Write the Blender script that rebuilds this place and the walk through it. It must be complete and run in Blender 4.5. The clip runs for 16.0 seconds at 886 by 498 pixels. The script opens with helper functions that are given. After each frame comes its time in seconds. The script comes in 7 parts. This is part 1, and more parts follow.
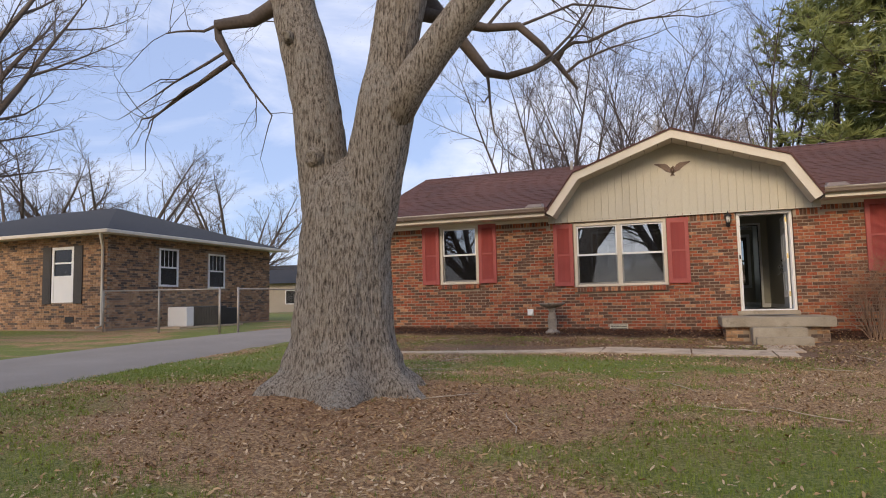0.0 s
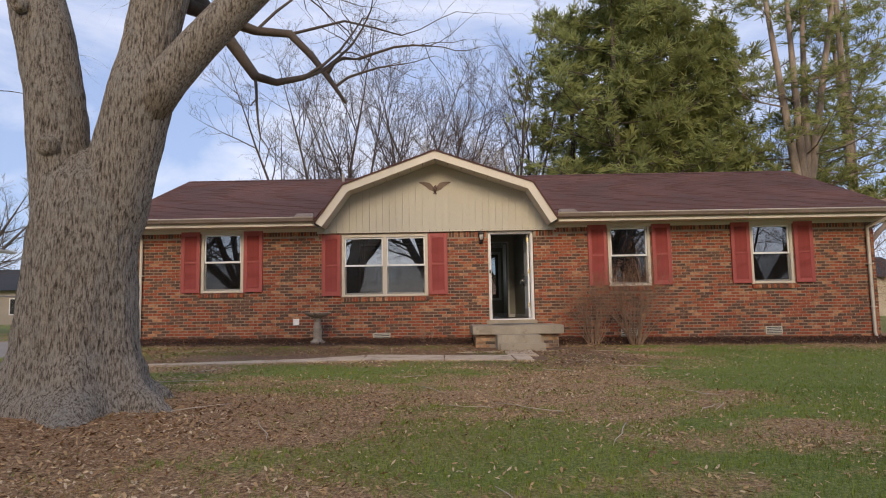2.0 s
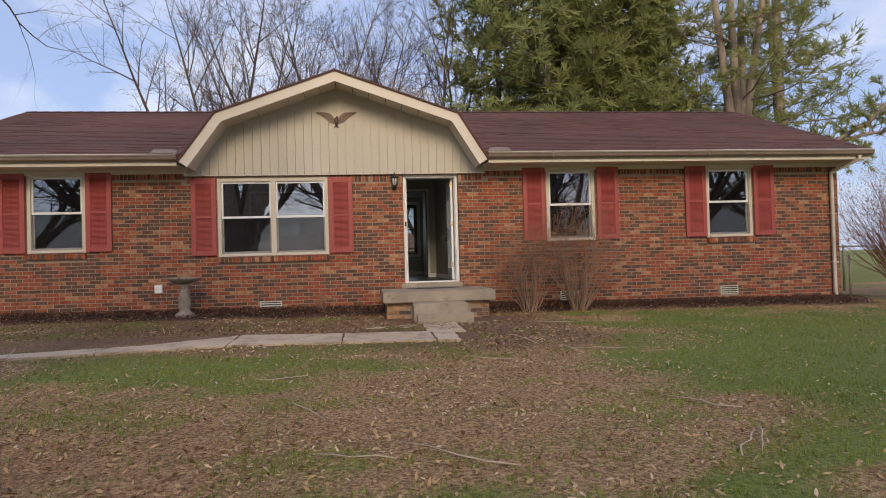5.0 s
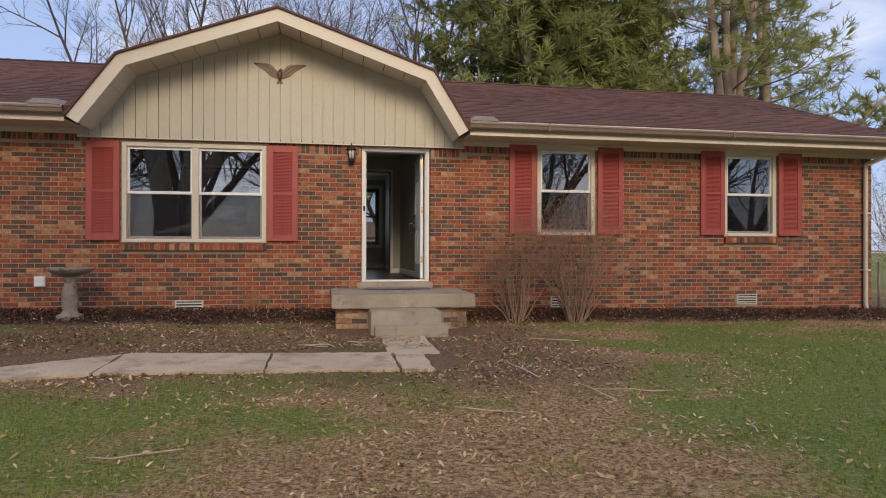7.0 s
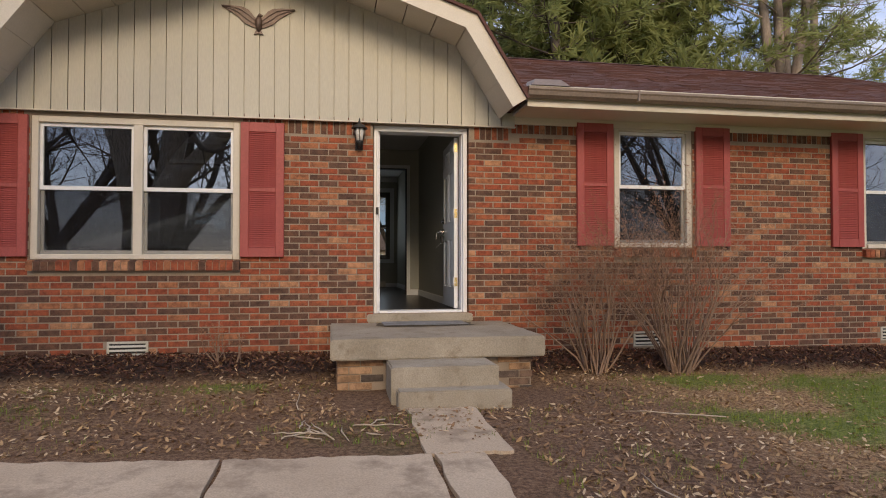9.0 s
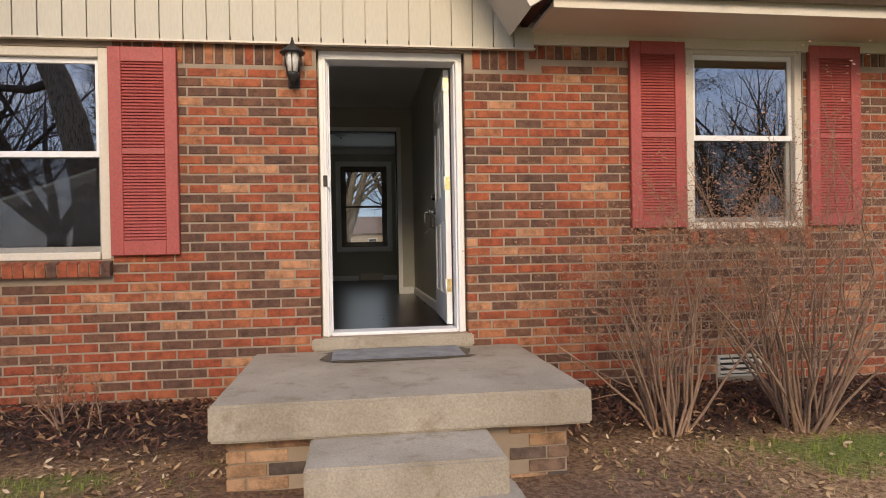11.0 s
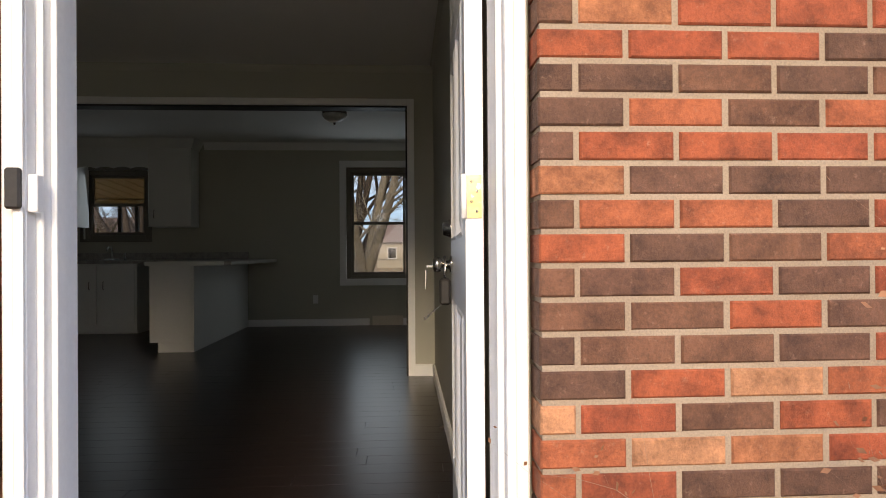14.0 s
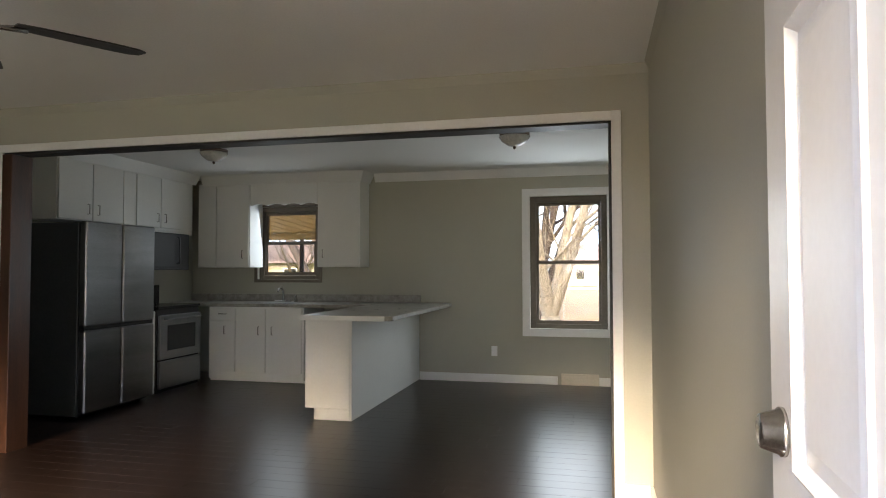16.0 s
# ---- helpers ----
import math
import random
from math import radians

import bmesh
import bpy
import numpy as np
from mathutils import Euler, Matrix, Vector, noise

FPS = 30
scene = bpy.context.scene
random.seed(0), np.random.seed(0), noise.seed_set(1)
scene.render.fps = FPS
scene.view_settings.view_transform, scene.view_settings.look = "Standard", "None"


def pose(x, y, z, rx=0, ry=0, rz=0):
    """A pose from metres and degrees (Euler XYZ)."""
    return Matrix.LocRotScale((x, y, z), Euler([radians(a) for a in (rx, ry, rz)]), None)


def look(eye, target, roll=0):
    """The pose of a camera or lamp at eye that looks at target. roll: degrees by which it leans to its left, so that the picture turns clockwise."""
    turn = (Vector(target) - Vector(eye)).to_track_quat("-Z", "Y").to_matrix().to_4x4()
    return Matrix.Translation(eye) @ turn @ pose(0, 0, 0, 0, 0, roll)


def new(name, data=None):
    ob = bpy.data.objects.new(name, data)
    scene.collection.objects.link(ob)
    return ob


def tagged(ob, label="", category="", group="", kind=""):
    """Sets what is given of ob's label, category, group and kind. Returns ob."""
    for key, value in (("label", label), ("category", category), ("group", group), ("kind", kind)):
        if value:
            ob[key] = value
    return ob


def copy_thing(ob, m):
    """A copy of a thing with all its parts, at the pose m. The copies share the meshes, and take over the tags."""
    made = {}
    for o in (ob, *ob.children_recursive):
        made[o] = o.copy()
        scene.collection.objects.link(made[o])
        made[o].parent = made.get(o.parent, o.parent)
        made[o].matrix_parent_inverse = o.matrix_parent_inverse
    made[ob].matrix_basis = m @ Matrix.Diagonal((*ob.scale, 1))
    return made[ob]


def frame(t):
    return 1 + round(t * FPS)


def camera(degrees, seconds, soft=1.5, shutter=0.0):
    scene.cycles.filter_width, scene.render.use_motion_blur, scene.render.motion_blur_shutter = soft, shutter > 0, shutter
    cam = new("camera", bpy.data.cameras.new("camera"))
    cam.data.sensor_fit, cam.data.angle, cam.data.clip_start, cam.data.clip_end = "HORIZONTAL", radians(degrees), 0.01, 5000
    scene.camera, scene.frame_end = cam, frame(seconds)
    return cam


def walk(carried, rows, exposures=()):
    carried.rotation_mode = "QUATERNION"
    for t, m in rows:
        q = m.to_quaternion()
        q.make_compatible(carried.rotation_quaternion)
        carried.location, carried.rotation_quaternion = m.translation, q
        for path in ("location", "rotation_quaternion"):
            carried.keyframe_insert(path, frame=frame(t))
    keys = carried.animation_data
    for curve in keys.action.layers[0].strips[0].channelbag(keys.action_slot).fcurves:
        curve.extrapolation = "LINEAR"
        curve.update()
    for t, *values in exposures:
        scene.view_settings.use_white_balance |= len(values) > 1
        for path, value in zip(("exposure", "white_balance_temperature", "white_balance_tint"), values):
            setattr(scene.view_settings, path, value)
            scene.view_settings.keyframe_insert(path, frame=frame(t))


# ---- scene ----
cam = camera(69.4, 16.0, soft=1.0)
PATH = [
    (0, (-1.709, -14.775, 0.916), (-2.398, -12.905, 1.082), -1.2),
    (0.5, (-1.692, -14.822, 0.866), (-2.171, -12.889, 1.045), -1.0),
    (1, (-1.656, -14.903, 0.824), (-1.968, -12.937, 1.018), -1.0),
    (1.5, (-1.538, -14.916, 0.841), (-1.722, -12.934, 1.034), -0.9),
    (2, (-1.566, -14.88, 0.867), (-1.568, -12.889, 1.056), -1.0),
    (2.5, (-1.511, -14.585, 0.814), (-1.413, -12.597, 1.01), -0.7),
    (3, (-1.486, -14.199, 0.813), (-1.321, -12.214, 0.995), -0.6),
    (3.5, (-1.481, -13.761, 0.867), (-1.266, -11.777, 1.007), -0.8),
    (4, (-1.364, -13.184, 0.954), (-1.153, -11.196, 1.012), -1.3),
    (4.5, (-1.359, -12.618, 1.005), (-1.152, -10.63, 1.044), -1.5),
    (5, (-1.261, -12.166, 1.015), (-1.021, -10.181, 1.052), -1.6),
    (7.5, (-1.047, -9.084, 1.138), (-0.684, -7.117, 1.142), 0.3),
    (8, (-1.12, -8.322, 1.192), (-0.767, -6.354, 1.203), 0.1),
    (8.5, (-1.1, -7.702, 1.195), (-0.748, -5.733, 1.219), 0.2),
    (9, (-0.987, -6.995, 1.161), (-0.642, -5.026, 1.205), -0.0),
    (9.5, (-0.812, -6.335, 1.136), (-0.48, -4.364, 1.181), -0.5),
    (12, (0.007, -3.482, 1.345), (0.258, -1.498, 1.303), -0.9),
    (12.5, (0.115, -2.829, 1.353), (0.373, -0.846, 1.329), -0.7),
    (13, (0.186, -2.2, 1.353), (0.441, -0.217, 1.343), -0.5),
    (13.5, (0.292, -1.626, 1.506), (0.494, 0.364, 1.494), -0.5),
    (14, (0.271, -1.244, 1.605), (0.388, 0.752, 1.615), -0.4),
    (14.5, (0.226, -0.937, 1.739), (0.28, 1.062, 1.759), -0.2),
    (15, (0.269, -0.529, 1.806), (0.238, 1.47, 1.841), -0.1),
    (15.5, (0.235, -0.232, 1.886), (0.006, 1.754, 1.929), -0.3),
    (16, (0.185, 0.096, 1.914), (-0.273, 2.042, 1.982), -0.1),
]
walk(cam, [(t, look(e, a, r)) for t, e, a, r in PATH],
     exposures=[(0, 0.12), (1.0, 0.06), (2.5, 0.0), (5.2, 0.02), (9.5, 0.10), (12.0, 0.90), (13.0, 1.02), (13.5, 1.25), (14.5, 1.35), (15.0, 1.75), (15.5, 1.95), (16.0, 3.85)])

# ---- world and sun ----
SUN_EL, SUN_ROT = radians(24), radians(181)
world = bpy.data.worlds.new("sky")
scene.world = world
world.use_nodes = True
wn, wl = world.node_tree.nodes, world.node_tree.links
wn.clear()
w_out = wn.new("ShaderNodeOutputWorld")
w_bg = wn.new("ShaderNodeBackground")
w_sky = wn.new("ShaderNodeTexSky")
w_sky.sky_type, w_sky.sun_disc = "NISHITA", False
w_sky.sun_elevation, w_sky.sun_rotation = SUN_EL, SUN_ROT
w_sky.air_density, w_sky.dust_density, w_sky.ozone_density = 1.0, 0.6, 2.5
w_tc = wn.new("ShaderNodeTexCoord")
w_map = wn.new("ShaderNodeMapping")
w_map.inputs["Scale"].default_value = (1.0, 1.0, 3.2)
w_noise = wn.new("ShaderNodeTexNoise")
w_noise.inputs["Scale"].default_value = 2.1
w_noise.inputs["Detail"].default_value = 7
w_noise.inputs["Roughness"].default_value = 0.58
w_noise.inputs["Distortion"].default_value = 0.4
w_ramp = wn.new("ShaderNodeValToRGB")
w_ramp.color_ramp.elements[0].position, w_ramp.color_ramp.elements[1].position = 0.43, 0.70
w_ramp.color_ramp.elements[0].color = (0.0, 0.0, 0.0, 1)
w_ramp.color_ramp.elements[1].color = (0.95, 0.95, 0.95, 1)
w_veil = wn.new("ShaderNodeMixRGB")
w_veil.inputs[0].default_value = 0.6
w_veil.inputs[2].default_value = (5.6, 6.9, 10.8, 1)
w_mix = wn.new("ShaderNodeMixRGB")
w_mix.inputs[2].default_value = (10.0, 10.1, 11.4, 1)
wl.new(w_tc.outputs["Generated"], w_map.inputs["Vector"])
wl.new(w_map.outputs[0], w_noise.inputs["Vector"])
wl.new(w_noise.outputs["Fac"], w_ramp.inputs[0])
wl.new(w_ramp.outputs[0], w_mix.inputs[0])
wl.new(w_sky.outputs[0], w_veil.inputs[1])
wl.new(w_veil.outputs[0], w_mix.inputs[1])
wl.new(w_mix.outputs[0], w_bg.inputs["Color"])
w_bg.inputs["Strength"].default_value = 0.10
wl.new(w_bg.outputs[0], w_out.inputs[0])

sun_data = bpy.data.lights.new("sun", "SUN")
sun_data.energy, sun_data.angle, sun_data.color = 2.8, radians(24), (1.0, 0.78, 0.53)
sun = new("sun", sun_data)
sun.matrix_world = look((math.sin(SUN_ROT) * 60, math.cos(SUN_ROT) * 60, 60 * math.tan(SUN_EL)), (0, 0, 0))


# ---- materials ----
def nodes_of(name):
    m = bpy.data.materials.new(name)
    m.use_nodes = True
    n, l = m.node_tree.nodes, m.node_tree.links
    return m, n, l, n["Principled BSDF"]


def noise_node(n, l, scale, detail=4.0, rough=0.55, vec=None):
    t = n.new("ShaderNodeTexNoise")
    t.inputs["Scale"].default_value, t.inputs["Detail"].default_value = scale, detail
    t.inputs["Roughness"].default_value = rough
    if vec is not None:
        l.new(vec, t.inputs["Vector"])
    return t


def ramp_node(n, l, fac, stops, mode="LINEAR"):
    r = n.new("ShaderNodeValToRGB")
    r.color_ramp.interpolation = mode
    e = r.color_ramp.elements
    while len(e) < len(stops):
        e.new(0.5)
    for k, (p, c) in enumerate(stops):
        e[k].position, e[k].color = p, (*c, 1) if len(c) == 3 else c
    l.new(fac, r.inputs[0])
    return r


def mixer(n, l, fac, a, b, mode="MIX"):
    m = n.new("ShaderNodeMixRGB")
    m.blend_type = mode
    for k, v in ((0, fac), (1, a), (2, b)):
        if isinstance(v, (int, float)):
            m.inputs[k].default_value = v
        elif isinstance(v, tuple):
            m.inputs[k].default_value = (*v, 1)
        else:
            l.new(v, m.inputs[k])
    return m


def bump_node(n, l, b, height, strength, distance=0.01):
    k = n.new("ShaderNodeBump")
    k.inputs["Strength"].default_value, k.inputs["Distance"].default_value = strength, distance
    l.new(height, k.inputs["Height"])
    l.new(k.outputs[0], b.inputs["Normal"])
    return k


def paint(name, c1, c2, rough=0.6, big=1.5, fine=60.0, bump=0.15, metal=0.0, spots=None, stretch=(1, 1, 1), grain=1.0):
    """A surface with a large and a small variation, relief, and spots of a third colour where given."""
    m, n, l, b = nodes_of(name)
    tc = n.new("ShaderNodeTexCoord")
    mp = n.new("ShaderNodeMapping")
    mp.inputs["Scale"].default_value = stretch
    l.new(tc.outputs["Object"], mp.inputs["Vector"])
    v = mp.outputs[0]
    a = noise_node(n, l, big, 5, 0.6, v)
    f = noise_node(n, l, fine, 3, 0.6, v)
    r = ramp_node(n, l, a.outputs["Fac"], [(0.3, c1), (0.7, c2)])
    dark = ramp_node(n, l, f.outputs["Fac"], [(0.3, (1 - 0.22 * grain,) * 3), (0.7, (1 + 0.1 * grain,) * 3)])
    col = mixer(n, l, 1.0, r.outputs[0], dark.outputs[0], "MULTIPLY").outputs[0]
    if spots:
        colour, scale, low, high = spots
        s = noise_node(n, l, scale, 6, 0.7, v)
        mask = ramp_node(n, l, s.outputs["Fac"], [(low, (0, 0, 0)), (high, (1, 1, 1))])
        col = mixer(n, l, mask.outputs[0], col, colour).outputs[0]
    l.new(col, b.inputs["Base Color"])
    rr = ramp_node(n, l, a.outputs["Fac"], [(0.2, (rough * 0.85,) * 3), (0.8, (min(1, rough * 1.15),) * 3)])
    l.new(rr.outputs[0], b.inputs["Roughness"])
    b.inputs["Metallic"].default_value = metal
    if bump:
        bump_node(n, l, b, f.outputs["Fac"], bump, 0.004)
    return m


def brick_mat(name, stops, own):
    """Fired clay: each brick takes its colour by chance, with a wash of mortar and dark scorching."""
    m, n, l, b = nodes_of(name)
    tc = n.new("ShaderNodeTexCoord")
    if own:
        rnd = n.new("ShaderNodeObjectInfo").outputs["Random"]
        shift = n.new("ShaderNodeMapping")
        comb = n.new("ShaderNodeCombineXYZ")
        mul = n.new("ShaderNodeMath")
        mul.operation, mul.inputs[1].default_value = "MULTIPLY", 57.0
        l.new(rnd, mul.inputs[0])
        for k in range(3):
            l.new(mul.outputs[0], comb.inputs[k])
        l.new(comb.outputs[0], shift.inputs["Location"])
        l.new(tc.outputs["Object"], shift.inputs["Vector"])
        v = shift.outputs[0]
    else:
        rnd = n.new("ShaderNodeNewGeometry").outputs["Random Per Island"]
        v = tc.outputs["Object"]
    base = ramp_node(n, l, rnd, stops, "CONSTANT")
    a = noise_node(n, l, 13, 6, 0.7, v)
    f = noise_node(n, l, 130, 5, 0.75, v)
    c = mixer(n, l, 1.0, base.outputs[0], ramp_node(n, l, f.outputs["Fac"], [(0.25, (0.7, 0.7, 0.72)), (0.75, (1.2, 1.18, 1.15))]).outputs[0], "MULTIPLY")
    scorch = ramp_node(n, l, a.outputs["Fac"], [(0.34, (0.42, 0.40, 0.40)), (0.60, (1.14, 1.12, 1.10))])
    c = mixer(n, l, 0.9, c.outputs[0], scorch.outputs[0], "MULTIPLY")
    w = noise_node(n, l, 48, 8, 0.75, v)
    wash = ramp_node(n, l, w.outputs["Fac"], [(0.58, (0, 0, 0)), (0.76, (0.34, 0.34, 0.34))])
    c = mixer(n, l, wash.outputs[0], c.outputs[0], (0.56, 0.37, 0.26))
    l.new(c.outputs[0], b.inputs["Base Color"])
    b.inputs["Roughness"].default_value = 0.82
    bump_node(n, l, b, f.outputs["Fac"], 0.8, 0.005)
    return m


RED_STOPS = [(0.0, (0.33, 0.080, 0.034)), (0.15, (0.165, 0.078, 0.046)), (0.30, (0.36, 0.108, 0.046)), (0.42, (0.125, 0.064, 0.042)),
             (0.56, (0.34, 0.088, 0.036)), (0.66, (0.40, 0.160, 0.074)), (0.75, (0.150, 0.074, 0.048)), (0.86, (0.32, 0.082, 0.036)), (0.94, (0.48, 0.24, 0.125))]
TAN_STOPS = [(0.0, (0.36, 0.22, 0.12)), (0.2, (0.20, 0.13, 0.09)), (0.35, (0.42, 0.26, 0.15)), (0.55, (0.11, 0.085, 0.07)),
             (0.65, (0.33, 0.19, 0.11)), (0.8, (0.48, 0.31, 0.19)), (0.92, (0.16, 0.115, 0.09))]
M_BRICK = brick_mat("brick_clay", RED_STOPS, True)
M_BRICKS = brick_mat("brick_clay_field", RED_STOPS, False)
M_TAN = brick_mat("tan_brick", TAN_STOPS, False)
M_PIER = brick_mat("weathered_brick", TAN_STOPS, True)
M_MORTAR = paint("mortar", (0.275, 0.21, 0.152), (0.38, 0.305, 0.23), 0.95, 3, 220, 0.4)
M_SHINGLE = paint("shingle", (0.082, 0.036, 0.029), (0.145, 0.066, 0.053), 0.95, 0.6, 45, 0.6, spots=((0.055, 0.032, 0.03), 5, 0.55, 0.8))
M_SLATE = paint("dark_shingle", (0.022, 0.024, 0.029), (0.04, 0.042, 0.048), 0.95, 0.6, 45, 0.6)
M_SIDING = paint("siding_paint", (0.50, 0.47, 0.385), (0.56, 0.53, 0.44), 0.6, 1.2, 90, 0.08, stretch=(1, 1, 0.15), grain=0.4)
M_TRIM = paint("cream_trim", (0.60, 0.545, 0.45), (0.68, 0.62, 0.525), 0.5, 1.5, 70, 0.06, grain=0.4)
M_GUTTER = paint("gutter_metal", (0.20, 0.155, 0.125), (0.27, 0.21, 0.17), 0.4, 2, 50, 0.05)
M_WHITE = paint("white_paint", (0.79, 0.79, 0.79), (0.84, 0.84, 0.83), 0.45, 2, 60, 0.03, spots=((0.62, 0.60, 0.56), 18, 0.74, 0.82), grain=0.15)
M_SHUTTER = paint("shutter_paint", (0.34, 0.064, 0.055), (0.40, 0.082, 0.071), 0.55, 2.5, 80, 0.1, spots=((0.30, 0.09, 0.08), 9, 0.62, 0.8))
M_CONC = paint("concrete", (0.30, 0.255, 0.19), (0.43, 0.375, 0.295), 0.9, 2.2, 95, 1.0, spots=((0.20, 0.155, 0.10), 6, 0.54, 0.74))
M_WALK = paint("walk_concrete", (0.47, 0.36, 0.25), (0.60, 0.475, 0.345), 0.9, 1.6, 90, 0.5, spots=((0.24, 0.175, 0.12), 2.4, 0.5, 0.7))
M_ASPHALT = paint("asphalt", (0.25, 0.215, 0.18), (0.32, 0.28, 0.24), 0.9, 0.8, 120, 0.6)


def bark_mat(name):
    m, n, l, b = nodes_of(name)
    tc = n.new("ShaderNodeTexCoord")
    mp = n.new("ShaderNodeMapping")
    mp.inputs["Scale"].default_value = (1, 1, 0.19)
    l.new(tc.outputs["Object"], mp.inputs["Vector"])
    v = mp.outputs[0]
    f = noise_node(n, l, 52, 6, 0.74, v)
    g = noise_node(n, l, 70, 4, 0.7, tc.outputs["Object"])
    li = noise_node(n, l, 6, 6, 0.75, tc.outputs["Object"])
    c = ramp_node(n, l, f.outputs["Fac"], [(0.38, (0.068, 0.053, 0.040)), (0.46, (0.26, 0.215, 0.168)), (0.55, (0.48, 0.42, 0.345))])
    c = mixer(n, l, 1.0, c.outputs[0], ramp_node(n, l, g.outputs["Fac"], [(0.3, (0.65, 0.65, 0.65)), (0.7, (1.25, 1.25, 1.25))]).outputs[0], "MULTIPLY")
    mk = ramp_node(n, l, li.outputs["Fac"], [(0.53, (0, 0, 0)), (0.70, (0.7, 0.7, 0.7))])
    c = mixer(n, l, mk.outputs[0], c.outputs[0], (0.43, 0.41, 0.36))
    l.new(c.outputs[0], b.inputs["Base Color"])
    b.inputs["Roughness"].default_value = 0.95
    bump_node(n, l, b, f.outputs["Fac"], 1.0, 0.05)
    return m


M_BARK = bark_mat("maple_bark")
M_TWIG = paint("twig_bark", (0.075, 0.058, 0.05), (0.15, 0.12, 0.10), 0.9, 2, 30, 0.3)
M_PALETWIG = paint("grey_twig", (0.05, 0.038, 0.034), (0.105, 0.082, 0.074), 0.9, 2, 30, 0.3)
M_PINEBARK = paint("pine_bark", (0.22, 0.17, 0.135), (0.38, 0.31, 0.26), 0.95, 3, 20, 0.8, stretch=(2, 2, 0.6))


def leaf_mat(name, c1, c2):
    """Thin foliage that lets part of the light through."""
    m, n, l, b = nodes_of(name)
    n.remove(b)
    tc = n.new("ShaderNodeTexCoord")
    a = noise_node(n, l, 0.8, 5, 0.7, tc.outputs["Object"])
    c = ramp_node(n, l, a.outputs["Fac"], [(0.3, c1), (0.7, c2)])
    d, t, mix = n.new("ShaderNodeBsdfDiffuse"), n.new("ShaderNodeBsdfTranslucent"), n.new("ShaderNodeMixShader")
    mix.inputs[0].default_value = 0.5
    l.new(c.outputs[0], d.inputs[0])
    l.new(c.outputs[0], t.inputs[0])
    l.new(d.outputs[0], mix.inputs[1])
    l.new(t.outputs[0], mix.inputs[2])
    l.new(mix.outputs[0], n["Material Output"].inputs[0])
    return m


M_NEEDLE = leaf_mat("needles", (0.21, 0.245, 0.09), (0.42, 0.44, 0.18))
M_SHRUB = paint("shrub_twig", (0.24, 0.15, 0.10), (0.37, 0.25, 0.17), 0.85, 3, 40, 0.2)
M_SHRUBLEAF = paint("dry_leaf", (0.20, 0.092, 0.045), (0.34, 0.165, 0.08), 0.75, 3, 30, 0.1)
M_STICK = paint("fallen_stick", (0.42, 0.33, 0.23), (0.58, 0.47, 0.35), 0.9, 4, 40, 0.2)
M_REDSHRUB = paint("red_shrub_twig", (0.16, 0.055, 0.036), (0.27, 0.105, 0.068), 0.85, 3, 40, 0.2)
M_DRYLEAF = paint("litter", (0.35, 0.205, 0.088), (0.56, 0.38, 0.195), 0.85, 2.0, 9, 0.1)
M_BLADE = paint("grass_blade", (0.125, 0.19, 0.015), (0.27, 0.31, 0.04), 0.7, 0.5, 7, 0)
M_DEADBLADE = paint("dead_grass", (0.29, 0.195, 0.08), (0.46, 0.33, 0.14), 0.85, 0.6, 8, 0)
M_MULCH = paint("mulch", (0.055, 0.024, 0.014), (0.125, 0.052, 0.031), 0.95, 4, 40, 1.0)
M_WALLPAINT = paint("greige_wall", (0.42, 0.412, 0.345), (0.46, 0.45, 0.38), 0.6, 0.7, 120, 0.03, grain=0.15)
M_CEIL = paint("ceiling_white", (0.76, 0.755, 0.73), (0.81, 0.805, 0.78), 0.85, 0.8, 90, 0.06, grain=0.2)
M_PLANK = paint("dark_plank", (0.013, 0.008, 0.007), (0.030, 0.018, 0.015), 0.30, 1.2, 30, 0.10, stretch=(0.25, 2.2, 1))
M_CAB = paint("cabinet_white", (0.72, 0.72, 0.70), (0.77, 0.77, 0.75), 0.4, 1.5, 50, 0.02, grain=0.12)
M_STEEL = paint("stainless", (0.22, 0.22, 0.225), (0.28, 0.28, 0.285), 0.32, 1, 60, 0.03, metal=1.0, stretch=(1, 1, 8))
M_FRIDGESIDE = paint("fridge_side", (0.035, 0.04, 0.045), (0.05, 0.055, 0.06), 0.5, 2, 60, 0.03)
M_BLACK = paint("black_enamel", (0.012, 0.012, 0.013), (0.02, 0.02, 0.021), 0.25, 2, 60, 0.02)
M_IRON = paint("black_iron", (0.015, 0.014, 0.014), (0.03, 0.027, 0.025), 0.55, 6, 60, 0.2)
M_STONETOP = paint("laminate_top", (0.24, 0.225, 0.20), (0.44, 0.42, 0.39), 0.3, 14, 90, 0.03)
M_BRASS = paint("brass", (0.62, 0.47, 0.20), (0.72, 0.57, 0.28), 0.35, 6, 40, 0.08, metal=1.0, spots=((0.8, 0.78, 0.74), 30, 0.6, 0.66))
M_NICKEL = paint("satin_nickel", (0.45, 0.44, 0.42), (0.55, 0.54, 0.52), 0.25, 4, 60, 0.02, metal=1.0)
M_BRONZE = paint("eagle_bronze", (0.09, 0.062, 0.05), (0.17, 0.115, 0.09), 0.5, 7, 40, 0.5, metal=0.3)
M_DOORPAINT = paint("door_paint", (0.74, 0.74, 0.73), (0.79, 0.79, 0.78), 0.32, 1.5, 60, 0.02, grain=0.12)
M_RUG = paint("grey_mat", (0.18, 0.18, 0.185), (0.30, 0.30, 0.30), 1.0, 8, 160, 1.0)
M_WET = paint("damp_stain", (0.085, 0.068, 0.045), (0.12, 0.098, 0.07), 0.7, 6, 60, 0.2)
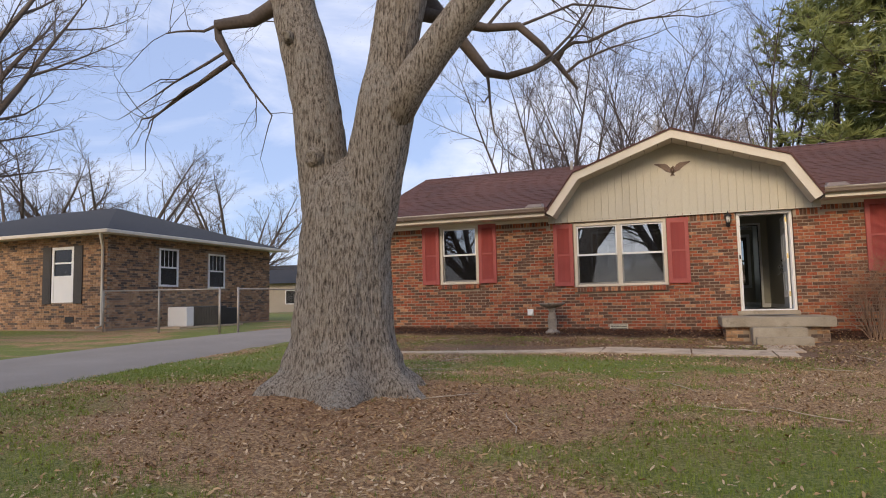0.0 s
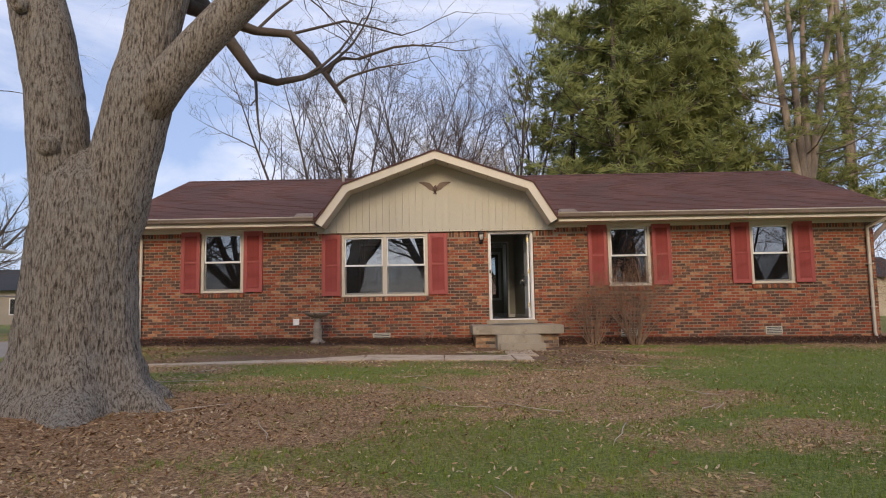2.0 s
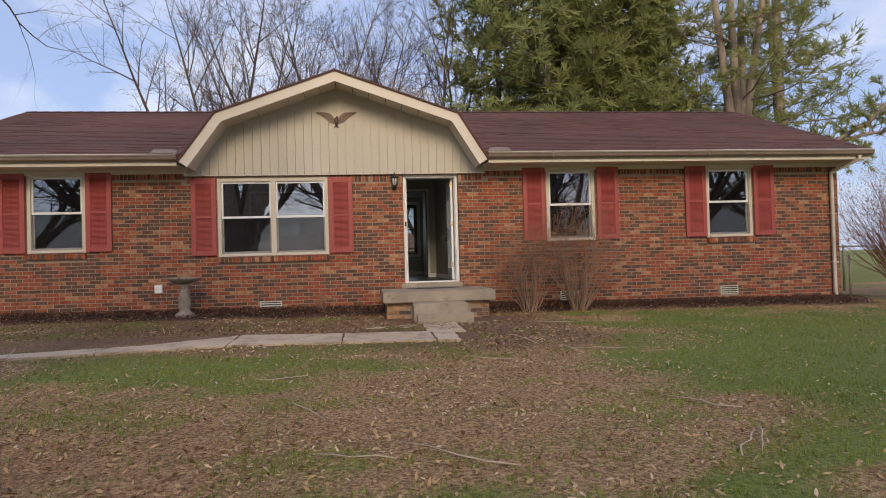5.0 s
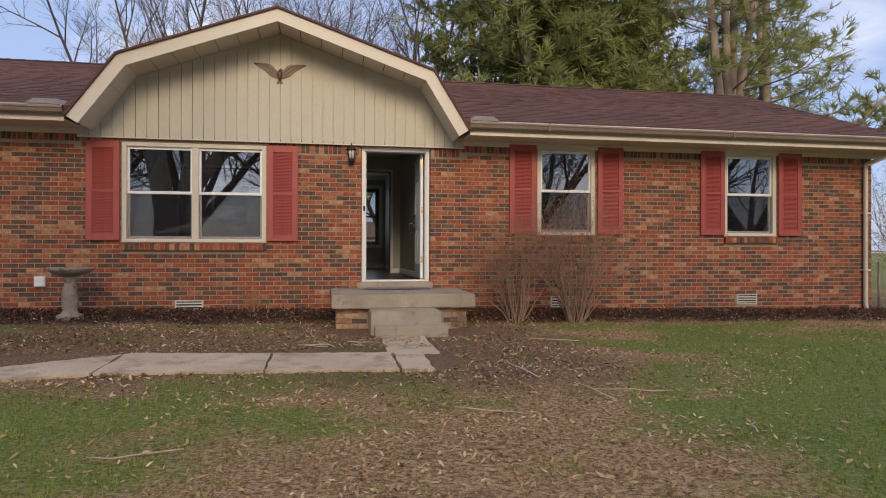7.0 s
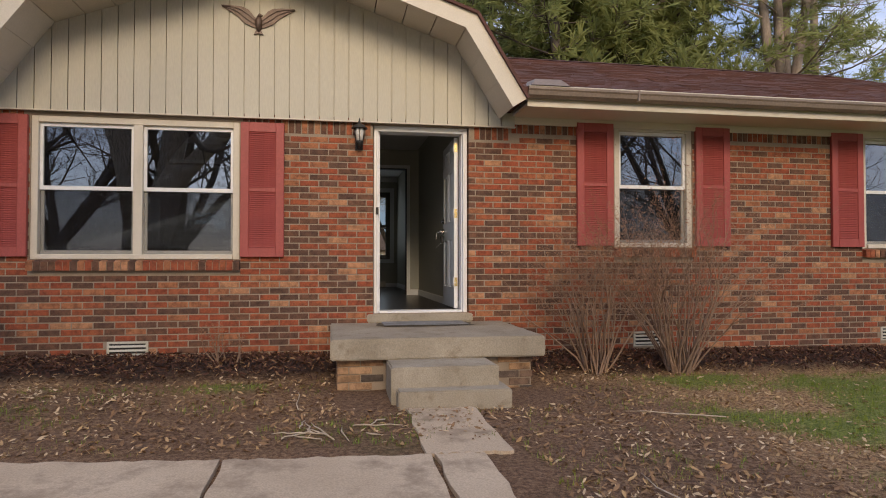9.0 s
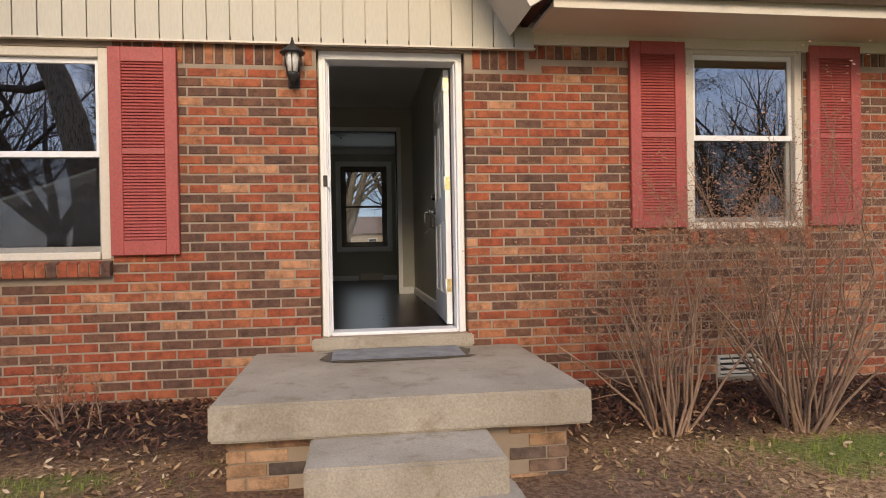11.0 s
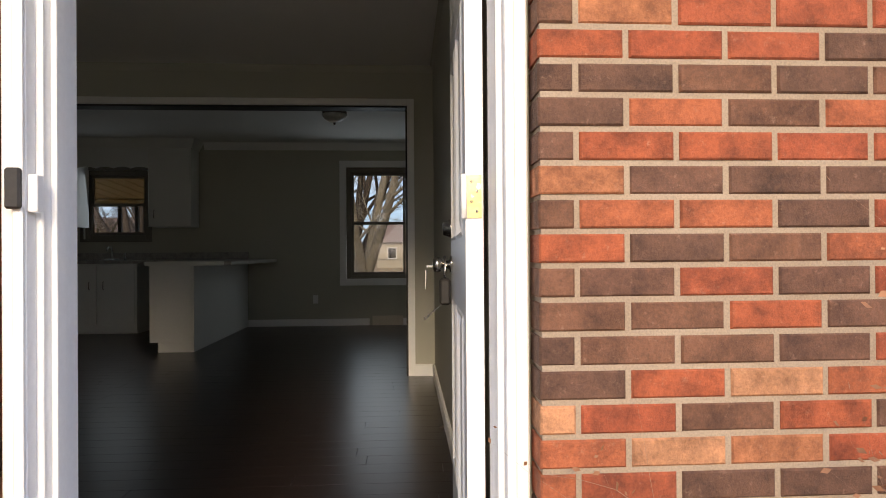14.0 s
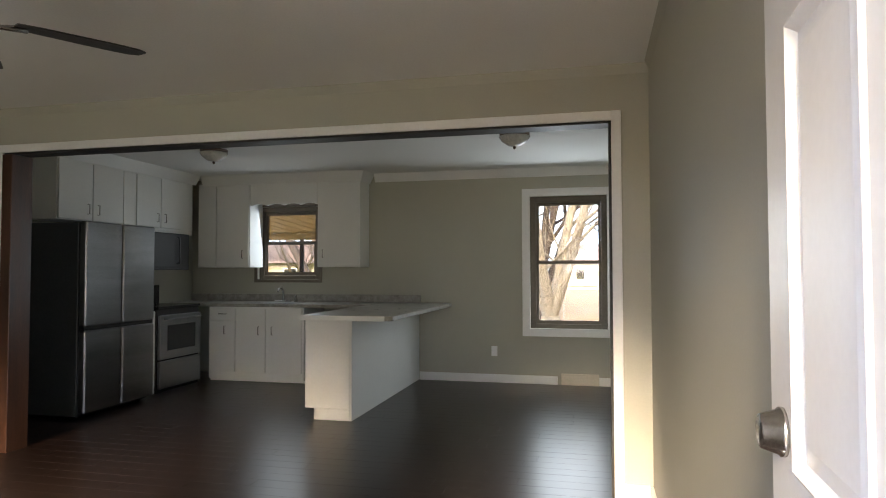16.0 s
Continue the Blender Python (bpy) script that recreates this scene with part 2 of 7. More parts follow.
M_FENCE = paint("galvanised", (0.30, 0.27, 0.24), (0.40, 0.37, 0.33), 0.5, 4, 30, 0.1, metal=0.4)
M_BATH = paint("cast_stone", (0.24, 0.205, 0.165), (0.38, 0.33, 0.275), 0.9, 5, 90, 0.5, spots=((0.085, 0.072, 0.06), 7, 0.50, 0.68))
M_WOOD = paint("stained_wood", (0.045, 0.018, 0.010), (0.09, 0.038, 0.02), 0.4, 2, 40, 0.1, stretch=(6, 6, 0.6))
M_DECKWOOD = paint("deck_wood", (0.07, 0.042, 0.03), (0.12, 0.075, 0.055), 0.85, 2, 40, 0.2)
M_PATIO = paint("patio_panel", (0.62, 0.47, 0.22), (0.70, 0.54, 0.27), 0.6, 2, 40, 0.03)
M_GREYSHUT = paint("grey_shutter", (0.055, 0.05, 0.048), (0.08, 0.074, 0.07), 0.7, 2, 50, 0.1)
M_FARROOF = paint("far_roof", (0.20, 0.13, 0.10), (0.27, 0.18, 0.14), 0.9, 1, 30, 0.2)
M_FARWALL = paint("far_wall", (0.42, 0.355, 0.28), (0.49, 0.42, 0.34), 0.8, 1, 30, 0.1)
M_LENS = paint("frosted_glass", (0.62, 0.60, 0.56), (0.70, 0.68, 0.64), 0.25, 2, 40, 0.03)


def glass_mat(name, gloss, tint):
    m, n, l, b = nodes_of(name)
    n.remove(b)
    out = n["Material Output"]
    clear, shine, mix = n.new("ShaderNodeBsdfTransparent"), n.new("ShaderNodeBsdfGlossy"), n.new("ShaderNodeMixShader")
    clear.inputs[0].default_value = (*tint, 1)
    shine.inputs["Roughness"].default_value = 0.0
    fres = n.new("ShaderNodeFresnel")
    fres.inputs[0].default_value = gloss
    l.new(fres.outputs[0], mix.inputs[0])
    l.new(clear.outputs[0], mix.inputs[1])
    l.new(shine.outputs[0], mix.inputs[2])
    l.new(mix.outputs[0], out.inputs[0])
    return m


def mesh_screen_mat(name):
    """Fine dark insect screen: half open, half black wire."""
    m, n, l, b = nodes_of(name)
    n.remove(b)
    clear, wire, mix = n.new("ShaderNodeBsdfTransparent"), n.new("ShaderNodeBsdfDiffuse"), n.new("ShaderNodeMixShader")
    wire.inputs[0].default_value = (0.02, 0.02, 0.022, 1)
    mix.inputs[0].default_value = 0.34
    l.new(clear.outputs[0], mix.inputs[1])
    l.new(wire.outputs[0], mix.inputs[2])
    l.new(mix.outputs[0], n["Material Output"].inputs[0])
    return m


M_SCREEN = mesh_screen_mat("insect_screen")
M_GLASS = glass_mat("window_glass", 3.7, (0.62, 0.64, 0.64))
M_GLASSIN = glass_mat("clear_glass", 1.45, (0.62, 0.64, 0.63))


# ---- mesh tools ----
def mesh_of(name, verts, faces, mat, smooth=False):
    me = bpy.data.meshes.new(name)
    me.from_pydata([tuple(v) for v in verts], [], faces)
    me.materials.append(mat)
    if smooth:
        me.polygons.foreach_set("use_smooth", [True] * len(me.polygons))
    me.update()
    return me


class Shape:
    """Collects boxes, tubes and sheets into one mesh."""

    def __init__(self):
        self.v, self.f, self.sm = [], [], []

    def add(self, verts, faces, smooth=False):
        o = len(self.v)
        self.v += [tuple(p) for p in verts]
        self.f += [tuple(i + o for i in f) for f in faces]
        self.sm += [smooth] * len(faces)
        return self

    def box(self, x0, y0, z0, x1, y1, z1, c=0.0):
        """A box; c: width of the chamfer on its edges."""
        if c <= 0:
            return self.add([(x0, y0, z0), (x1, y0, z0), (x1, y1, z0), (x0, y1, z0), (x0, y0, z1), (x1, y0, z1), (x1, y1, z1), (x0, y1, z1)],
                            [(0, 3, 2, 1), (4, 5, 6, 7), (0, 1, 5, 4), (1, 2, 6, 5), (2, 3, 7, 6), (3, 0, 4, 7)])
        bm = bmesh.new()
        bmesh.ops.create_cube(bm, size=1)
        bmesh.ops.scale(bm, vec=(x1 - x0, y1 - y0, z1 - z0), verts=bm.verts)
        bmesh.ops.translate(bm, vec=((x0 + x1) / 2, (y0 + y1) / 2, (z0 + z1) / 2), verts=bm.verts)
        bmesh.ops.bevel(bm, geom=bm.edges[:], offset=c, segments=1, affect="EDGES")
        bm.verts.index_update()
        self.add([v.co[:] for v in bm.verts], [tuple(v.index for v in f.verts) for f in bm.faces])
        bm.free()
        return self

    def tube(self, pts, radii, n=8, caps=True):
        """A tapered tube along points."""
        pts = [Vector(p) for p in pts]
        if isinstance(radii, (int, float)):
            radii = [radii] * len(pts)
        verts, faces = [], []
        up = Vector((0.31, 0.95, 0.05))
        for k, p in enumerate(pts):
            d = (pts[min(k + 1, len(pts) - 1)] - pts[max(k - 1, 0)]).normalized()
            a = d.cross(up)
            if a.length < 1e-3:
                a = d.cross(Vector((1, 0, 0)))
            a.normalize()
            b = d.cross(a)
            for i in range(n):
                w = 2 * math.pi * i / n
                verts.append(p + (a * math.cos(w) + b * math.sin(w)) * radii[k])
        for k in range(len(pts) - 1):
            for i in range(n):
                j = (i + 1) % n
                faces.append((k * n + i, k * n + j, (k + 1) * n + j, (k + 1) * n + i))
        if caps:
            faces.append(tuple(range(n))[::-1])
            faces.append(tuple((len(pts) - 1) * n + i for i in range(n)))
        return self.add(verts, faces, True)

    def lathe(self, profile, cx=0, cy=0, n=20):
        """A turned shape: (radius, height) from the bottom up."""
        verts = [(cx + r * math.cos(2 * math.pi * i / n), cy + r * math.sin(2 * math.pi * i / n), z) for r, z in profile for i in range(n)]
        faces = [(k * n + i, k * n + (i + 1) % n, (k + 1) * n + (i + 1) % n, (k + 1) * n + i) for k in range(len(profile) - 1) for i in range(n)]
        faces += [tuple(range(n))[::-1], tuple((len(profile) - 1) * n + i for i in range(n))]
        return self.add(verts, faces, True)

    def prism(self, outline, y0, y1):
        """An outline in x and z, drawn out from y0 to y1."""
        n = len(outline)
        verts = [(x, y0, z) for x, z in outline] + [(x, y1, z) for x, z in outline]
        faces = [tuple(range(n)), tuple(range(2 * n - 1, n - 1, -1))]
        faces += [(i, n + i, n + (i + 1) % n, (i + 1) % n) for i in range(n)]
        return self.add(verts, faces)

    def mesh(self, name, mat):
        me = mesh_of(name, self.v, self.f, mat)
        me.polygons.foreach_set("use_smooth", self.sm)
        bm = bmesh.new()
        bm.from_mesh(me)
        bmesh.ops.recalc_face_normals(bm, faces=bm.faces[:])
        bm.to_mesh(me)
        bm.free()
        return me


def part(name, shape, mat, parent=None, at=None, label=""):
    ob = new(name, shape.mesh(name, mat) if isinstance(shape, Shape) else shape)
    if parent is not None:
        ob.parent = parent
    if at is not None:
        ob.matrix_basis = at
    if label:
        tagged(ob, label)
    return ob


def thing(name, at, label, category, group="", kind=""):
    """An Empty at the thing's base, that holds its parts."""
    ob = new(name)
    ob.empty_display_size = 0.1
    ob.matrix_basis = at
    return tagged(ob, label, category, group, kind)


def ground_z(x, y):
    z = 0.09 - 0.013 * max(-24, min(14, x)) + 0.026 * max(-17, min(0, y))
    d = math.hypot(x + 5.6, y + 8.4)
    z += 0.10 * math.exp(-(d / 1.2) ** 2)
    if -0.9 < y < 0.2 and -8.9 < x < 8.7:
        z += 0.05 * max(0, min(1, (y + 0.9) / 0.35))
    return z

# ---- ground ----
def smooth01(v):
    v = max(0.0, min(1.0, v))
    return v * v * (3 - 2 * v)


def grass_cover(x, y):
    """How green the lawn is: 0 bare litter, 1 thick grass."""
    n1 = noise.noise(Vector((x * 0.28 + 3.1, y * 0.42 - 1.7, 0.3)))
    n2 = noise.noise(Vector((x * 0.9, y * 1.3, 5.0)))
    n3 = noise.noise(Vector((x * 2.3, y * 2.9, 1.0)))
    v = 0.47 + 0.70 * n1 + 0.75 * n2 + 0.40 * n3
    v += 0.95 * math.exp(-((x - 6.9) / 4.9) ** 4 - ((y + 7.2) / 5.2) ** 4)
    v += 0.5 * math.exp(-((x + 8.4) / 1.3) ** 2 - ((y + 5.5) / 4.0) ** 2)
    v += 0.5 * math.exp(-((x + 15) / 2.5) ** 2 - ((y + 5.5) / 2) ** 2)
    v += 0.6 * math.exp(-((x + 1.3) / 1.3) ** 2 - ((y + 9.9) / 0.55) ** 2)
    v += 0.4 * math.exp(-((x + 7.8) / 1.6) ** 2 - ((y + 10.5) / 1.8) ** 2)
    v += 0.35 * math.exp(-((x + 3.4) / 1.0) ** 2 - ((y + 4.9) / 0.4) ** 2)
    v += 0.4 * math.exp(-((x - 1.2) / 1.0) ** 2 - ((y + 11.3) / 0.7) ** 2)
    v -= 0.9 * math.exp(-((x + 5.2) / 2.4) ** 2 - ((y + 9.2) / 1.6) ** 2)
    v -= 0.25 * math.exp(-((x + 0.6) / 2.0) ** 2 - ((y + 7.0) / 1.6) ** 2)
    v -= 0.5 * bare_dirt(x, y)
    if y > 8:
        v += 0.45
    if y > -1.2 and -9 < x < 9:
        v -= smooth01((y + 1.2) / 0.5) * 2
    return max(0.0, min(1.0, v))


def bare_dirt(x, y):
    """Damp bare soil round the steps and the walk."""
    v = 1.3 * math.exp(-((x - 0.4) / 1.5) ** 4 - ((y + 2.9) / 1.7) ** 4)
    v += 0.9 * math.exp(-((x + 3.4) / 4.2) ** 6 - ((y + 2.6) / 2.0) ** 4)
    return max(0.0, min(1.0, v + 0.5 * noise.noise(Vector((x * 1.3, y * 1.7, 4.0))) * min(1, v * 2)))


def red_duff(x, y):
    return max(0.0, min(1.0, 1.25 * math.exp(-((x + 5.0) / 2.8) ** 2 - ((y + 9.2) / 1.6) ** 2) + 0.25 * noise.noise(Vector((x, y, 9.0)))))


def mulch_bed(x, y):
    edge = -1.0 + 0.14 * noise.noise(Vector((x * 1.3, 0, 2.0)))
    if -8.9 < x < 8.8 and y < 0.3:
        return smooth01((y - edge) / 0.22)
    return 0.0


def ground_mat():
    m, n, l, b = nodes_of("lawn_soil")
    tc = n.new("ShaderNodeTexCoord")
    v = tc.outputs["Object"]
    mask = n.new("ShaderNodeAttribute")
    mask.attribute_name = "cover"
    sep = n.new("ShaderNodeSeparateColor")
    l.new(mask.outputs["Color"], sep.inputs[0])
    f1, f2, f3 = noise_node(n, l, 5, 6, 0.7, v), noise_node(n, l, 34, 5, 0.75, v), noise_node(n, l, 120, 3, 0.7, v)
    soil = ramp_node(n, l, f2.outputs["Fac"], [(0.36, (0.115, 0.054, 0.022)), (0.47, (0.29, 0.162, 0.070)), (0.58, (0.53, 0.345, 0.175))])
    green = ramp_node(n, l, f2.outputs["Fac"], [(0.32, (0.06, 0.085, 0.012)), (0.48, (0.145, 0.185, 0.026)), (0.66, (0.30, 0.29, 0.075))])
    duff = ramp_node(n, l, f2.outputs["Fac"], [(0.34, (0.12, 0.052, 0.022)), (0.48, (0.31, 0.162, 0.072)), (0.62, (0.52, 0.345, 0.18))])
    dirt = ramp_node(n, l, f2.outputs["Fac"], [(0.32, (0.058, 0.028, 0.017)), (0.50, (0.145, 0.078, 0.046)), (0.68, (0.28, 0.17, 0.105))])
    bed = ramp_node(n, l, f2.outputs["Fac"], [(0.3, (0.016, 0.009, 0.007)), (0.55, (0.05, 0.025, 0.018)), (0.75, (0.10, 0.055, 0.04))])
    addn = n.new("ShaderNodeMath")
    addn.operation = "ADD"
    l.new(sep.outputs[0], addn.inputs[0])
    sc = n.new("ShaderNodeMath")
    sc.operation, sc.inputs[1].default_value = "MULTIPLY_ADD", 0.9
    sc.inputs[2].default_value = -0.45
    l.new(f1.outputs["Fac"], sc.inputs[0])
    l.new(sc.outputs[0], addn.inputs[1])
    gm = ramp_node(n, l, addn.outputs[0], [(0.25, (0, 0, 0)), (0.70, (1, 1, 1))])
    c = mixer(n, l, gm.outputs[0], soil.outputs[0], green.outputs[0])
    wet = n.new("ShaderNodeMath")
    wet.operation, wet.inputs[1].default_value = "MULTIPLY", 0.85
    l.new(mask.outputs["Alpha"], wet.inputs[0])
    c = mixer(n, l, wet.outputs[0], c.outputs[0], dirt.outputs[0])
    c = mixer(n, l, sep.outputs[1], c.outputs[0], duff.outputs[0])
    c = mixer(n, l, sep.outputs[2], c.outputs[0], bed.outputs[0])
    fine = ramp_node(n, l, f3.outputs["Fac"], [(0.3, (0.62, 0.62, 0.62)), (0.7, (1.3, 1.3, 1.3))])
    c = mixer(n, l, 1.0, c.outputs[0], fine.outputs[0], "MULTIPLY")
    l.new(c.outputs[0], b.inputs["Base Color"])
    b.inputs["Roughness"].default_value = 0.95
    bump_node(n, l, b, f2.outputs["Fac"], 0.8, 0.03)
    return m


def spread(a, b, fine_a, fine_b, step, coarse):
    out = [a]
    while out[-1] < b - 1e-6:
        s = step if fine_a - 1e-6 <= out[-1] < fine_b else coarse * max(1, min(30, (max(fine_a - out[-1], out[-1] - fine_b) / 8)))
        nxt = out[-1] + s
        if out[-1] < fine_a < nxt:
            nxt = fine_a
        out.append(min(nxt, b))
    return out


gx = spread(-700, 700, -16.5, 11, 0.24, 1.5)
gy = spread(-500, 900, -16.5, 0.6, 0.24, 1.5)
gv, gc = [], []
for yy in gy:
    for xx in gx:
        lump = 0.018 * noise.noise(Vector((xx * 1.7, yy * 1.7, 0))) if -17 < xx < 12 and -17 < yy < 1 else 0
        inside = -8.7 < xx < 8.5 and 0.15 < yy < 7
        gv.append((xx, yy, ground_z(xx, yy) + lump + (0.05 * mulch_bed(xx, yy) * (0.5 + noise.noise(Vector((xx * 5, yy * 5, 1))))) - (0.3 if inside else 0)))
        gc.append((grass_cover(xx, yy), red_duff(xx, yy), mulch_bed(xx, yy), bare_dirt(xx, yy)))
nx = len(gx)
gf = [(j * nx + i, j * nx + i + 1, (j + 1) * nx + i + 1, (j + 1) * nx + i) for j in range(len(gy) - 1) for i in range(nx - 1)]
g_me = mesh_of("ground", gv, gf, ground_mat(), True)
g_at = g_me.color_attributes.new("cover", "FLOAT_COLOR", "POINT")
g_at.data.foreach_set("color", [c for q in gc for c in q])
tagged(new("ground", g_me), "leaf-strewn winter lawn with green patches and bare soil", "lawn", kind="structure")

# driveway: an asphalt strip beside the house
dv = []
for k in range(61):
    yy = -20 + k * 0.6
    sway = 0.5 * smooth01((yy + 4) / 6)
    for j, xo in enumerate((-12.75, -12.6, -11.9, -11.1, -10.4, -9.72, -9.6)):
        edge = 0.05 * noise.noise(Vector((xo, yy * 1.1, 3))) if j in (0, 1, 5, 6) else 0
        edge += 0.45 * (j / 6) * (1 - smooth01((yy + 9) / 6))
        dv.append((xo + sway + edge, yy, ground_z(xo, yy) + (0.03 if 0 < j < 6 else -0.03) + (0.015 if 1 < j < 5 else 0)))
df = [(k * 7 + j, k * 7 + j + 1, (k + 1) * 7 + j + 1, (k + 1) * 7 + j) for k in range(60) for j in range(6)]
tagged(new("driveway", mesh_of("driveway", dv, df, M_ASPHALT, True)), "weathered grey asphalt driveway beside the lawn", "driveway", kind="structure")

# ---- house: walls ----
FLOOR_Z, CEIL_Z = 0.62, 3.10
OPEN_FRONT = [(-7.235, -6.245, 1.345, 2.775), (-3.95, -1.94, 1.20, 2.65), (-0.525, 0.525, 0.61, 2.68), (2.275, 3.26, 1.346, 2.775), (5.59, 6.585, 1.346, 2.775)]
OPEN_BACK = [(-4.00, -3.15, 1.81, 2.73), (-0.53, 0.335, 1.25, 2.77)]
VENTS = [(-3.22, -2.83), (2.50, 2.87), (5.83, 6.21)]


def holed(shape, x0, x1, z0, z1, y0, y1, holes):
    """A wall with its openings cut through."""
    xs = sorted({x0, x1, *(h[0] for h in holes), *(h[1] for h in holes)})
    for a, b in zip(xs, xs[1:]):
        zs, mid = [z0], (a + b) / 2
        for h in sorted((h for h in holes if h[0] < mid < h[1]), key=lambda h: h[2]):
            zs += [h[2], h[3]]
        zs.append(z1)
        for c, d in zip(zs[::2], zs[1::2]):
            if d - c > 1e-4:
                shape.box(a, y0, c, b, y1, d)
    return shape


WX0, WX1 = -8.76, 8.48
front = part("wall_front", holed(Shape(), WX0, WX1, -0.3, 2.95, 0.005, 0.12, [(-0.538, 0.538, 0.61, 2.68) if o[2] < 1 else o for o in OPEN_FRONT]), M_MORTAR)
tagged(front, "red and brown clay brick wall with pale mortar", "wall", kind="structure")
part("wall_front_lining", holed(Shape(), WX0 + 0.25, WX1 - 0.25, 0.4, CEIL_Z, 0.1202, 0.25, OPEN_FRONT), M_WALLPAINT)
tagged(bpy.data.objects["wall_front_lining"], "warm grey painted plaster inside the front wall", "wall", kind="structure")
tagged(part("wall_back", holed(Shape(), WX0, WX1, -0.3, CEIL_Z, 7.53, 7.77, OPEN_BACK), M_WALLPAINT), "warm grey painted back wall with two windows", "wall", kind="structure")
for nm, a, b, y0, y1 in (("wall_west", WX0, WX0 + 0.25, 0.1201, 7.5299), ("wall_east", WX1 - 0.25, WX1, 0.1201, 7.5299)):
    tagged(part(nm, Shape().box(a, y0, -0.3, b, y1, 2.95), M_MORTAR), "plain end wall of the house", "wall", kind="structure")
# gable-end walls
for nm, a, b in (("gable_west", WX0, WX0 + 0.2), ("gable_east", WX1 - 0.2, WX1)):
    s = Shape()
    s.add([(a, 0.0, 2.951), (a, 7.77, 2.951), (a, 3.885, 4.6), (b, 0.0, 2.951), (b, 7.77, 2.951), (b, 3.885, 4.6)], [(0, 1, 2), (5, 4, 3), (0, 3, 4, 1), (1, 4, 5, 2), (2, 5, 3, 0)])
    tagged(part(nm, s, M_SIDING), "painted gable end under the roof", "wall", kind="structure")
tagged(part("wall_hall", Shape().box(0.5, 0.2501, 0.6, 0.62, 7.5299, CEIL_Z), M_WALLPAINT), "warm grey partition wall beside the entrance", "wall", kind="structure")
tagged(part("wall_living_west", Shape().box(-5.07, 0.2501, 0.6, -4.95, 7.5299, CEIL_Z), M_WALLPAINT), "warm grey partition wall of living room and kitchen", "wall", kind="structure")
mid = Shape()
mid.box(0.29, 3.89, 0.6, 0.4999, 4.03, 2.78).box(-4.9499, 3.89, 0.6, -4.0, 4.03, 2.78).box(-4.9499, 3.89, 2.78, 0.4999, 4.03, CEIL_Z)
tagged(part("wall_middle", mid, M_WALLPAINT), "warm grey wall with a wide cased opening", "wall", kind="structure")
far_rooms = Shape().box(0.6201, 3.5, 0.6, 8.2299, 3.6, CEIL_Z).box(-8.5099, 3.5, 0.6, -5.0701, 3.6, CEIL_Z).box(4.4, 0.2501, 0.6, 4.5, 3.4999, CEIL_Z)
tagged(part("wall_bedrooms", far_rooms, M_WALLPAINT), "plain bedroom partition walls", "wall", kind="structure")
floor_ob = tagged(part("floor", Shape().box(-8.5, 0.12, 0.56, 8.2, 7.53, 0.606), M_PLANK), "dark stained polished plank floor", "floor", kind="structure")
tagged(part("ceiling", Shape().box(-8.5, 0.2502, CEIL_Z, 8.22, 7.5298, CEIL_Z + 0.12), M_CEIL), "flat white painted ceiling", "ceiling", kind="structure")

# ---- house: roof ----
EAVE_Y, EAVE_Z, RIDGE_Y, RIDGE_Z = -0.62, 3.0, 3.9, 4.79
RX0, RX1 = -9.12, 8.74
slope = (RIDGE_Z - EAVE_Z) / (RIDGE_Y - EAVE_Y)
DX0, DX1 = -4.49, 1.03
roof = thing("roof", pose(0, 0, 0), "dark reddish-brown asphalt shingle roof", "roof", kind="structure")
deck = Shape()
for xa, xb, e in ((RX0, DX0 + 0.06, EAVE_Y), (DX0 + 0.06, DX1 - 0.06, 0.1), (DX1 - 0.06, RX1, EAVE_Y), (RX0, RX1, 2 * RIDGE_Y - EAVE_Y)):
    r = RIDGE_Y
    ez = EAVE_Z + slope * (e - EAVE_Y) if e < RIDGE_Y else EAVE_Z
    deck.add([(xa, e, ez - 0.06), (xb, e, ez - 0.06), (xb, r, RIDGE_Z - 0.06), (xa, r, RIDGE_Z - 0.06),
              (xa, e, ez), (xb, e, ez), (xb, r, RIDGE_Z), (xa, r, RIDGE_Z)],
             [(0, 1, 2, 3), (4, 5, 6, 7), (0, 1, 5, 4), (1, 2, 6, 5), (2, 3, 7, 6), (3, 0, 4, 7)])
part("roof_deck", deck, M_SHINGLE, roof)
# shingle courses laid over the front slope, each tab a thin piece
course = Shape()
rs = random.Random(5)
length = math.hypot(RIDGE_Y - EAVE_Y, RIDGE_Z - EAVE_Z)
uy, uz = (RIDGE_Y - EAVE_Y) / length, (RIDGE_Z - EAVE_Z) / length
ny, nz = -uz, uy
rows_n = int(length / 0.14)
for k in range(rows_n):
    x = RX0 - rs.random() * 0.3
    while x < RX1:
        w = rs.uniform(0.22, 0.36)
        a, b = max(x, RX0), min(x + w - 0.006, RX1)
        yc = EAVE_Y + uy * k * 0.14
        if b - a > 0.03 and not (yc < 0.12 and b > DX0 + 0.06 and a < DX1 - 0.06):
            s0, s1 = k * 0.14 - 0.02, k * 0.14 + 0.15
            h0, h1 = rs.uniform(0.006, 0.016), 0.002
            p = [(EAVE_Y + uy * s0 + ny * h0, EAVE_Z + uz * s0 + nz * h0), (EAVE_Y + uy * s1 + ny * h1, EAVE_Z + uz * s1 + nz * h1), (EAVE_Y + uy * s0, EAVE_Z + uz * s0)]
            course.add([(a, *p[0]), (b, *p[0]), (b, *p[1]), (a, *p[1]), (a, *p[2]), (b, *p[2])], [(0, 1, 2, 3), (4, 5, 1, 0)])
        x += w
sh = part("shingles", course, M_SHINGLE, roof)
tagged(sh, kind="stuff")
rc = Shape()
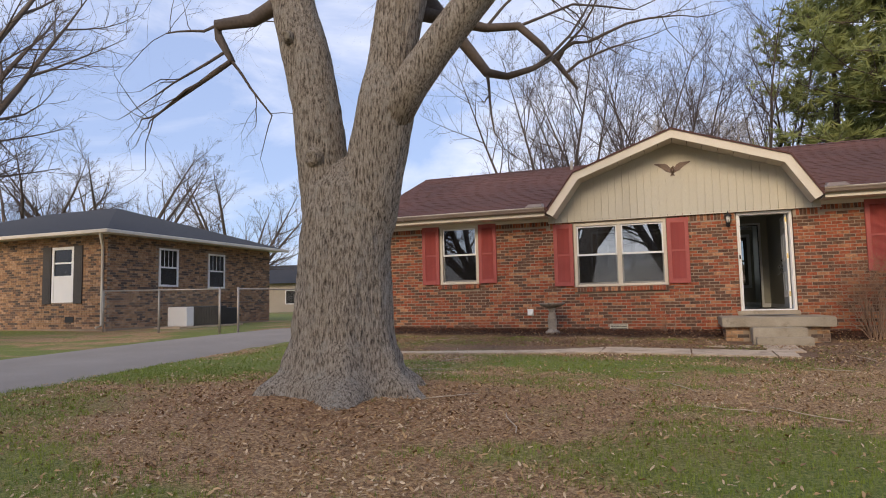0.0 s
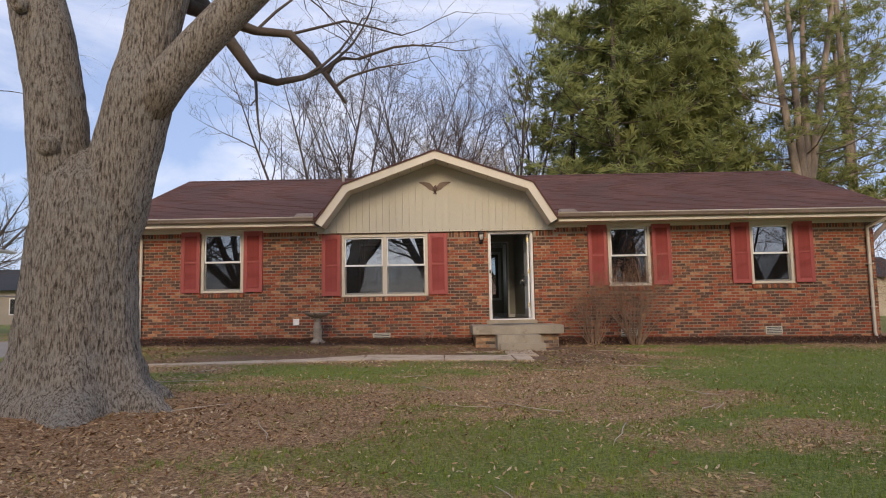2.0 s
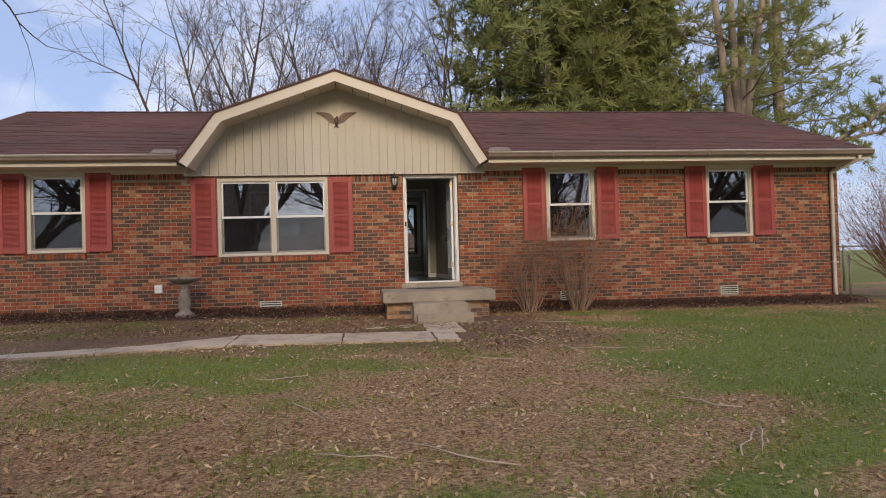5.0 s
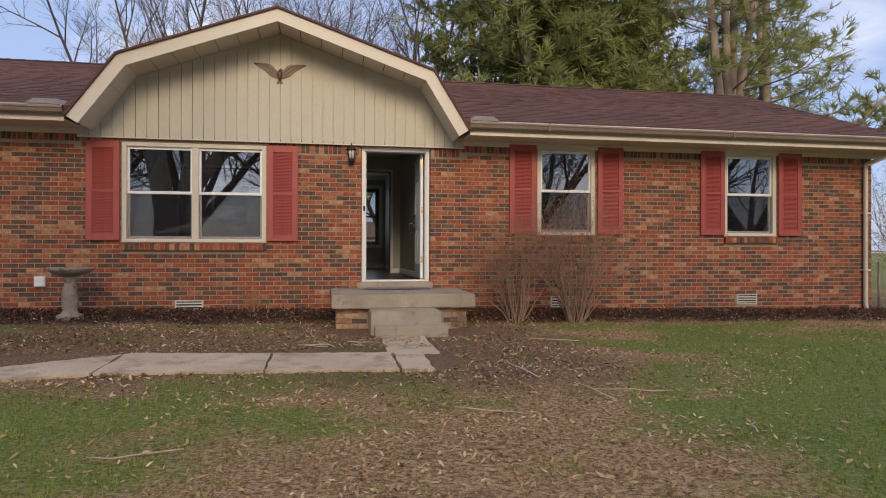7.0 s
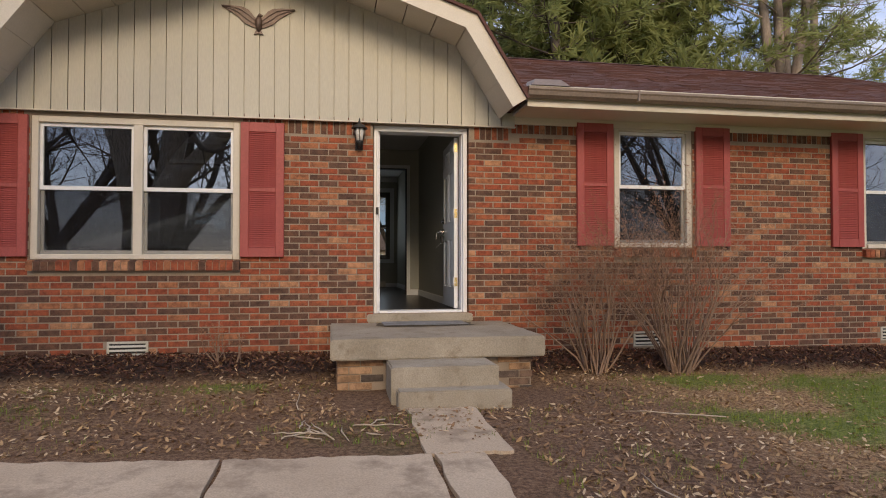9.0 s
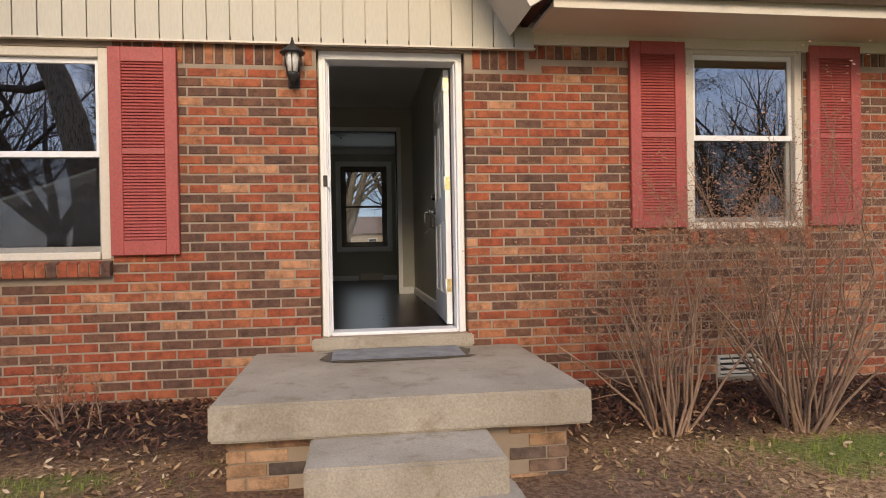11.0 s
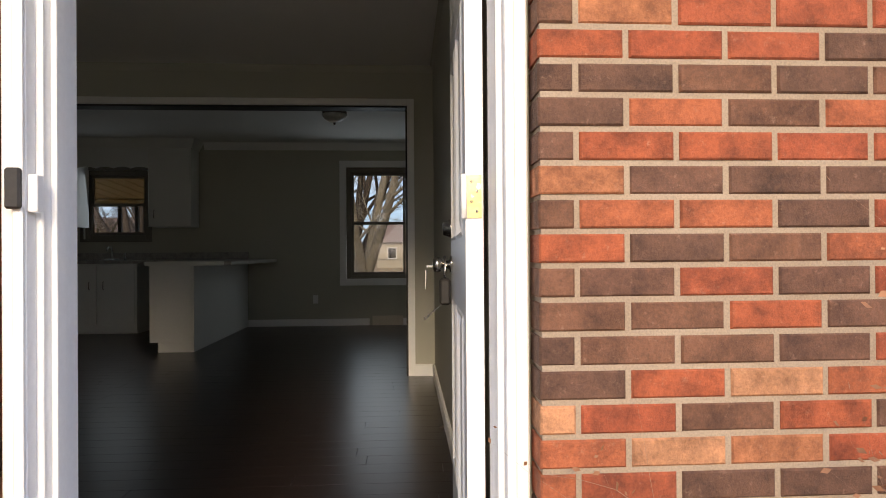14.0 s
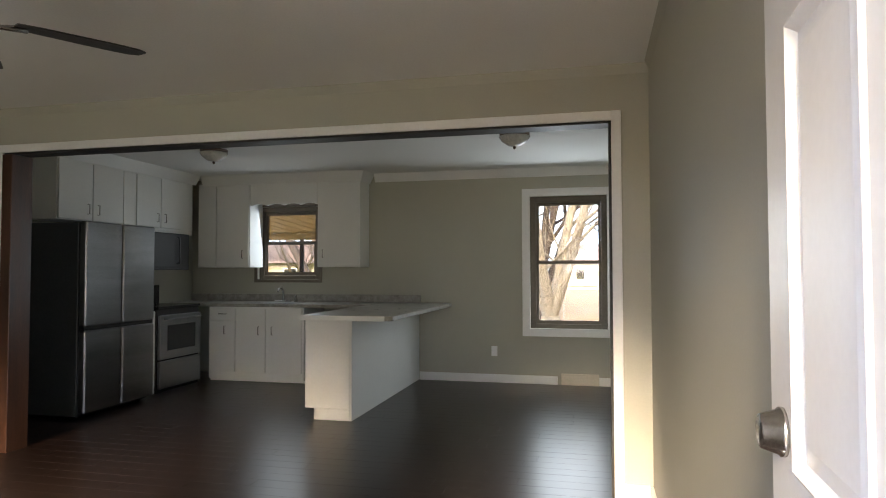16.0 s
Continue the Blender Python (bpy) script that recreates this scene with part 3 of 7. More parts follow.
for k in range(int((RX1 - RX0) / 0.25)):
    x = RX0 + k * 0.25
    rc.add([(x, RIDGE_Y - 0.13, RIDGE_Z - 0.035), (x + 0.26, RIDGE_Y - 0.13, RIDGE_Z - 0.03), (x + 0.26, RIDGE_Y, RIDGE_Z + 0.025), (x, RIDGE_Y, RIDGE_Z + 0.015),
            (x, RIDGE_Y + 0.13, RIDGE_Z - 0.035), (x + 0.26, RIDGE_Y + 0.13, RIDGE_Z - 0.03)], [(0, 1, 2, 3), (3, 2, 5, 4)])
tagged(part("ridge_caps", rc, M_SHINGLE, roof), kind="stuff")
part("vent_pipe", Shape().tube([(-4.45, 3.45, 4.5), (-4.45, 3.45, 4.86)], 0.045, 10), M_FENCE, roof)

# eaves: soffit, fascia, gutter, downspouts
eaves = Shape()
for a, b in ((RX0, DX0), (DX1, RX1)):
    eaves.box(a, -0.60, 2.80, b, -0.575, 2.955)
    eaves.box(a, -0.574, 2.815, b, -0.001, 2.84)
    eaves.box(a, -0.03, 2.735, b, -0.002, 2.8149)
tagged(part("soffit_fascia", eaves, M_TRIM), "cream painted fascia and boxed soffit under the eaves", "fascia", kind="structure")


def gutter(a, b):
    g = thing("gutter", pose(0, 0, 0), "brown metal gutter along the eave", "gutter", "gutters along the front eave")
    prof = [(-0.605, 2.985), (-0.605, 2.88), (-0.66, 2.872), (-0.70, 2.90), (-0.712, 2.94), (-0.725, 2.955), (-0.725, 2.985), (-0.715, 2.985), (-0.71, 2.96), (-0.698, 2.945), (-0.685, 2.905), (-0.655, 2.885), (-0.615, 2.89), (-0.615, 2.985)]
    s = Shape()
    n = len(prof)
    s.add([(x, y, z) for x in (a, b) for y, z in prof], [tuple(range(n)), tuple(range(2 * n - 1, n - 1, -1))] + [(i, (i + 1) % n, n + (i + 1) % n, n + i) for i in range(n)])
    part("trough", s, M_GUTTER, g)
    x = a + 1.2
    while x < b - 0.5:
        part("bracket", Shape().box(x, -0.729, 2.876, x + 0.02, -0.612, 2.99), M_GUTTER, g)
        x += 3.05
    lip = Shape().tube([(a, -0.718, 2.982), (b, -0.718, 2.982)], 0.009, 6)
    part("rim", lip, M_TRIM, g)


gutter(RX0, DX0 + 0.02)
gutter(DX1 - 0.02, RX1)
for x0, x1 in ((DX0 - 0.42, DX0 + 0.0), (DX1 - 0.0, DX1 + 0.42)):
    s = Shape()
    y0, y1 = -0.74, -0.30
    s.add([(x0, y0, 2.99), (x1, y0, 2.99), (x1, y1, 3.06), (x0, y1, 3.06), (x0 + 0.07, y0 + 0.08, 3.075), (x1 - 0.07, y0 + 0.08, 3.075), (x1 - 0.07, y1, 3.13), (x0 + 0.07, y1, 3.13)],
          [(0, 1, 5, 4), (1, 2, 6, 5), (2, 3, 7, 6), (3, 0, 4, 7), (4, 5, 6, 7)])
    tagged(part("gutter_hood", s, M_GUTTER), "small brown metal hood over the gutter end", "gutter hood", "gutter hoods")


def downspout(x, foot, side):
    d = thing("downspout", pose(0, 0, 0), "cream metal downspout on the house corner", "downspout", "downspouts on the corners")
    s = Shape()
    z0 = foot
    path = [(x + side * 0.14, -0.66, 2.87), (x + side * 0.14, -0.66, 2.80), (x, -0.06, 2.62), (x, -0.05, 2.5), (x, -0.05, z0 + 0.16), (x + side * 0.02, -0.07, z0 + 0.06), (x + side * 0.02, -0.25, z0 + 0.02)]
    s.tube(path, 0.042, 4)
    part("pipe", s, M_TRIM, d)
    for z in (0.75, 1.75):
        part("strap", Shape().box(x - 0.065, -0.10, z, x + 0.065, -0.001, z + 0.03), M_TRIM, d)


downspout(-8.61, 0.17, -1)
downspout(8.31, 0.0, 1)

# ---- the gambrel gable over the entrance ----
APEX, KL, KR, FL, FR = (-1.735, 4.45), (-3.81, 3.695), (0.465, 3.69), (-4.43, 2.85), (0.99, 2.85)
OUT = [FL, KL, APEX, KR, FR]


def inset(d):
    """The gable's outline moved inwards by d."""
    c = Vector((-1.75, 2.6))
    res = []
    for k, p in enumerate(OUT):
        prv = Vector(OUT[k - 1]) if k > 0 else Vector((p[0] + (-0.5 if k == 0 else 0.0), p[1] - 0.85))
        nxt = Vector(OUT[k + 1]) if k < 4 else Vector((p[0] + 0.5, p[1] - 0.85))
        p = Vector(p)
        d1, d2 = (p - prv).normalized(), (nxt - p).normalized()
        n1, n2 = Vector((d1.y, -d1.x)), Vector((d2.y, -d2.x))
        bis = (n1 + n2).normalized()
        q = p + bis * d / max(0.3, bis.dot(n1))
        res.append((q.x, q.y))
    return res


gable = thing("gable_front", pose(0, 0, 0), "beige board-sided gambrel gable with cream rake boards", "gable", kind="structure")
inn, inn2 = inset(0.17), inset(0.02)
rake = Shape()
for k in range(4):
    a, b, c, d = OUT[k], OUT[k + 1], inn[k + 1], inn[k]
    rake.add([(a[0], -0.70, a[1]), (b[0], -0.70, b[1]), (c[0], -0.70, c[1]), (d[0], -0.70, d[1]), (a[0], -0.665, a[1]), (b[0], -0.665, b[1]), (c[0], -0.665, c[1]), (d[0], -0.665, d[1])],
             [(0, 1, 2, 3), (7, 6, 5, 4), (0, 4, 5, 1), (3, 2, 6, 7), (1, 5, 6, 2), (0, 3, 7, 4)])
part("rake_board", rake, M_TRIM, gable)
sof = Shape()
for k in range(4):
    a, b = inset(0.14)[k], inset(0.14)[k + 1]
    n_seg = max(2, int(math.dist(a, b) / 0.3))
    for i in range(n_seg):
        t0, t1 = i / n_seg + 0.003, (i + 1) / n_seg - 0.003
        p, q = [(a[0] + (b[0] - a[0]) * t, a[1] + (b[1] - a[1]) * t) for t in (t0, t1)]
        sof.add([(p[0], -0.664, p[1]), (q[0], -0.664, q[1]), (q[0], -0.03, q[1]), (p[0], -0.03, p[1]), (p[0], -0.664, p[1] + 0.02), (q[0], -0.664, q[1] + 0.02), (q[0], -0.03, q[1] + 0.02), (p[0], -0.03, p[1] + 0.02)],
                [(0, 1, 2, 3), (7, 6, 5, 4), (0, 4, 5, 1), (1, 5, 6, 2), (3, 2, 6, 7), (0, 3, 7, 4)])
part("rake_soffit", sof, M_TRIM, gable)
top = Shape()
up = inset(-0.028)
for k in range(4):
    a, b = up[k], up[k + 1]
    c, d = OUT[k + 1], OUT[k]
    top.add([(a[0], -0.735, a[1]), (b[0], -0.735, b[1]), (c[0], -0.735, c[1]), (d[0], -0.735, d[1]), (a[0], 3.2, a[1]), (b[0], 3.2, b[1]), (c[0], 3.2, c[1]), (d[0], 3.2, d[1])],
            [(0, 1, 2, 3), (0, 4, 5, 1), (3, 2, 6, 7)])
part("gable_shingles", top, M_SHINGLE, gable)


def rake_z(x):
    pts = inset(0.10)
    for p, q in zip(pts, pts[1:]):
        if p[0] <= x <= q[0]:
            return p[1] + (q[1] - p[1]) * (x - p[0]) / (q[0] - p[0])
    return pts[0][1]


back = Shape()
back.prism([(DX0 - 0.02, 2.74), (DX1 + 0.02, 2.74)] + inset(0.08)[::-1], -0.03, -0.012)
part("backing", back, M_SIDING, gable)
for k in range(36):
    a = DX0 - 0.03 + k * (DX1 - DX0 + 0.06) / 36
    b = a + (DX1 - DX0 + 0.06) / 36 - 0.010
    lo, hi = inset(0.1)[0][0], inset(0.1)[4][0]
    cuts = [a] + [p[0] for p in inset(0.10)[1:4] if a < p[0] < b] + [b]
    outline = [(a, 2.70), (b, 2.70)] + [(x, max(2.71, rake_z(min(max(x, lo), hi)) if lo <= x <= hi else 2.85)) for x in cuts[::-1]]
    part("board", Shape().prism(outline, -0.055, -0.031), M_SIDING, gable)
drip = Shape().box(DX0 - 0.03, -0.062, 2.685, DX1 + 0.03, -0.02, 2.699)
part("drip_edge", drip, M_TRIM, gable)


# ---- windows ----
def window(x0, x1, z0, z1, units, name, y=0.0, face=-1, frame_mat=None, glass=None, deep=0.10):
    """Double-hung sash windows side by side in a frame; face -1 looks towards -y."""
    fm = frame_mat or M_TRIM
    gm = glass or M_GLASS
    w = thing(name, pose(0, y, 0), "double-hung sash window in a cream frame", "window", kind="structure")
    fr = Shape()
    t = 0.065

    def yb(a, b):
        return (a, b) if face < 0 else (-b, -a)

    ya, yc = yb(-0.012, deep)
    e = 0.001
    fr.box(x0 + e, ya, z0 + e, x0 + t, yc, z1 - e, 0.004).box(x1 - t, ya, z0 + e, x1 - e, yc, z1 - e, 0.004)
    fr.box(x0 + t, ya, z1 - t, x1 - t, yc, z1 - e, 0.004).box(x0 + t, ya - (0.02 if face < 0 else 0), z0 + e, x1 - t, yc, z0 + 0.05, 0.004)
    span = (x1 - x0 - 2 * t) / units
    for u in range(1, units):
        xm = x0 + t + u * span
        fr.box(xm - 0.045, ya, z0 + 0.05, xm + 0.045, yc, z1 - t, 0.004)
    part("frame", fr, fm, w)
    for u in range(units):
        a = x0 + t + u * span + (0.046 if u > 0 else 0.001)
        b = x0 + t + (u + 1) * span - (0.046 if u < units - 1 else 0.001)
        zm = (z0 + z1) / 2 + 0.0
        for lo, hi, yo in ((zm - 0.02, z1 - t - 0.001, 0.025), (z0 + 0.051, zm + 0.02, 0.058)):
            s = Shape()
            p, q = yb(yo, yo + 0.03)
            s.box(a, p, lo, a + 0.03, q, hi).box(b - 0.03, p, lo, b, q, hi).box(a + 0.03, p, lo, b - 0.03, q, lo + 0.04).box(a + 0.03, p, hi - 0.035, b - 0.03, q, hi)
            part("sash", s, M_WHITE if fm is M_TRIM else fm, w)
            p, q = yb(yo + 0.012, yo + 0.018)
            g = part("pane", Shape().box(a + 0.028, p, lo + 0.038, b - 0.028, q, hi - 0.033), gm, w, label="clear window glass")
            g.visible_shadow = False
        if face < 0:
            g = part("screen", Shape().box(a + 0.002, 0.040, z0 + 0.052, b - 0.002, 0.0415, zm - 0.022), M_SCREEN, w, label="dark insect screen")
            g.visible_shadow = False
    return w


for k, (x0, x1, z0, z1) in enumerate(o for o in OPEN_FRONT if o[2] > 1):
    window(x0, x1, z0, z1, 2 if x1 - x0 > 1.5 else 1, "window_%d" % (k + 1), 0.022)
M_BRONZEFRAME = paint("bronze_frame", (0.13, 0.11, 0.085), (0.18, 0.155, 0.12), 0.5, 3, 50, 0.05)
window(*OPEN_BACK[0], 1, "window_5", 7.67, 1, M_BRONZEFRAME, M_GLASSIN)
window(*OPEN_BACK[1], 1, "window_6", 7.67, 1, M_BRONZEFRAME, M_GLASSIN)


# rowlock brick sills under the front windows
def rowlock(x0, x1, z1):
    s = thing("brick_sill", pose(0, 0, 0), "sloped rowlock brick window sill", "window sill", "brick window sills", "structure")
    n = round((x1 - x0) / 0.0677)
    w = (x1 - x0) / n
    me = None
    for k in range(n):
        a = x0 + k * w
        if me is None:
            sh_ = Shape()
            sh_.add([(0, -0.06, -0.115), (w - 0.009, -0.06, -0.115), (w - 0.009, 0.02, -0.10), (0, 0.02, -0.10), (0, -0.06, -0.025), (w - 0.009, -0.06, -0.025), (w - 0.009, 0.02, -0.004), (0, 0.02, -0.004)],
                    [(0, 3, 2, 1), (4, 5, 6, 7), (0, 1, 5, 4), (1, 2, 6, 5), (2, 3, 7, 6), (3, 0, 4, 7)])
            me = sh_.mesh("rowlock_brick", M_BRICK)
        part("brick", me, None, s, pose(a, 0, z1))
    part("bed", Shape().box(x0 + 0.004, -0.05, z1 - 0.105, x1 - 0.012, 0.011, z1 - 0.03), M_MORTAR, s)


for o in OPEN_FRONT:
    if o[2] > 1:
        rowlock(o[0] - 0.01, o[1] + 0.02, o[2])

# crawl-space vents
for k, (a, b) in enumerate(VENTS):
    v = thing("crawl_vent", pose(0, 0, 0), "white louvred metal crawl-space vent", "vent", "crawl-space vents")
    s = Shape().box(a, -0.006, 0.19, a + 0.02, 0.02, 0.36).box(b - 0.02, -0.006, 0.19, b, 0.02, 0.36).box(a + 0.02, -0.006, 0.34, b - 0.02, 0.02, 0.36).box(a + 0.02, -0.006, 0.19, b - 0.02, 0.02, 0.205)
    part("frame", s, M_SIDING, v)
    for i in range(3):
        z = 0.225 + i * 0.042
        l_ = Shape().add([(a + 0.02, -0.014, z - 0.008), (b - 0.02, -0.014, z - 0.008), (b - 0.02, 0.002, z + 0.010), (a + 0.02, 0.002, z + 0.010), (a + 0.02, -0.017, z - 0.005), (b - 0.02, -0.017, z - 0.005), (b - 0.02, -0.001, z + 0.014), (a + 0.02, -0.001, z + 0.014)],
                         [(0, 3, 2, 1), (4, 5, 6, 7), (0, 1, 5, 4), (1, 2, 6, 5), (2, 3, 7, 6), (3, 0, 4, 7)])
        part("slat", l_, M_SIDING, v)
    # black plate stands in for the shade between the slats
    part("void", Shape().box(a + 0.02, 0.004, 0.205, b - 0.02, 0.0065, 0.34), M_IRON, v)


# ---- shutters ----
def shutter(x0, z0, w=0.445, h=1.42):
    s = thing("shutter", pose(x0, 0, z0), "brick-red painted louvred shutter", "shutter", "window shutters")
    st, y0, y1 = 0.085, -0.045, -0.002
    fr = Shape().box(0, y0, 0, st, y1, h, 0.004).box(w - st, y0, 0, w, y1, h, 0.004)
    for a, b in ((0, 0.10), (h * 0.50 - 0.022, h * 0.50 + 0.022), (h - 0.10, h)):
        fr.box(st, y0, a, w - st, y1, b, 0.003)
    part("frame", fr, M_SHUTTER, s)
    part("backing", Shape().box(st, -0.021, 0.1, w - st, -0.004, h - 0.1), M_SHUTTER, s)
    sl = Shape().add([(st, -0.039, -0.004), (w - st, -0.039, -0.004), (w - st, -0.026, 0.015), (st, -0.026, 0.015), (st, -0.036, -0.007), (w - st, -0.036, -0.007), (w - st, -0.0215, 0.018), (st, -0.0215, 0.018)],
                     [(0, 3, 2, 1), (4, 5, 6, 7), (0, 1, 5, 4), (1, 2, 6, 5), (2, 3, 7, 6), (3, 0, 4, 7)]).mesh("louvre", M_SHUTTER)
    for lo, hi in ((0.10, h * 0.5 - 0.022), (h * 0.5 + 0.022, h - 0.10)):
        n = int((hi - lo) / 0.0215)
        for k in range(n):
            part("slat", sl, None, s, pose(0, 0, lo + 0.012 + k * (hi - lo) / n))
    return s


first = shutter(-7.69, 1.35)
for x, z in ((-6.23, 1.35), (1.80, 1.36), (3.29, 1.36), (5.13, 1.36), (6.60, 1.36), (-4.41, 1.225), (-1.925, 1.225)):
    copy_thing(first, pose(x, 0, z))

# ---- entrance: steps, landing, door ----
def worn_box(x0, y0, z0, x1, y1, z1, seed, cell=0.12, rough=0.006):
    """A cast block with softly worn edges and an uneven skin."""
    bm = bmesh.new()
    bmesh.ops.create_cube(bm, size=1)
    bmesh.ops.scale(bm, vec=(x1 - x0, y1 - y0, z1 - z0), verts=bm.verts)
    bmesh.ops.translate(bm, vec=((x0 + x1) / 2, (y0 + y1) / 2, (z0 + z1) / 2), verts=bm.verts)
    bmesh.ops.bevel(bm, geom=bm.edges[:], offset=0.012, segments=2, affect="EDGES")
    for axis, (a, b) in enumerate(((x0, x1), (y0, y1))):
        n = int((b - a) / cell)
        for k in range(1, n):
            co, no = [0, 0, 0], [0, 0, 0]
            co[axis], no[axis] = a + (b - a) * k / n, 1
            bmesh.ops.bisect_plane(bm, geom=bm.verts[:] + bm.edges[:] + bm.faces[:], plane_co=co, plane_no=no)
    for v in bm.verts:
        v.co += v.normal * rough * noise.noise(v.co * 7 + Vector((seed, 0, 0)))
    s = Shape()
    bm.verts.index_update()
    s.add([v.co[:] for v in bm.verts], [tuple(v.index for v in f.verts) for f in bm.faces])
    bm.free()
    return s


stoop = thing("front_steps", pose(0, 0, 0), "weathered concrete stoop with two steps on brick piers", "steps")
part("landing", worn_box(-0.99, -1.52, 0.335, 0.90, -0.003, 0.515, 1), M_CONC, stoop)
part("step", worn_box(-0.515, -1.95, 0.0, 0.36, -1.45, 0.334, 2), M_CONC, stoop)
part("step", worn_box(-0.475, -2.115, -0.05, 0.425, -1.75, 0.175, 3), M_CONC, stoop)
part("door_sill", worn_box(-0.60, -0.035, 0.515, 0.57, 0.10, 0.606, 4, rough=0.004), M_CONC, stoop)
pier = Shape().box(-0.92, -1.40, -0.1, 0.80, -0.01, 0.335)
part("pier_mortar", pier, M_MORTAR, stoop)
pier_me = {}
for k in range(5):
    z = 0.0 + k * 0.0677
    x = -0.93 - (0.1 if k % 2 else 0)
    while x < 0.80:
        a, b = max(x, -0.93), min(x + 0.193, 0.81)
        if b - a > 0.03 and (b < -0.48 or a > 0.40):
            key = round(b - a, 3)
            if key not in pier_me:
                pier_me[key] = Shape().box(0, 0, 0, key, 0.09, 0.058, 0.003).mesh("pier_brick", M_PIER)
            part("brick", pier_me[key], None, stoop, pose(a, -1.41, z))
        x += 0.2032
    for side, xs in ((0, -0.932), (1, 0.802)):
        for j in range(6):
            key = "s"
            if key not in pier_me:
                pier_me[key] = Shape().box(0, 0, 0, 0.012, 0.193, 0.058, 0.002).mesh("pier_brick", M_PIER)
            part("brick", pier_me[key], None, stoop, pose(xs - 0.002 + (0.0 if side else 0.0), -1.30 + j * 0.2032 + (0.1 if k % 2 else 0), z))

# door mat and its damp outline
mat_t = thing("door_mat", pose(0, 0, 0), "small grey ribbed door mat on the landing", "door mat")
bm = bmesh.new()
bmesh.ops.create_grid(bm, x_segments=60, y_segments=24, size=0.5)
for v in bm.verts:
    u, w = v.co.x, v.co.y
    v.co = Vector((-0.01 + u * 0.88, -0.27 + w * 0.44 + 0.006 * noise.noise(Vector((u * 9, 0, 1))), 0.528 + 0.004 * noise.noise(Vector((u * 60, w * 30, 0))) + (0.0015 if int((w + 0.5) * 24) % 2 else 0)))
ms = Shape().add([v.co[:] for v in bm.verts], [tuple(v.index for v in f.verts) for f in bm.faces])
bm.free()
part("pile", ms, M_RUG, mat_t)
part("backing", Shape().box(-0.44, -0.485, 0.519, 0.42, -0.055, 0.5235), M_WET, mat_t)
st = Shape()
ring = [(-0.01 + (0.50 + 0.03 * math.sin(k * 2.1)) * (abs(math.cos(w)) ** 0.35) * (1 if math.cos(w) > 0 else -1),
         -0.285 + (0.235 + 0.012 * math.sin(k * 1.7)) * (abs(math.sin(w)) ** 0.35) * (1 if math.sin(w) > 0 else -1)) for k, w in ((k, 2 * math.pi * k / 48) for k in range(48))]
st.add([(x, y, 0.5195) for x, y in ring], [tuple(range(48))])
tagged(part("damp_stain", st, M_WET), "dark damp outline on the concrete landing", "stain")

# door frame
dframe = thing("door_frame", pose(0, 0, 0), "white painted wooden door frame", "door frame", kind="structure")
fr = Shape()
for sgn in (-1, 1):
    a, b = sorted((sgn * 0.524, sgn * 0.476))
    fr.box(a, 0.062, 0.607, b, 0.10, 2.62, 0.004)
    a, b = sorted((sgn * 0.524, sgn * 0.464))
    fr.box(a, 0.1005, 0.607, b, 0.24, 2.62, 0.003)
    a, b = sorted((sgn * 0.464, sgn * 0.452))
    if sgn < 0:
        fr.box(a, 0.13, 0.607, b, 0.165, 2.61, 0.002)
    a, b = sorted((sgn * 0.476, sgn * 0.496))
    fr.box(a, 0.05, 0.607, b, 0.063, 2.62, 0.003)
fr.box(-0.524, 0.062, 2.62, 0.524, 0.24, 2.679, 0.003)
part("jamb", fr, M_WHITE, dframe)
part("threshold", Shape().box(-0.463, 0.055, 0.607, 0.463, 0.25, 0.635, 0.006), M_WHITE, dframe)
part("strike", Shape().box(-0.4755, 0.066, 1.69, -0.456, 0.09, 1.765, 0.002).box(-0.4635, 0.175, 1.60, -0.4600, 0.20, 1.67), M_WHITE, dframe, label="white door-chain strike")
part("latch_button", Shape().box(-0.503, 0.036, 1.695, -0.473, 0.0495, 1.775, 0.004), M_IRON, dframe, label="black doorbell button")

# the open door, leaf along the hall wall
door = thing("front_door", pose(0.412, 0.25, 0.645, 0, 0, -1.9), "pale grey six-panel front door standing open", "door")
LW, LH, LT = 0.895, 1.965, 0.042
lf = Shape()
us = [0, 0.12, 0.40, 0.495, 0.775, LW]
vs = [0, 0.22, 0.80, 1.0, 1.60, 1.70, 1.88, LH]
panels = {(1, 1), (3, 1), (1, 3), (3, 3), (1, 5), (3, 5)}
for i in range(5):
    for j in range(7):
        x0, x1, z0, z1 = us[i], us[i + 1], vs[j], vs[j + 1]
        if (i, j) in panels:
            m1, m2 = 0.022, 0.05
            rings = [(0, 0.0), (0.008, -0.004), (m1, 0.010), (m2, 0.003)]
            for (d0, h0), (d1, h1) in zip(rings, rings[1:]):
                o = [(x0 + d0, z0 + d0), (x1 - d0, z0 + d0), (x1 - d0, z1 - d0), (x0 + d0, z1 - d0)]
                q = [(x0 + d1, z0 + d1), (x1 - d1, z0 + d1), (x1 - d1, z1 - d1), (x0 + d1, z1 - d1)]
                for k in range(4):
                    n_ = (k + 1) % 4
                    lf.add([(h0, o[k][0], o[k][1]), (h0, o[n_][0], o[n_][1]), (h1, q[n_][0], q[n_][1]), (h1, q[k][0], q[k][1])], [(0, 1, 2, 3)])
            d1, h1 = rings[-1]
            lf.add([(h1, x0 + d1, z0 + d1), (h1, x1 - d1, z0 + d1), (h1, x1 - d1, z1 - d1), (h1, x0 + d1, z1 - d1)], [(0, 1, 2, 3)])
        else:
            lf.add([(0, x0, z0), (0, x1, z0), (0, x1, z1), (0, x0, z1)], [(0, 1, 2, 3)])
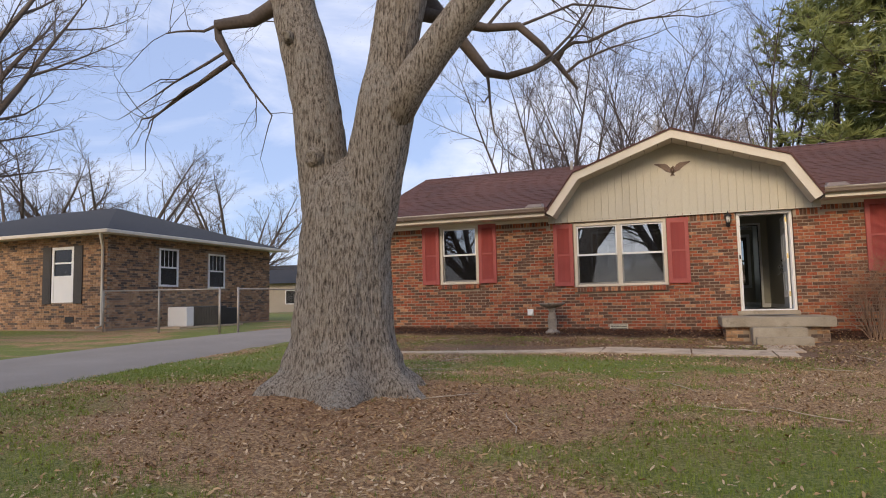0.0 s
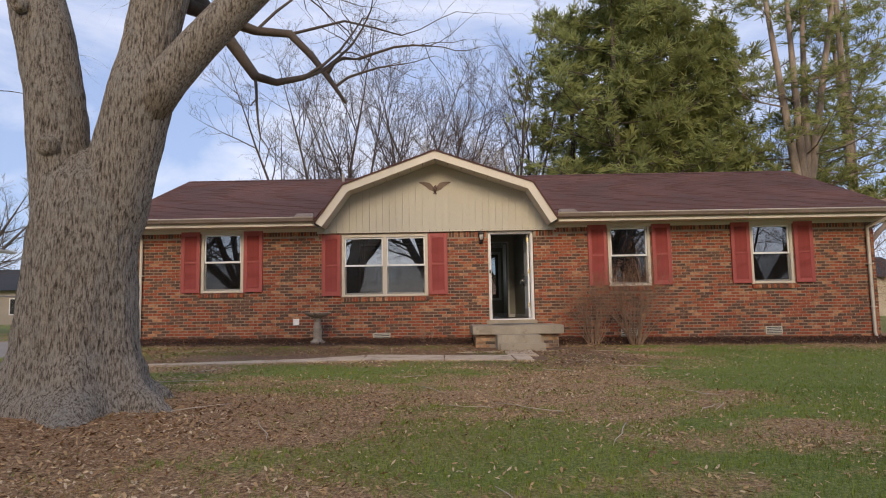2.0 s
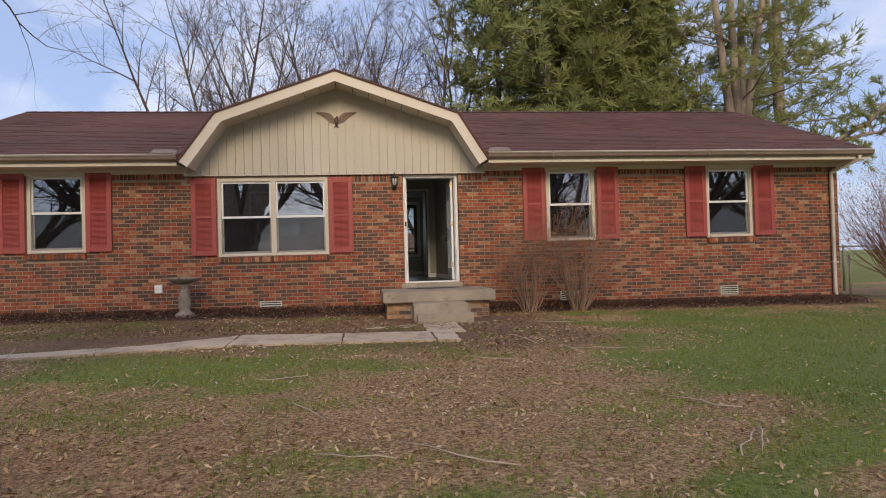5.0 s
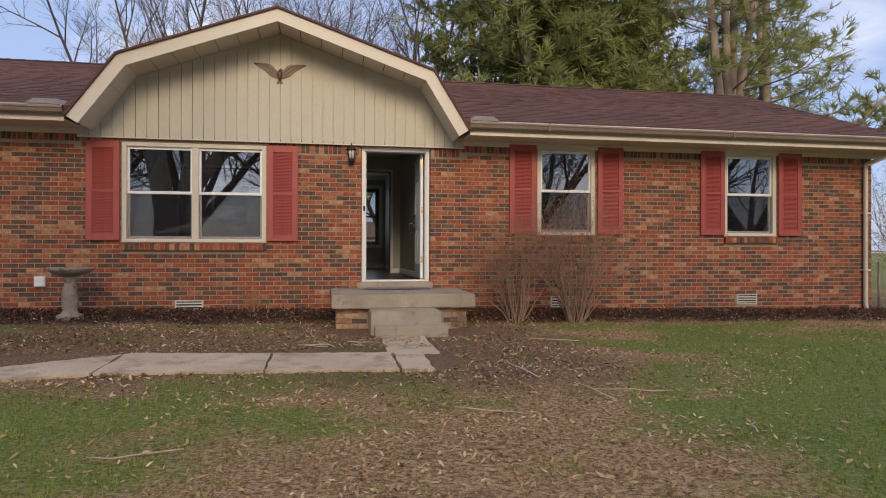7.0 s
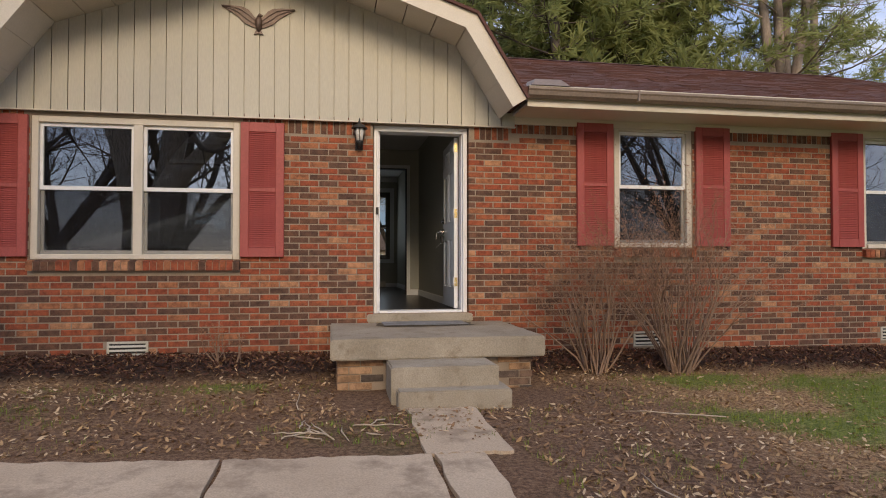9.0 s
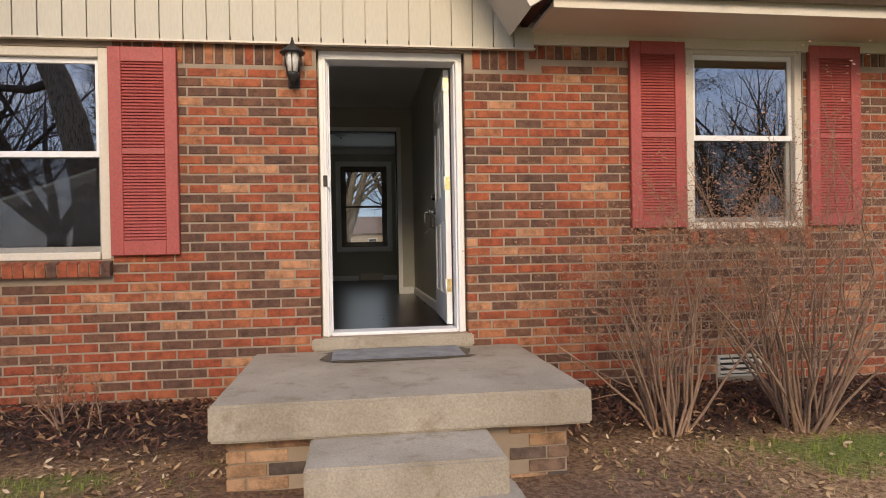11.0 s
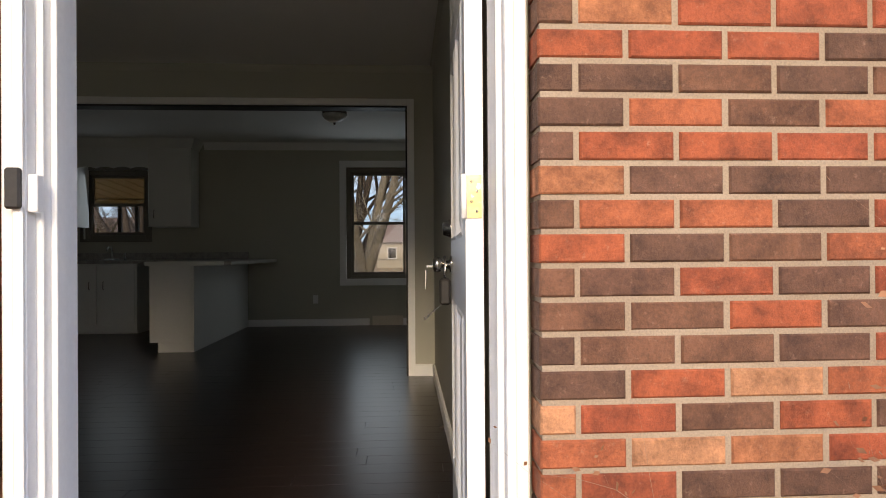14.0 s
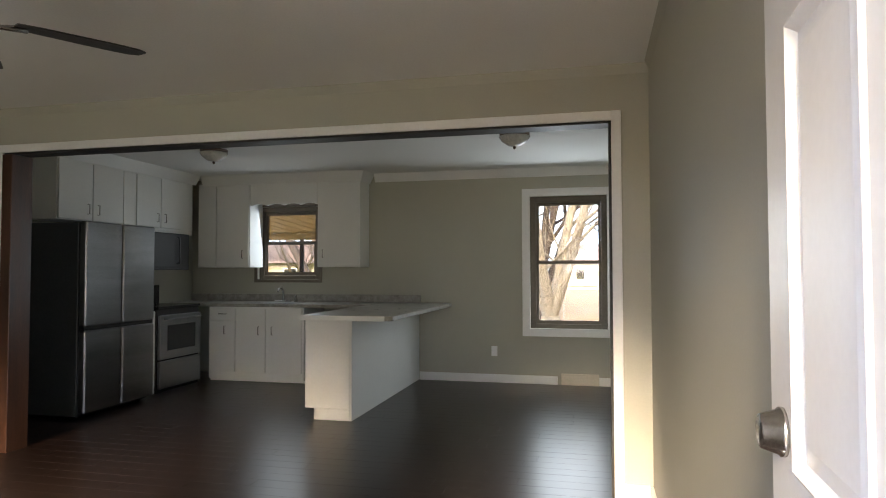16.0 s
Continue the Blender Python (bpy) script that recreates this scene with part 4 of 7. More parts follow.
lf.add([(0, 0, 0), (0, LW, 0), (0, LW, LH), (0, 0, LH), (LT, 0, 0), (LT, LW, 0), (LT, LW, LH), (LT, 0, LH)], [(4, 5, 6, 7), (0, 4, 7, 3), (1, 2, 6, 5), (0, 1, 5, 4), (3, 7, 6, 2)])
part("leaf", lf, M_DOORPAINT, door)
ky = LW - 0.07


def turned_x(profile, y, z, n=18):
    """A turned shape whose axis runs out of the door's face, along -x."""
    s = Shape()
    verts = [(-h, y + r * math.cos(2 * math.pi * i / n), z + r * math.sin(2 * math.pi * i / n)) for r, h in profile for i in range(n)]
    faces = [(k * n + i, k * n + (i + 1) % n, (k + 1) * n + (i + 1) % n, (k + 1) * n + i) for k in range(len(profile) - 1) for i in range(n)]
    faces += [tuple(range(n)), tuple((len(profile) - 1) * n + i for i in range(n))]
    return s.add(verts, faces, True)


part("knob", turned_x([(0.033, 0.0), (0.033, 0.007), (0.016, 0.010), (0.012, 0.03), (0.017, 0.036), (0.027, 0.044), (0.029, 0.055), (0.025, 0.066), (0.012, 0.071)], ky, 0.915), M_NICKEL, door, label="satin nickel knob")
part("deadbolt", turned_x([(0.034, 0.0), (0.034, 0.006), (0.031, 0.008), (0.024, 0.03), (0.022, 0.032)], ky, 1.045), M_NICKEL, door, label="satin nickel deadbolt")
box = Shape().box(-0.046, ky - 0.032, 0.72, -0.006, ky + 0.032, 0.815, 0.008)
part("lock_box", box, M_IRON, door, pose(0, 0, 0.05), label="black key lock box hung on the knob")
part("shackle", Shape().tube([(-0.026, ky - 0.02, 0.812), (-0.026, ky - 0.022, 0.845), (-0.026, ky - 0.01, 0.895), (-0.026, ky + 0.01, 0.895), (-0.026, ky + 0.022, 0.845), (-0.026, ky + 0.02, 0.812)], 0.005, 8), M_NICKEL, door, pose(0, 0, 0.05))
part("key", Shape().box(-0.092, ky - 0.003, 0.855, -0.071, ky + 0.001, 0.863).box(-0.098, ky + 0.004, 0.81, -0.094, ky + 0.022, 0.845).box(-0.098, ky + 0.010, 0.775, -0.095, ky + 0.017, 0.81), M_NICKEL, door, pose(0, 0, 0.05))
for z in (0.30, 1.09, 1.85):
    h = Shape().box(0.004, -0.0035, z - 0.05, LT - 0.004, -0.0005, z + 0.05)
    part("hinge_leaf", h, M_BRASS, door, label="worn brass hinge leaf")
    part("hinge_pin", Shape().tube([(-0.004, -0.008, z - 0.052), (-0.004, -0.008, z + 0.052)], 0.007, 10), M_WHITE, door)
    for dz, dy in ((0.035, 0.014), (0.012, 0.027), (-0.012, 0.014), (-0.035, 0.027)):
        part("screw", Shape().tube([(dy, -0.0032, z + dz), (dy, -0.0048, z + dz)], 0.0035, 8), M_NICKEL, door)
paper = Shape()
for k in range(6):
    paper.add([(-0.03 - 0.012 * k, ky - 0.03 - 0.005 * (k % 2), 0.735 - 0.012 * k), (-0.042 - 0.012 * k, ky - 0.03 + 0.004 * (k % 2), 0.720 - 0.008 * k), (-0.042 - 0.012 * k, ky + 0.05, 0.708 - 0.010 * k), (-0.03 - 0.012 * k, ky + 0.05 + 0.006 * (k % 2), 0.722 - 0.010 * k)], [(0, 1, 2, 3)])
part("tag", paper, M_WHITE, door, pose(0, 0, 0.05), label="crumpled paper tag")

# ---- living room and kitchen ----
trim = Shape()
yf = 3.89
trim.box(0.29, yf - 0.016, 0.606, 0.345, yf - 0.0005, 2.835, 0.002).box(-4.055, yf - 0.016, 2.78, 0.2895, yf - 0.0005, 2.835, 0.002).box(-4.055, yf - 0.016, 0.606, -4.0, yf - 0.0005, 2.7795, 0.002)
tagged(part("opening_casing", trim, M_WHITE), "white painted casing round the wide opening", "casing", kind="structure")
# thin black boxes over the opening's right face and underside
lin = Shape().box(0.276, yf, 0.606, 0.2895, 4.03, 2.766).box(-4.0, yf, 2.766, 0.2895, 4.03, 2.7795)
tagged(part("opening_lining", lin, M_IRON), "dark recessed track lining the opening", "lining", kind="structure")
post = Shape().box(-3.9995, yf - 0.02, 0.606, -3.91, 4.05, 2.766, 0.004)
tagged(part("wood_post", post, M_WOOD), "dark stained wooden post in the opening", "post", kind="structure")


def skirting(name, x0, y0, x1, y1, h=0.105):
    """A baseboard with a rounded top, along x or y."""
    s = Shape().box(x0, y0, 0.606, x1, y1, 0.606 + h - 0.012, 0.002)
    if x1 - x0 > y1 - y0:
        s.box(x0, y0 + 0.004, 0.606 + h - 0.012, x1, y1, 0.606 + h, 0.002)
    else:
        s.box(x0 + 0.004, y0, 0.606 + h - 0.012, x1, y1, 0.606 + h, 0.002)
    tagged(part(name, s, M_WHITE), "white painted baseboard", "baseboard", kind="structure")


skirting("baseboard_hall", 0.483, 0.26, 0.4995, 3.87)
skirting("baseboard_post", 0.345, 3.868, 0.482, 3.8895)
skirting("baseboard_back", -1.85, 7.513, -0.225, 7.5295)
skirting("baseboard_back_end", 0.215, 7.513, 0.482, 7.5295)
skirting("baseboard_dining", 0.483, 4.04, 0.4995, 7.51)
skirting("baseboard_west", -4.9495, 0.26, -4.933, 3.88)
skirting("baseboard_middle", -4.93, 3.868, -4.06, 3.8895)
crown = Shape()
for x0, x1 in ((-2.42, 0.4995),):
    crown.add([(x0, 7.5295, 3.0), (x1, 7.5295, 3.0), (x1, 7.47, 3.0995), (x0, 7.47, 3.0995), (x0, 7.5295, 3.0995), (x1, 7.5295, 3.0995)], [(0, 1, 2, 3), (0, 3, 4), (1, 5, 2), (3, 2, 5, 4), (0, 4, 5, 1)])
tagged(part("crown_back", crown, M_WHITE), "white crown moulding in the kitchen", "crown moulding", kind="structure")
crown2 = Shape()
crown2.add([(-4.9495, 3.8895, 3.045), (0.4995, 3.8895, 3.045), (0.4995, 3.865, 3.0995), (-4.9495, 3.865, 3.0995)], [(0, 1, 2, 3)])
crown2.add([(0.4995, 0.26, 3.045), (0.4995, 3.84, 3.045), (0.475, 3.84, 3.0995), (0.475, 0.26, 3.0995)], [(0, 1, 2, 3)])
tagged(part("crown_living", crown2, M_WALLPAINT), "small painted cove moulding in the living room", "crown moulding", kind="structure")
tagged(part("floor_register", Shape().box(-0.185, 7.505, 0.612, 0.235, 7.5295, 0.745, 0.004), M_TRIM), "beige metal baseboard register", "register")
tagged(part("wall_outlet", Shape().box(-0.985, 7.523, 0.92, -0.915, 7.5295, 1.035, 0.002).box(-0.965, 7.521, 0.985, -0.935, 7.523, 1.02).box(-0.965, 7.521, 0.935, -0.935, 7.523, 0.97), M_WHITE), "white wall outlet above the baseboard", "outlet")


def inner_casing(name, o, w=0.09):
    x0, x1, z0, z1 = o
    s = Shape()
    y0, y1 = 7.512, 7.5295
    s.box(x0 - w, y0, z0 - w, x0, y1, z1 + w, 0.002).box(x1, y0, z0 - w, x1 + w, y1, z1 + w, 0.002).box(x0, y0, z1, x1, y1, z1 + w, 0.002).box(x0, y0, z0 - w, x1, y1, z0, 0.002)
    tagged(part(name, s, M_WHITE if w > 0.05 else M_BRONZEFRAME), "painted casing round the inside of a window", "casing", kind="structure")


inner_casing("casing_dining_window", OPEN_BACK[1])
inner_casing("casing_sink_window", OPEN_BACK[0], 0.04)


def pull(parent, x, y, z, along="z", out=(0, -1)):
    """A small bar handle standing off its door."""
    ox, oy = out
    s = Shape()
    if along == "z":
        a, b = (x, y, z - 0.048), (x, y, z + 0.048)
    elif along == "x":
        a, b = (x - 0.048, y, z), (x + 0.048, y, z)
    pts = [a, (a[0] + ox * 0.022, a[1] + oy * 0.022, a[2]), (b[0] + ox * 0.022, b[1] + oy * 0.022, b[2]), b]
    s.tube(pts, 0.005, 6)
    part("handle", s, M_NICKEL, parent)


def cab_door(parent, x0, x1, z0, z1, y, hx=None, hz=None):
    d = part("door", Shape().box(x0, y - 0.019, z0, x1, y - 0.001, z1, 0.003), M_CAB, parent)
    if hx is not None:
        pull(d, hx, y - 0.019, hz)
    return d


def cab_door_x(parent, y0, y1, z0, z1, x, hy=None, hz=None):
    d = part("door", Shape().box(x + 0.001, y0, z0, x + 0.019, y1, z1, 0.003), M_CAB, parent)
    if hy is not None:
        pull(d, x + 0.019, hy, hz, out=(1, 0))
    return d


FZ = 0.62
sink_base = thing("sink_cabinet", pose(0, 0.32, 0), "white painted sink base cabinet with slab doors", "cabinet")
part("body", Shape().box(-4.28, 6.585, FZ + 0.03, -3.06, 7.158, 1.49).box(-4.28, 6.62, FZ, -3.06, 7.158, FZ + 0.03), M_CAB, sink_base)
cab_door(sink_base, -4.26, -3.93, FZ + 0.11, 1.33, 6.585, -4.06, 1.22)
part("drawer", Shape().box(-4.26, 6.566, 1.345, -3.93, 6.584, 1.475, 0.003), M_CAB, sink_base)
pull(sink_base, -4.09, 6.566, 1.41, "x")
cab_door(sink_base, -3.92, -3.54, FZ + 0.11, 1.475, 6.585, -3.62, 1.22)
cab_door(sink_base, -3.53, -3.08, FZ + 0.11, 1.475, 6.585, -3.45, 1.22)
pen = thing("peninsula", pose(0, 0, 0), "white kitchen peninsula with stone-look laminate top", "peninsula")
part("body", Shape().box(-2.29, 5.315, FZ + 0.10, -1.87, 7.525, 1.49, 0.003).box(-2.205, 5.317, FZ, -1.872, 7.525, FZ + 0.10), M_CAB, pen)
part("back_panel", Shape().box(-1.8695, 5.317, FZ, -1.855, 7.523, 1.489), M_CAB, pen)
part("countertop", Shape().box(-2.30, 5.235, 1.49, -1.46, 6.40, 1.53, 0.006), M_STONETOP, pen)
part("edge_trim", Shape().box(-2.30, 5.222, 1.488, -1.53, 5.234, 1.532, 0.002), M_CAB, pen)
part("countertop", Shape().box(-2.30, 6.4005, 1.49, -1.46, 7.528, 1.53, 0.006), M_STONETOP, pen)
ct = thing("countertop", pose(0, 0.37, 0), "stone-look laminate countertop with backsplash strip", "countertop")
part("top", Shape().box(-4.94, 6.55, 1.491, -2.301, 7.158, 1.53, 0.005), M_STONETOP, ct)
part("backsplash", Shape().box(-4.94, 7.135, 1.5305, -1.84, 7.1585, 1.625, 0.004), M_STONETOP, ct)
fau = thing("faucet", pose(-3.58, 7.41, 1.53), "small chrome kitchen faucet at the sink", "faucet")
part("base", Shape().box(-0.10, -0.03, 0, 0.10, 0.03, 0.018, 0.006), M_NICKEL, fau)
part("spout", Shape().tube([(0, 0, 0.018), (0, 0, 0.13), (0, -0.04, 0.17), (0, -0.12, 0.165), (0, -0.15, 0.13)], 0.012, 10), M_NICKEL, fau)
part("lever", Shape().tube([(0.0, 0, 0.13), (-0.03, 0.01, 0.19)], [0.012, 0.006], 8), M_NICKEL, fau)
part("sprayer", Shape().lathe([(0.02, 0), (0.018, 0.04), (0.012, 0.06), (0.015, 0.09)], 0.17, 0.0, 10), M_NICKEL, fau)
sink = thing("kitchen_sink", pose(-0.16, 0.37, 0), "dark stainless sink set in the countertop", "sink")
part("basin", Shape().box(-3.72, 6.63, 1.5305, -3.08, 6.98, 1.535, 0.002), M_STEEL, sink)

fridge = thing("refrigerator", pose(-0.09, 0.10, -0.01), "stainless four-door refrigerator with dark sides", "refrigerator")
part("body", Shape().box(-4.84, 4.74, FZ + 0.03, -4.14, 5.655, 2.36, 0.006), M_FRIDGESIDE, fridge)
for a, b in ((4.745, 5.19), (5.205, 5.65)):
    for z0, z1 in ((FZ + 0.06, 1.40), (1.44, 2.37)):
        part("door", Shape().box(-4.135, a, z0, -4.06, b, z1, 0.012), M_STEEL, fridge)
part("handle_channel", Shape().box(-4.13, 4.75, 1.402, -4.075, 5.645, 1.438), M_BLACK, fridge)
for y in (4.80, 5.58):
    part("foot", Shape().lathe([(0.02, FZ), (0.02, FZ + 0.03)], -4.18, y, 10), M_BLACK, fridge)
    part("foot", Shape().lathe([(0.02, FZ), (0.02, FZ + 0.03)], -4.78, y, 10), M_BLACK, fridge)
stove = thing("range_cooker", pose(0, 0.22, 0), "stainless electric range with black glass top", "stove")
part("body", Shape().box(-4.93, 5.80, FZ, -4.33, 6.545, 1.51, 0.004), M_BLACK, stove)
part("cooktop", Shape().box(-4.93, 5.80, 1.5105, -4.31, 6.545, 1.535, 0.004), M_BLACK, stove)
part("oven_door", Shape().box(-4.329, 5.815, 0.97, -4.29, 6.53, 1.44, 0.006), M_STEEL, stove)
part("oven_glass", Shape().box(-4.2895, 5.93, 1.06, -4.286, 6.42, 1.33), M_BLACK, stove)
part("drawer", Shape().box(-4.329, 5.815, FZ + 0.04, -4.29, 6.53, 0.95, 0.006), M_STEEL, stove)
part("handle", Shape().tube([(-4.29, 5.88, 1.40), (-4.25, 5.88, 1.40), (-4.25, 6.47, 1.40), (-4.29, 6.47, 1.40)], 0.011, 8), M_STEEL, stove)
part("control_panel", Shape().box(-4.93, 5.80, 1.536, -4.86, 6.545, 1.75, 0.006), M_BLACK, stove)
filler = thing("filler_cabinet", pose(0, 0.225, 0), "narrow white filler between fridge and stove", "cabinet")
part("body", Shape().box(-4.93, 5.62, FZ, -4.34, 5.79, 1.49, 0.003), M_CAB, filler)
micro = thing("microwave", pose(0, 0.22, 0), "black over-range microwave under the cabinets", "microwave")
part("body", Shape().box(-4.945, 5.86, 1.93, -4.52, 6.62, 2.35, 0.004), M_IRON, micro)
part("door", Shape().box(-4.519, 5.865, 1.96, -4.495, 6.40, 2.345, 0.004), M_IRON, micro)
part("handle", Shape().tube([(-4.495, 6.37, 2.0), (-4.465, 6.37, 2.0), (-4.465, 6.37, 2.3), (-4.495, 6.37, 2.3)], 0.008, 8), M_STEEL, micro)
up_l = thing("upper_cabinets_side", pose(0, 0.22, 0), "white wall cabinets above fridge and stove", "cabinet", "kitchen wall cabinets")
part("body", Shape().box(-4.945, 4.78, 2.40, -4.63, 5.82, 3.0, 0.003).box(-4.945, 5.821, 2.351, -4.63, 6.83, 3.0, 0.003), M_CAB, up_l)
for a, b, h in ((4.79, 5.20, 5.14), (5.21, 5.62, 5.27), (5.63, 5.81, None), (5.83, 6.22, 6.16), (6.23, 6.62, 6.29)):
    cab_door_x(up_l, a, b, 2.41, 2.97, -4.63, h, 2.52)
part("cornice", Shape().add([(-4.63, 4.76, 2.98), (-4.56, 4.70, 3.0995), (-4.56, 6.9, 3.0995), (-4.63, 6.9, 2.98), (-4.945, 4.76, 2.98), (-4.945, 4.70, 3.0995)], [(0, 1, 2, 3), (0, 4, 5, 1)]), M_CAB, up_l)
up_b = thing("upper_cabinet_corner", pose(-0.03, 0.37, 0), "white corner wall cabinet by the sink window", "cabinet", "kitchen wall cabinets")
part("body", Shape().box(-4.62, 6.84, 1.96, -3.90, 7.158, 3.0, 0.003), M_CAB, up_b)
cab_door(up_b, -4.60, -4.36, 1.97, 2.97, 6.84)
cab_door(up_b, -4.35, -3.91, 1.97, 2.97, 6.84, -3.99, 2.12)
up_r = thing("upper_cabinet_end", pose(-0.085, 0.37, 0), "white wall cabinet beside the sink window", "cabinet", "kitchen wall cabinets")
part("body", Shape().box(-2.95, 6.84, 1.96, -2.41, 7.158, 3.0, 0.003), M_CAB, up_r)
cab_door(up_r, -2.94, -2.42, 1.97, 2.97, 6.84, -2.87, 2.12)
val = thing("window_valance", pose(-0.03, 0.37, 0), "white scalloped wooden valance above the sink window", "valance")
out = [(-3.895, 3.0), (-3.895, 2.72)]
for k in range(33):
    x = -3.895 + k * (0.885 / 32)
    out.append((x, 2.715 + 0.022 * abs(math.sin(k / 32 * math.pi * 4))))
out += [(-3.01, 2.72), (-3.01, 3.0)]
part("board", Shape().prism(out, 6.845, 6.863), M_CAB, val)
corn = Shape().add([(-4.59, 7.21, 2.98), (-2.485, 7.21, 2.98), (-2.425, 7.14, 3.0995), (-4.59, 7.14, 3.0995), (-2.485, 7.528, 2.98), (-2.425, 7.528, 3.0995)], [(0, 1, 2, 3), (1, 4, 5, 2)])
tagged(part("cabinet_cornice", corn, M_CAB), "white crown on top of the kitchen cabinets", "cornice")

for k, (x, y) in enumerate(((-0.47, 5.58), (-3.42, 5.64))):
    c = thing("ceiling_light", pose(x, y, CEIL_Z), "flush frosted glass ceiling light with bronze base, unlit", "ceiling light", "kitchen ceiling lights")
    part("base", Shape().lathe([(0.12, -0.03), (0.13, -0.015), (0.13, -0.0005)], n=24), M_BRONZE, c)
    part("shade", Shape().lathe([(0.015, -0.115), (0.06, -0.105), (0.11, -0.07), (0.135, -0.031), (0.12, -0.0305)], n=24), M_LENS, c)
    part("finial", Shape().lathe([(0.006, -0.14), (0.014, -0.128), (0.01, -0.1155)], n=12), M_BRONZE, c)

fan = thing("ceiling_fan", pose(-2.04, 1.85, -0.02), "dark bronze five-blade ceiling fan at rest", "ceiling fan")
part("canopy", Shape().lathe([(0.02, 3.0), (0.06, 3.01), (0.075, 3.1195)], n=20), M_IRON, fan)
part("rod", Shape().tube([(0, 0, 3.005), (0, 0, 2.93)], 0.014, 8), M_IRON, fan)
part("motor", Shape().lathe([(0.05, 2.79), (0.11, 2.81), (0.13, 2.86), (0.12, 2.91), (0.05, 2.935)], n=24), M_IRON, fan)
bl = Shape()
prof = [(0.22, 0.055), (0.30, 0.075), (0.55, 0.088), (0.64, 0.08), (0.675, 0.045)]
vt = [(r, w, 0.008 + 0.16 * w) for r, w in prof] + [(r, -w, 0.008 - 0.16 * w) for r, w in prof[::-1]]
bl.add([(x, y, z) for x, y, z in vt] + [(x, y, z - 0.007) for x, y, z in vt], [tuple(range(10)), tuple(range(19, 9, -1))] + [(i, (i + 1) % 10, 10 + (i + 1) % 10, 10 + i) for i in range(10)])
bl_me = bl.mesh("blade", M_IRON)
arm_me = Shape().tube([(0.11, 0, -0.02), (0.18, 0, -0.012), (0.26, 0, 0.0)], [0.014, 0.01, 0.016], 8).mesh("blade_arm", M_NICKEL)
for k in range(5):
    part("blade", bl_me, None, fan, pose(0, 0, 2.85, 0, 0, 56.5 + 72 * k))
    part("blade_arm", arm_me, None, fan, pose(0, 0, 2.85, 0, 0, 56.5 + 72 * k))

# ---- trees ----
def sprig(s, p, d, length, r, depth, rng, kids=(2, 4), droop=0.0, wander=0.35, shrink=0.62, n=5, spread_a=(25, 60), lift=0.12, rmin=0.0):
    """A limb that bends, tapers and divides into finer limbs down to twigs."""
    steps = 4 if depth > 1 else 3
    pts, rad = [p.copy()], [r]
    q, dd = p.copy(), d.normalized()
    for k in range(steps):
        dd = (dd + Vector((rng.gauss(0, wander), rng.gauss(0, wander), rng.gauss(0, wander) + lift - droop)) * 0.35).normalized()
        q = q + dd * (length / steps)
        pts.append(q.copy())
        rad.append(r * (1 - 0.55 * (k + 1) / steps) if depth > 0 else r * (1 - 0.8 * (k + 1) / steps))
    s.tube(pts, [max(v, rmin) for v in rad], max(3, n), caps=False)
    if depth <= 0:
        return
    m = rng.randint(*kids)
    for k in range(m):
        t = rng.uniform(0.35, 1.0) if k else 1.0
        i = min(int(t * steps), steps - 1)
        base = pts[i].lerp(pts[i + 1], t * steps - i) if t < 1 else pts[-1]
        ax = dd.orthogonal().normalized()
        ax.rotate(Matrix.Rotation(rng.uniform(0, 2 * math.pi), 3, dd))
        ang = radians(rng.uniform(*spread_a)) * (0.5 if k == 0 else 1)
        nd = dd.copy()
        nd.rotate(Matrix.Rotation(ang, 3, ax))
        rr = rad[i + 1] * (0.85 if k == 0 else rng.uniform(0.5, 0.75))
        sprig(s, base, nd, length * rng.uniform(shrink * 0.8, shrink * 1.2), rr, depth - 1, rng, kids, droop, wander, shrink, n - 1, spread_a, lift, rmin)


def side_shoots(s, pts, rad, count, length, angle, depth, rng, low=0.25, rmin=0.007):
    """Ascending shoots along a limb, each with finer shoots of its own."""
    m = len(pts) - 1
    for k in range(count):
        t = low + (0.99 - low) * (k + rng.random()) / count
        i = min(int(t * m), m - 1)
        base = pts[i].lerp(pts[i + 1], t * m - i)
        d = (pts[i + 1] - pts[i]).normalized()
        ax = d.orthogonal().normalized()
        ax.rotate(Matrix.Rotation(rng.uniform(0, 2 * math.pi), 3, d))
        d.rotate(Matrix.Rotation(radians(rng.uniform(angle * 0.6, angle * 1.3)), 3, ax))
        ln = length * (1.15 - 0.7 * t) * rng.uniform(0.6, 1.25)
        steps = 4 if depth > 1 else 2
        q, p = [base], base.copy()
        for j in range(steps):
            d = (d + Vector((rng.gauss(0, 0.10), rng.gauss(0, 0.10), rng.gauss(0.09, 0.08)))).normalized()
            p = p + d * (ln / steps)
            q.append(p.copy())
        r0 = max(rmin, min(rad[i] * 0.55, ln * 0.016))
        rr = [max(rmin * 0.6, r0 * (1 - 0.85 * j / steps)) for j in range(steps + 1)]
        s.tube(q, rr, 5 if depth > 1 else 3, caps=False)
        if depth > 0:
            side_shoots(s, q, rr, 9 if depth > 1 else 6, ln * (0.50 if depth > 1 else 0.50), angle * 1.05, depth - 1, rng, 0.18, rmin)


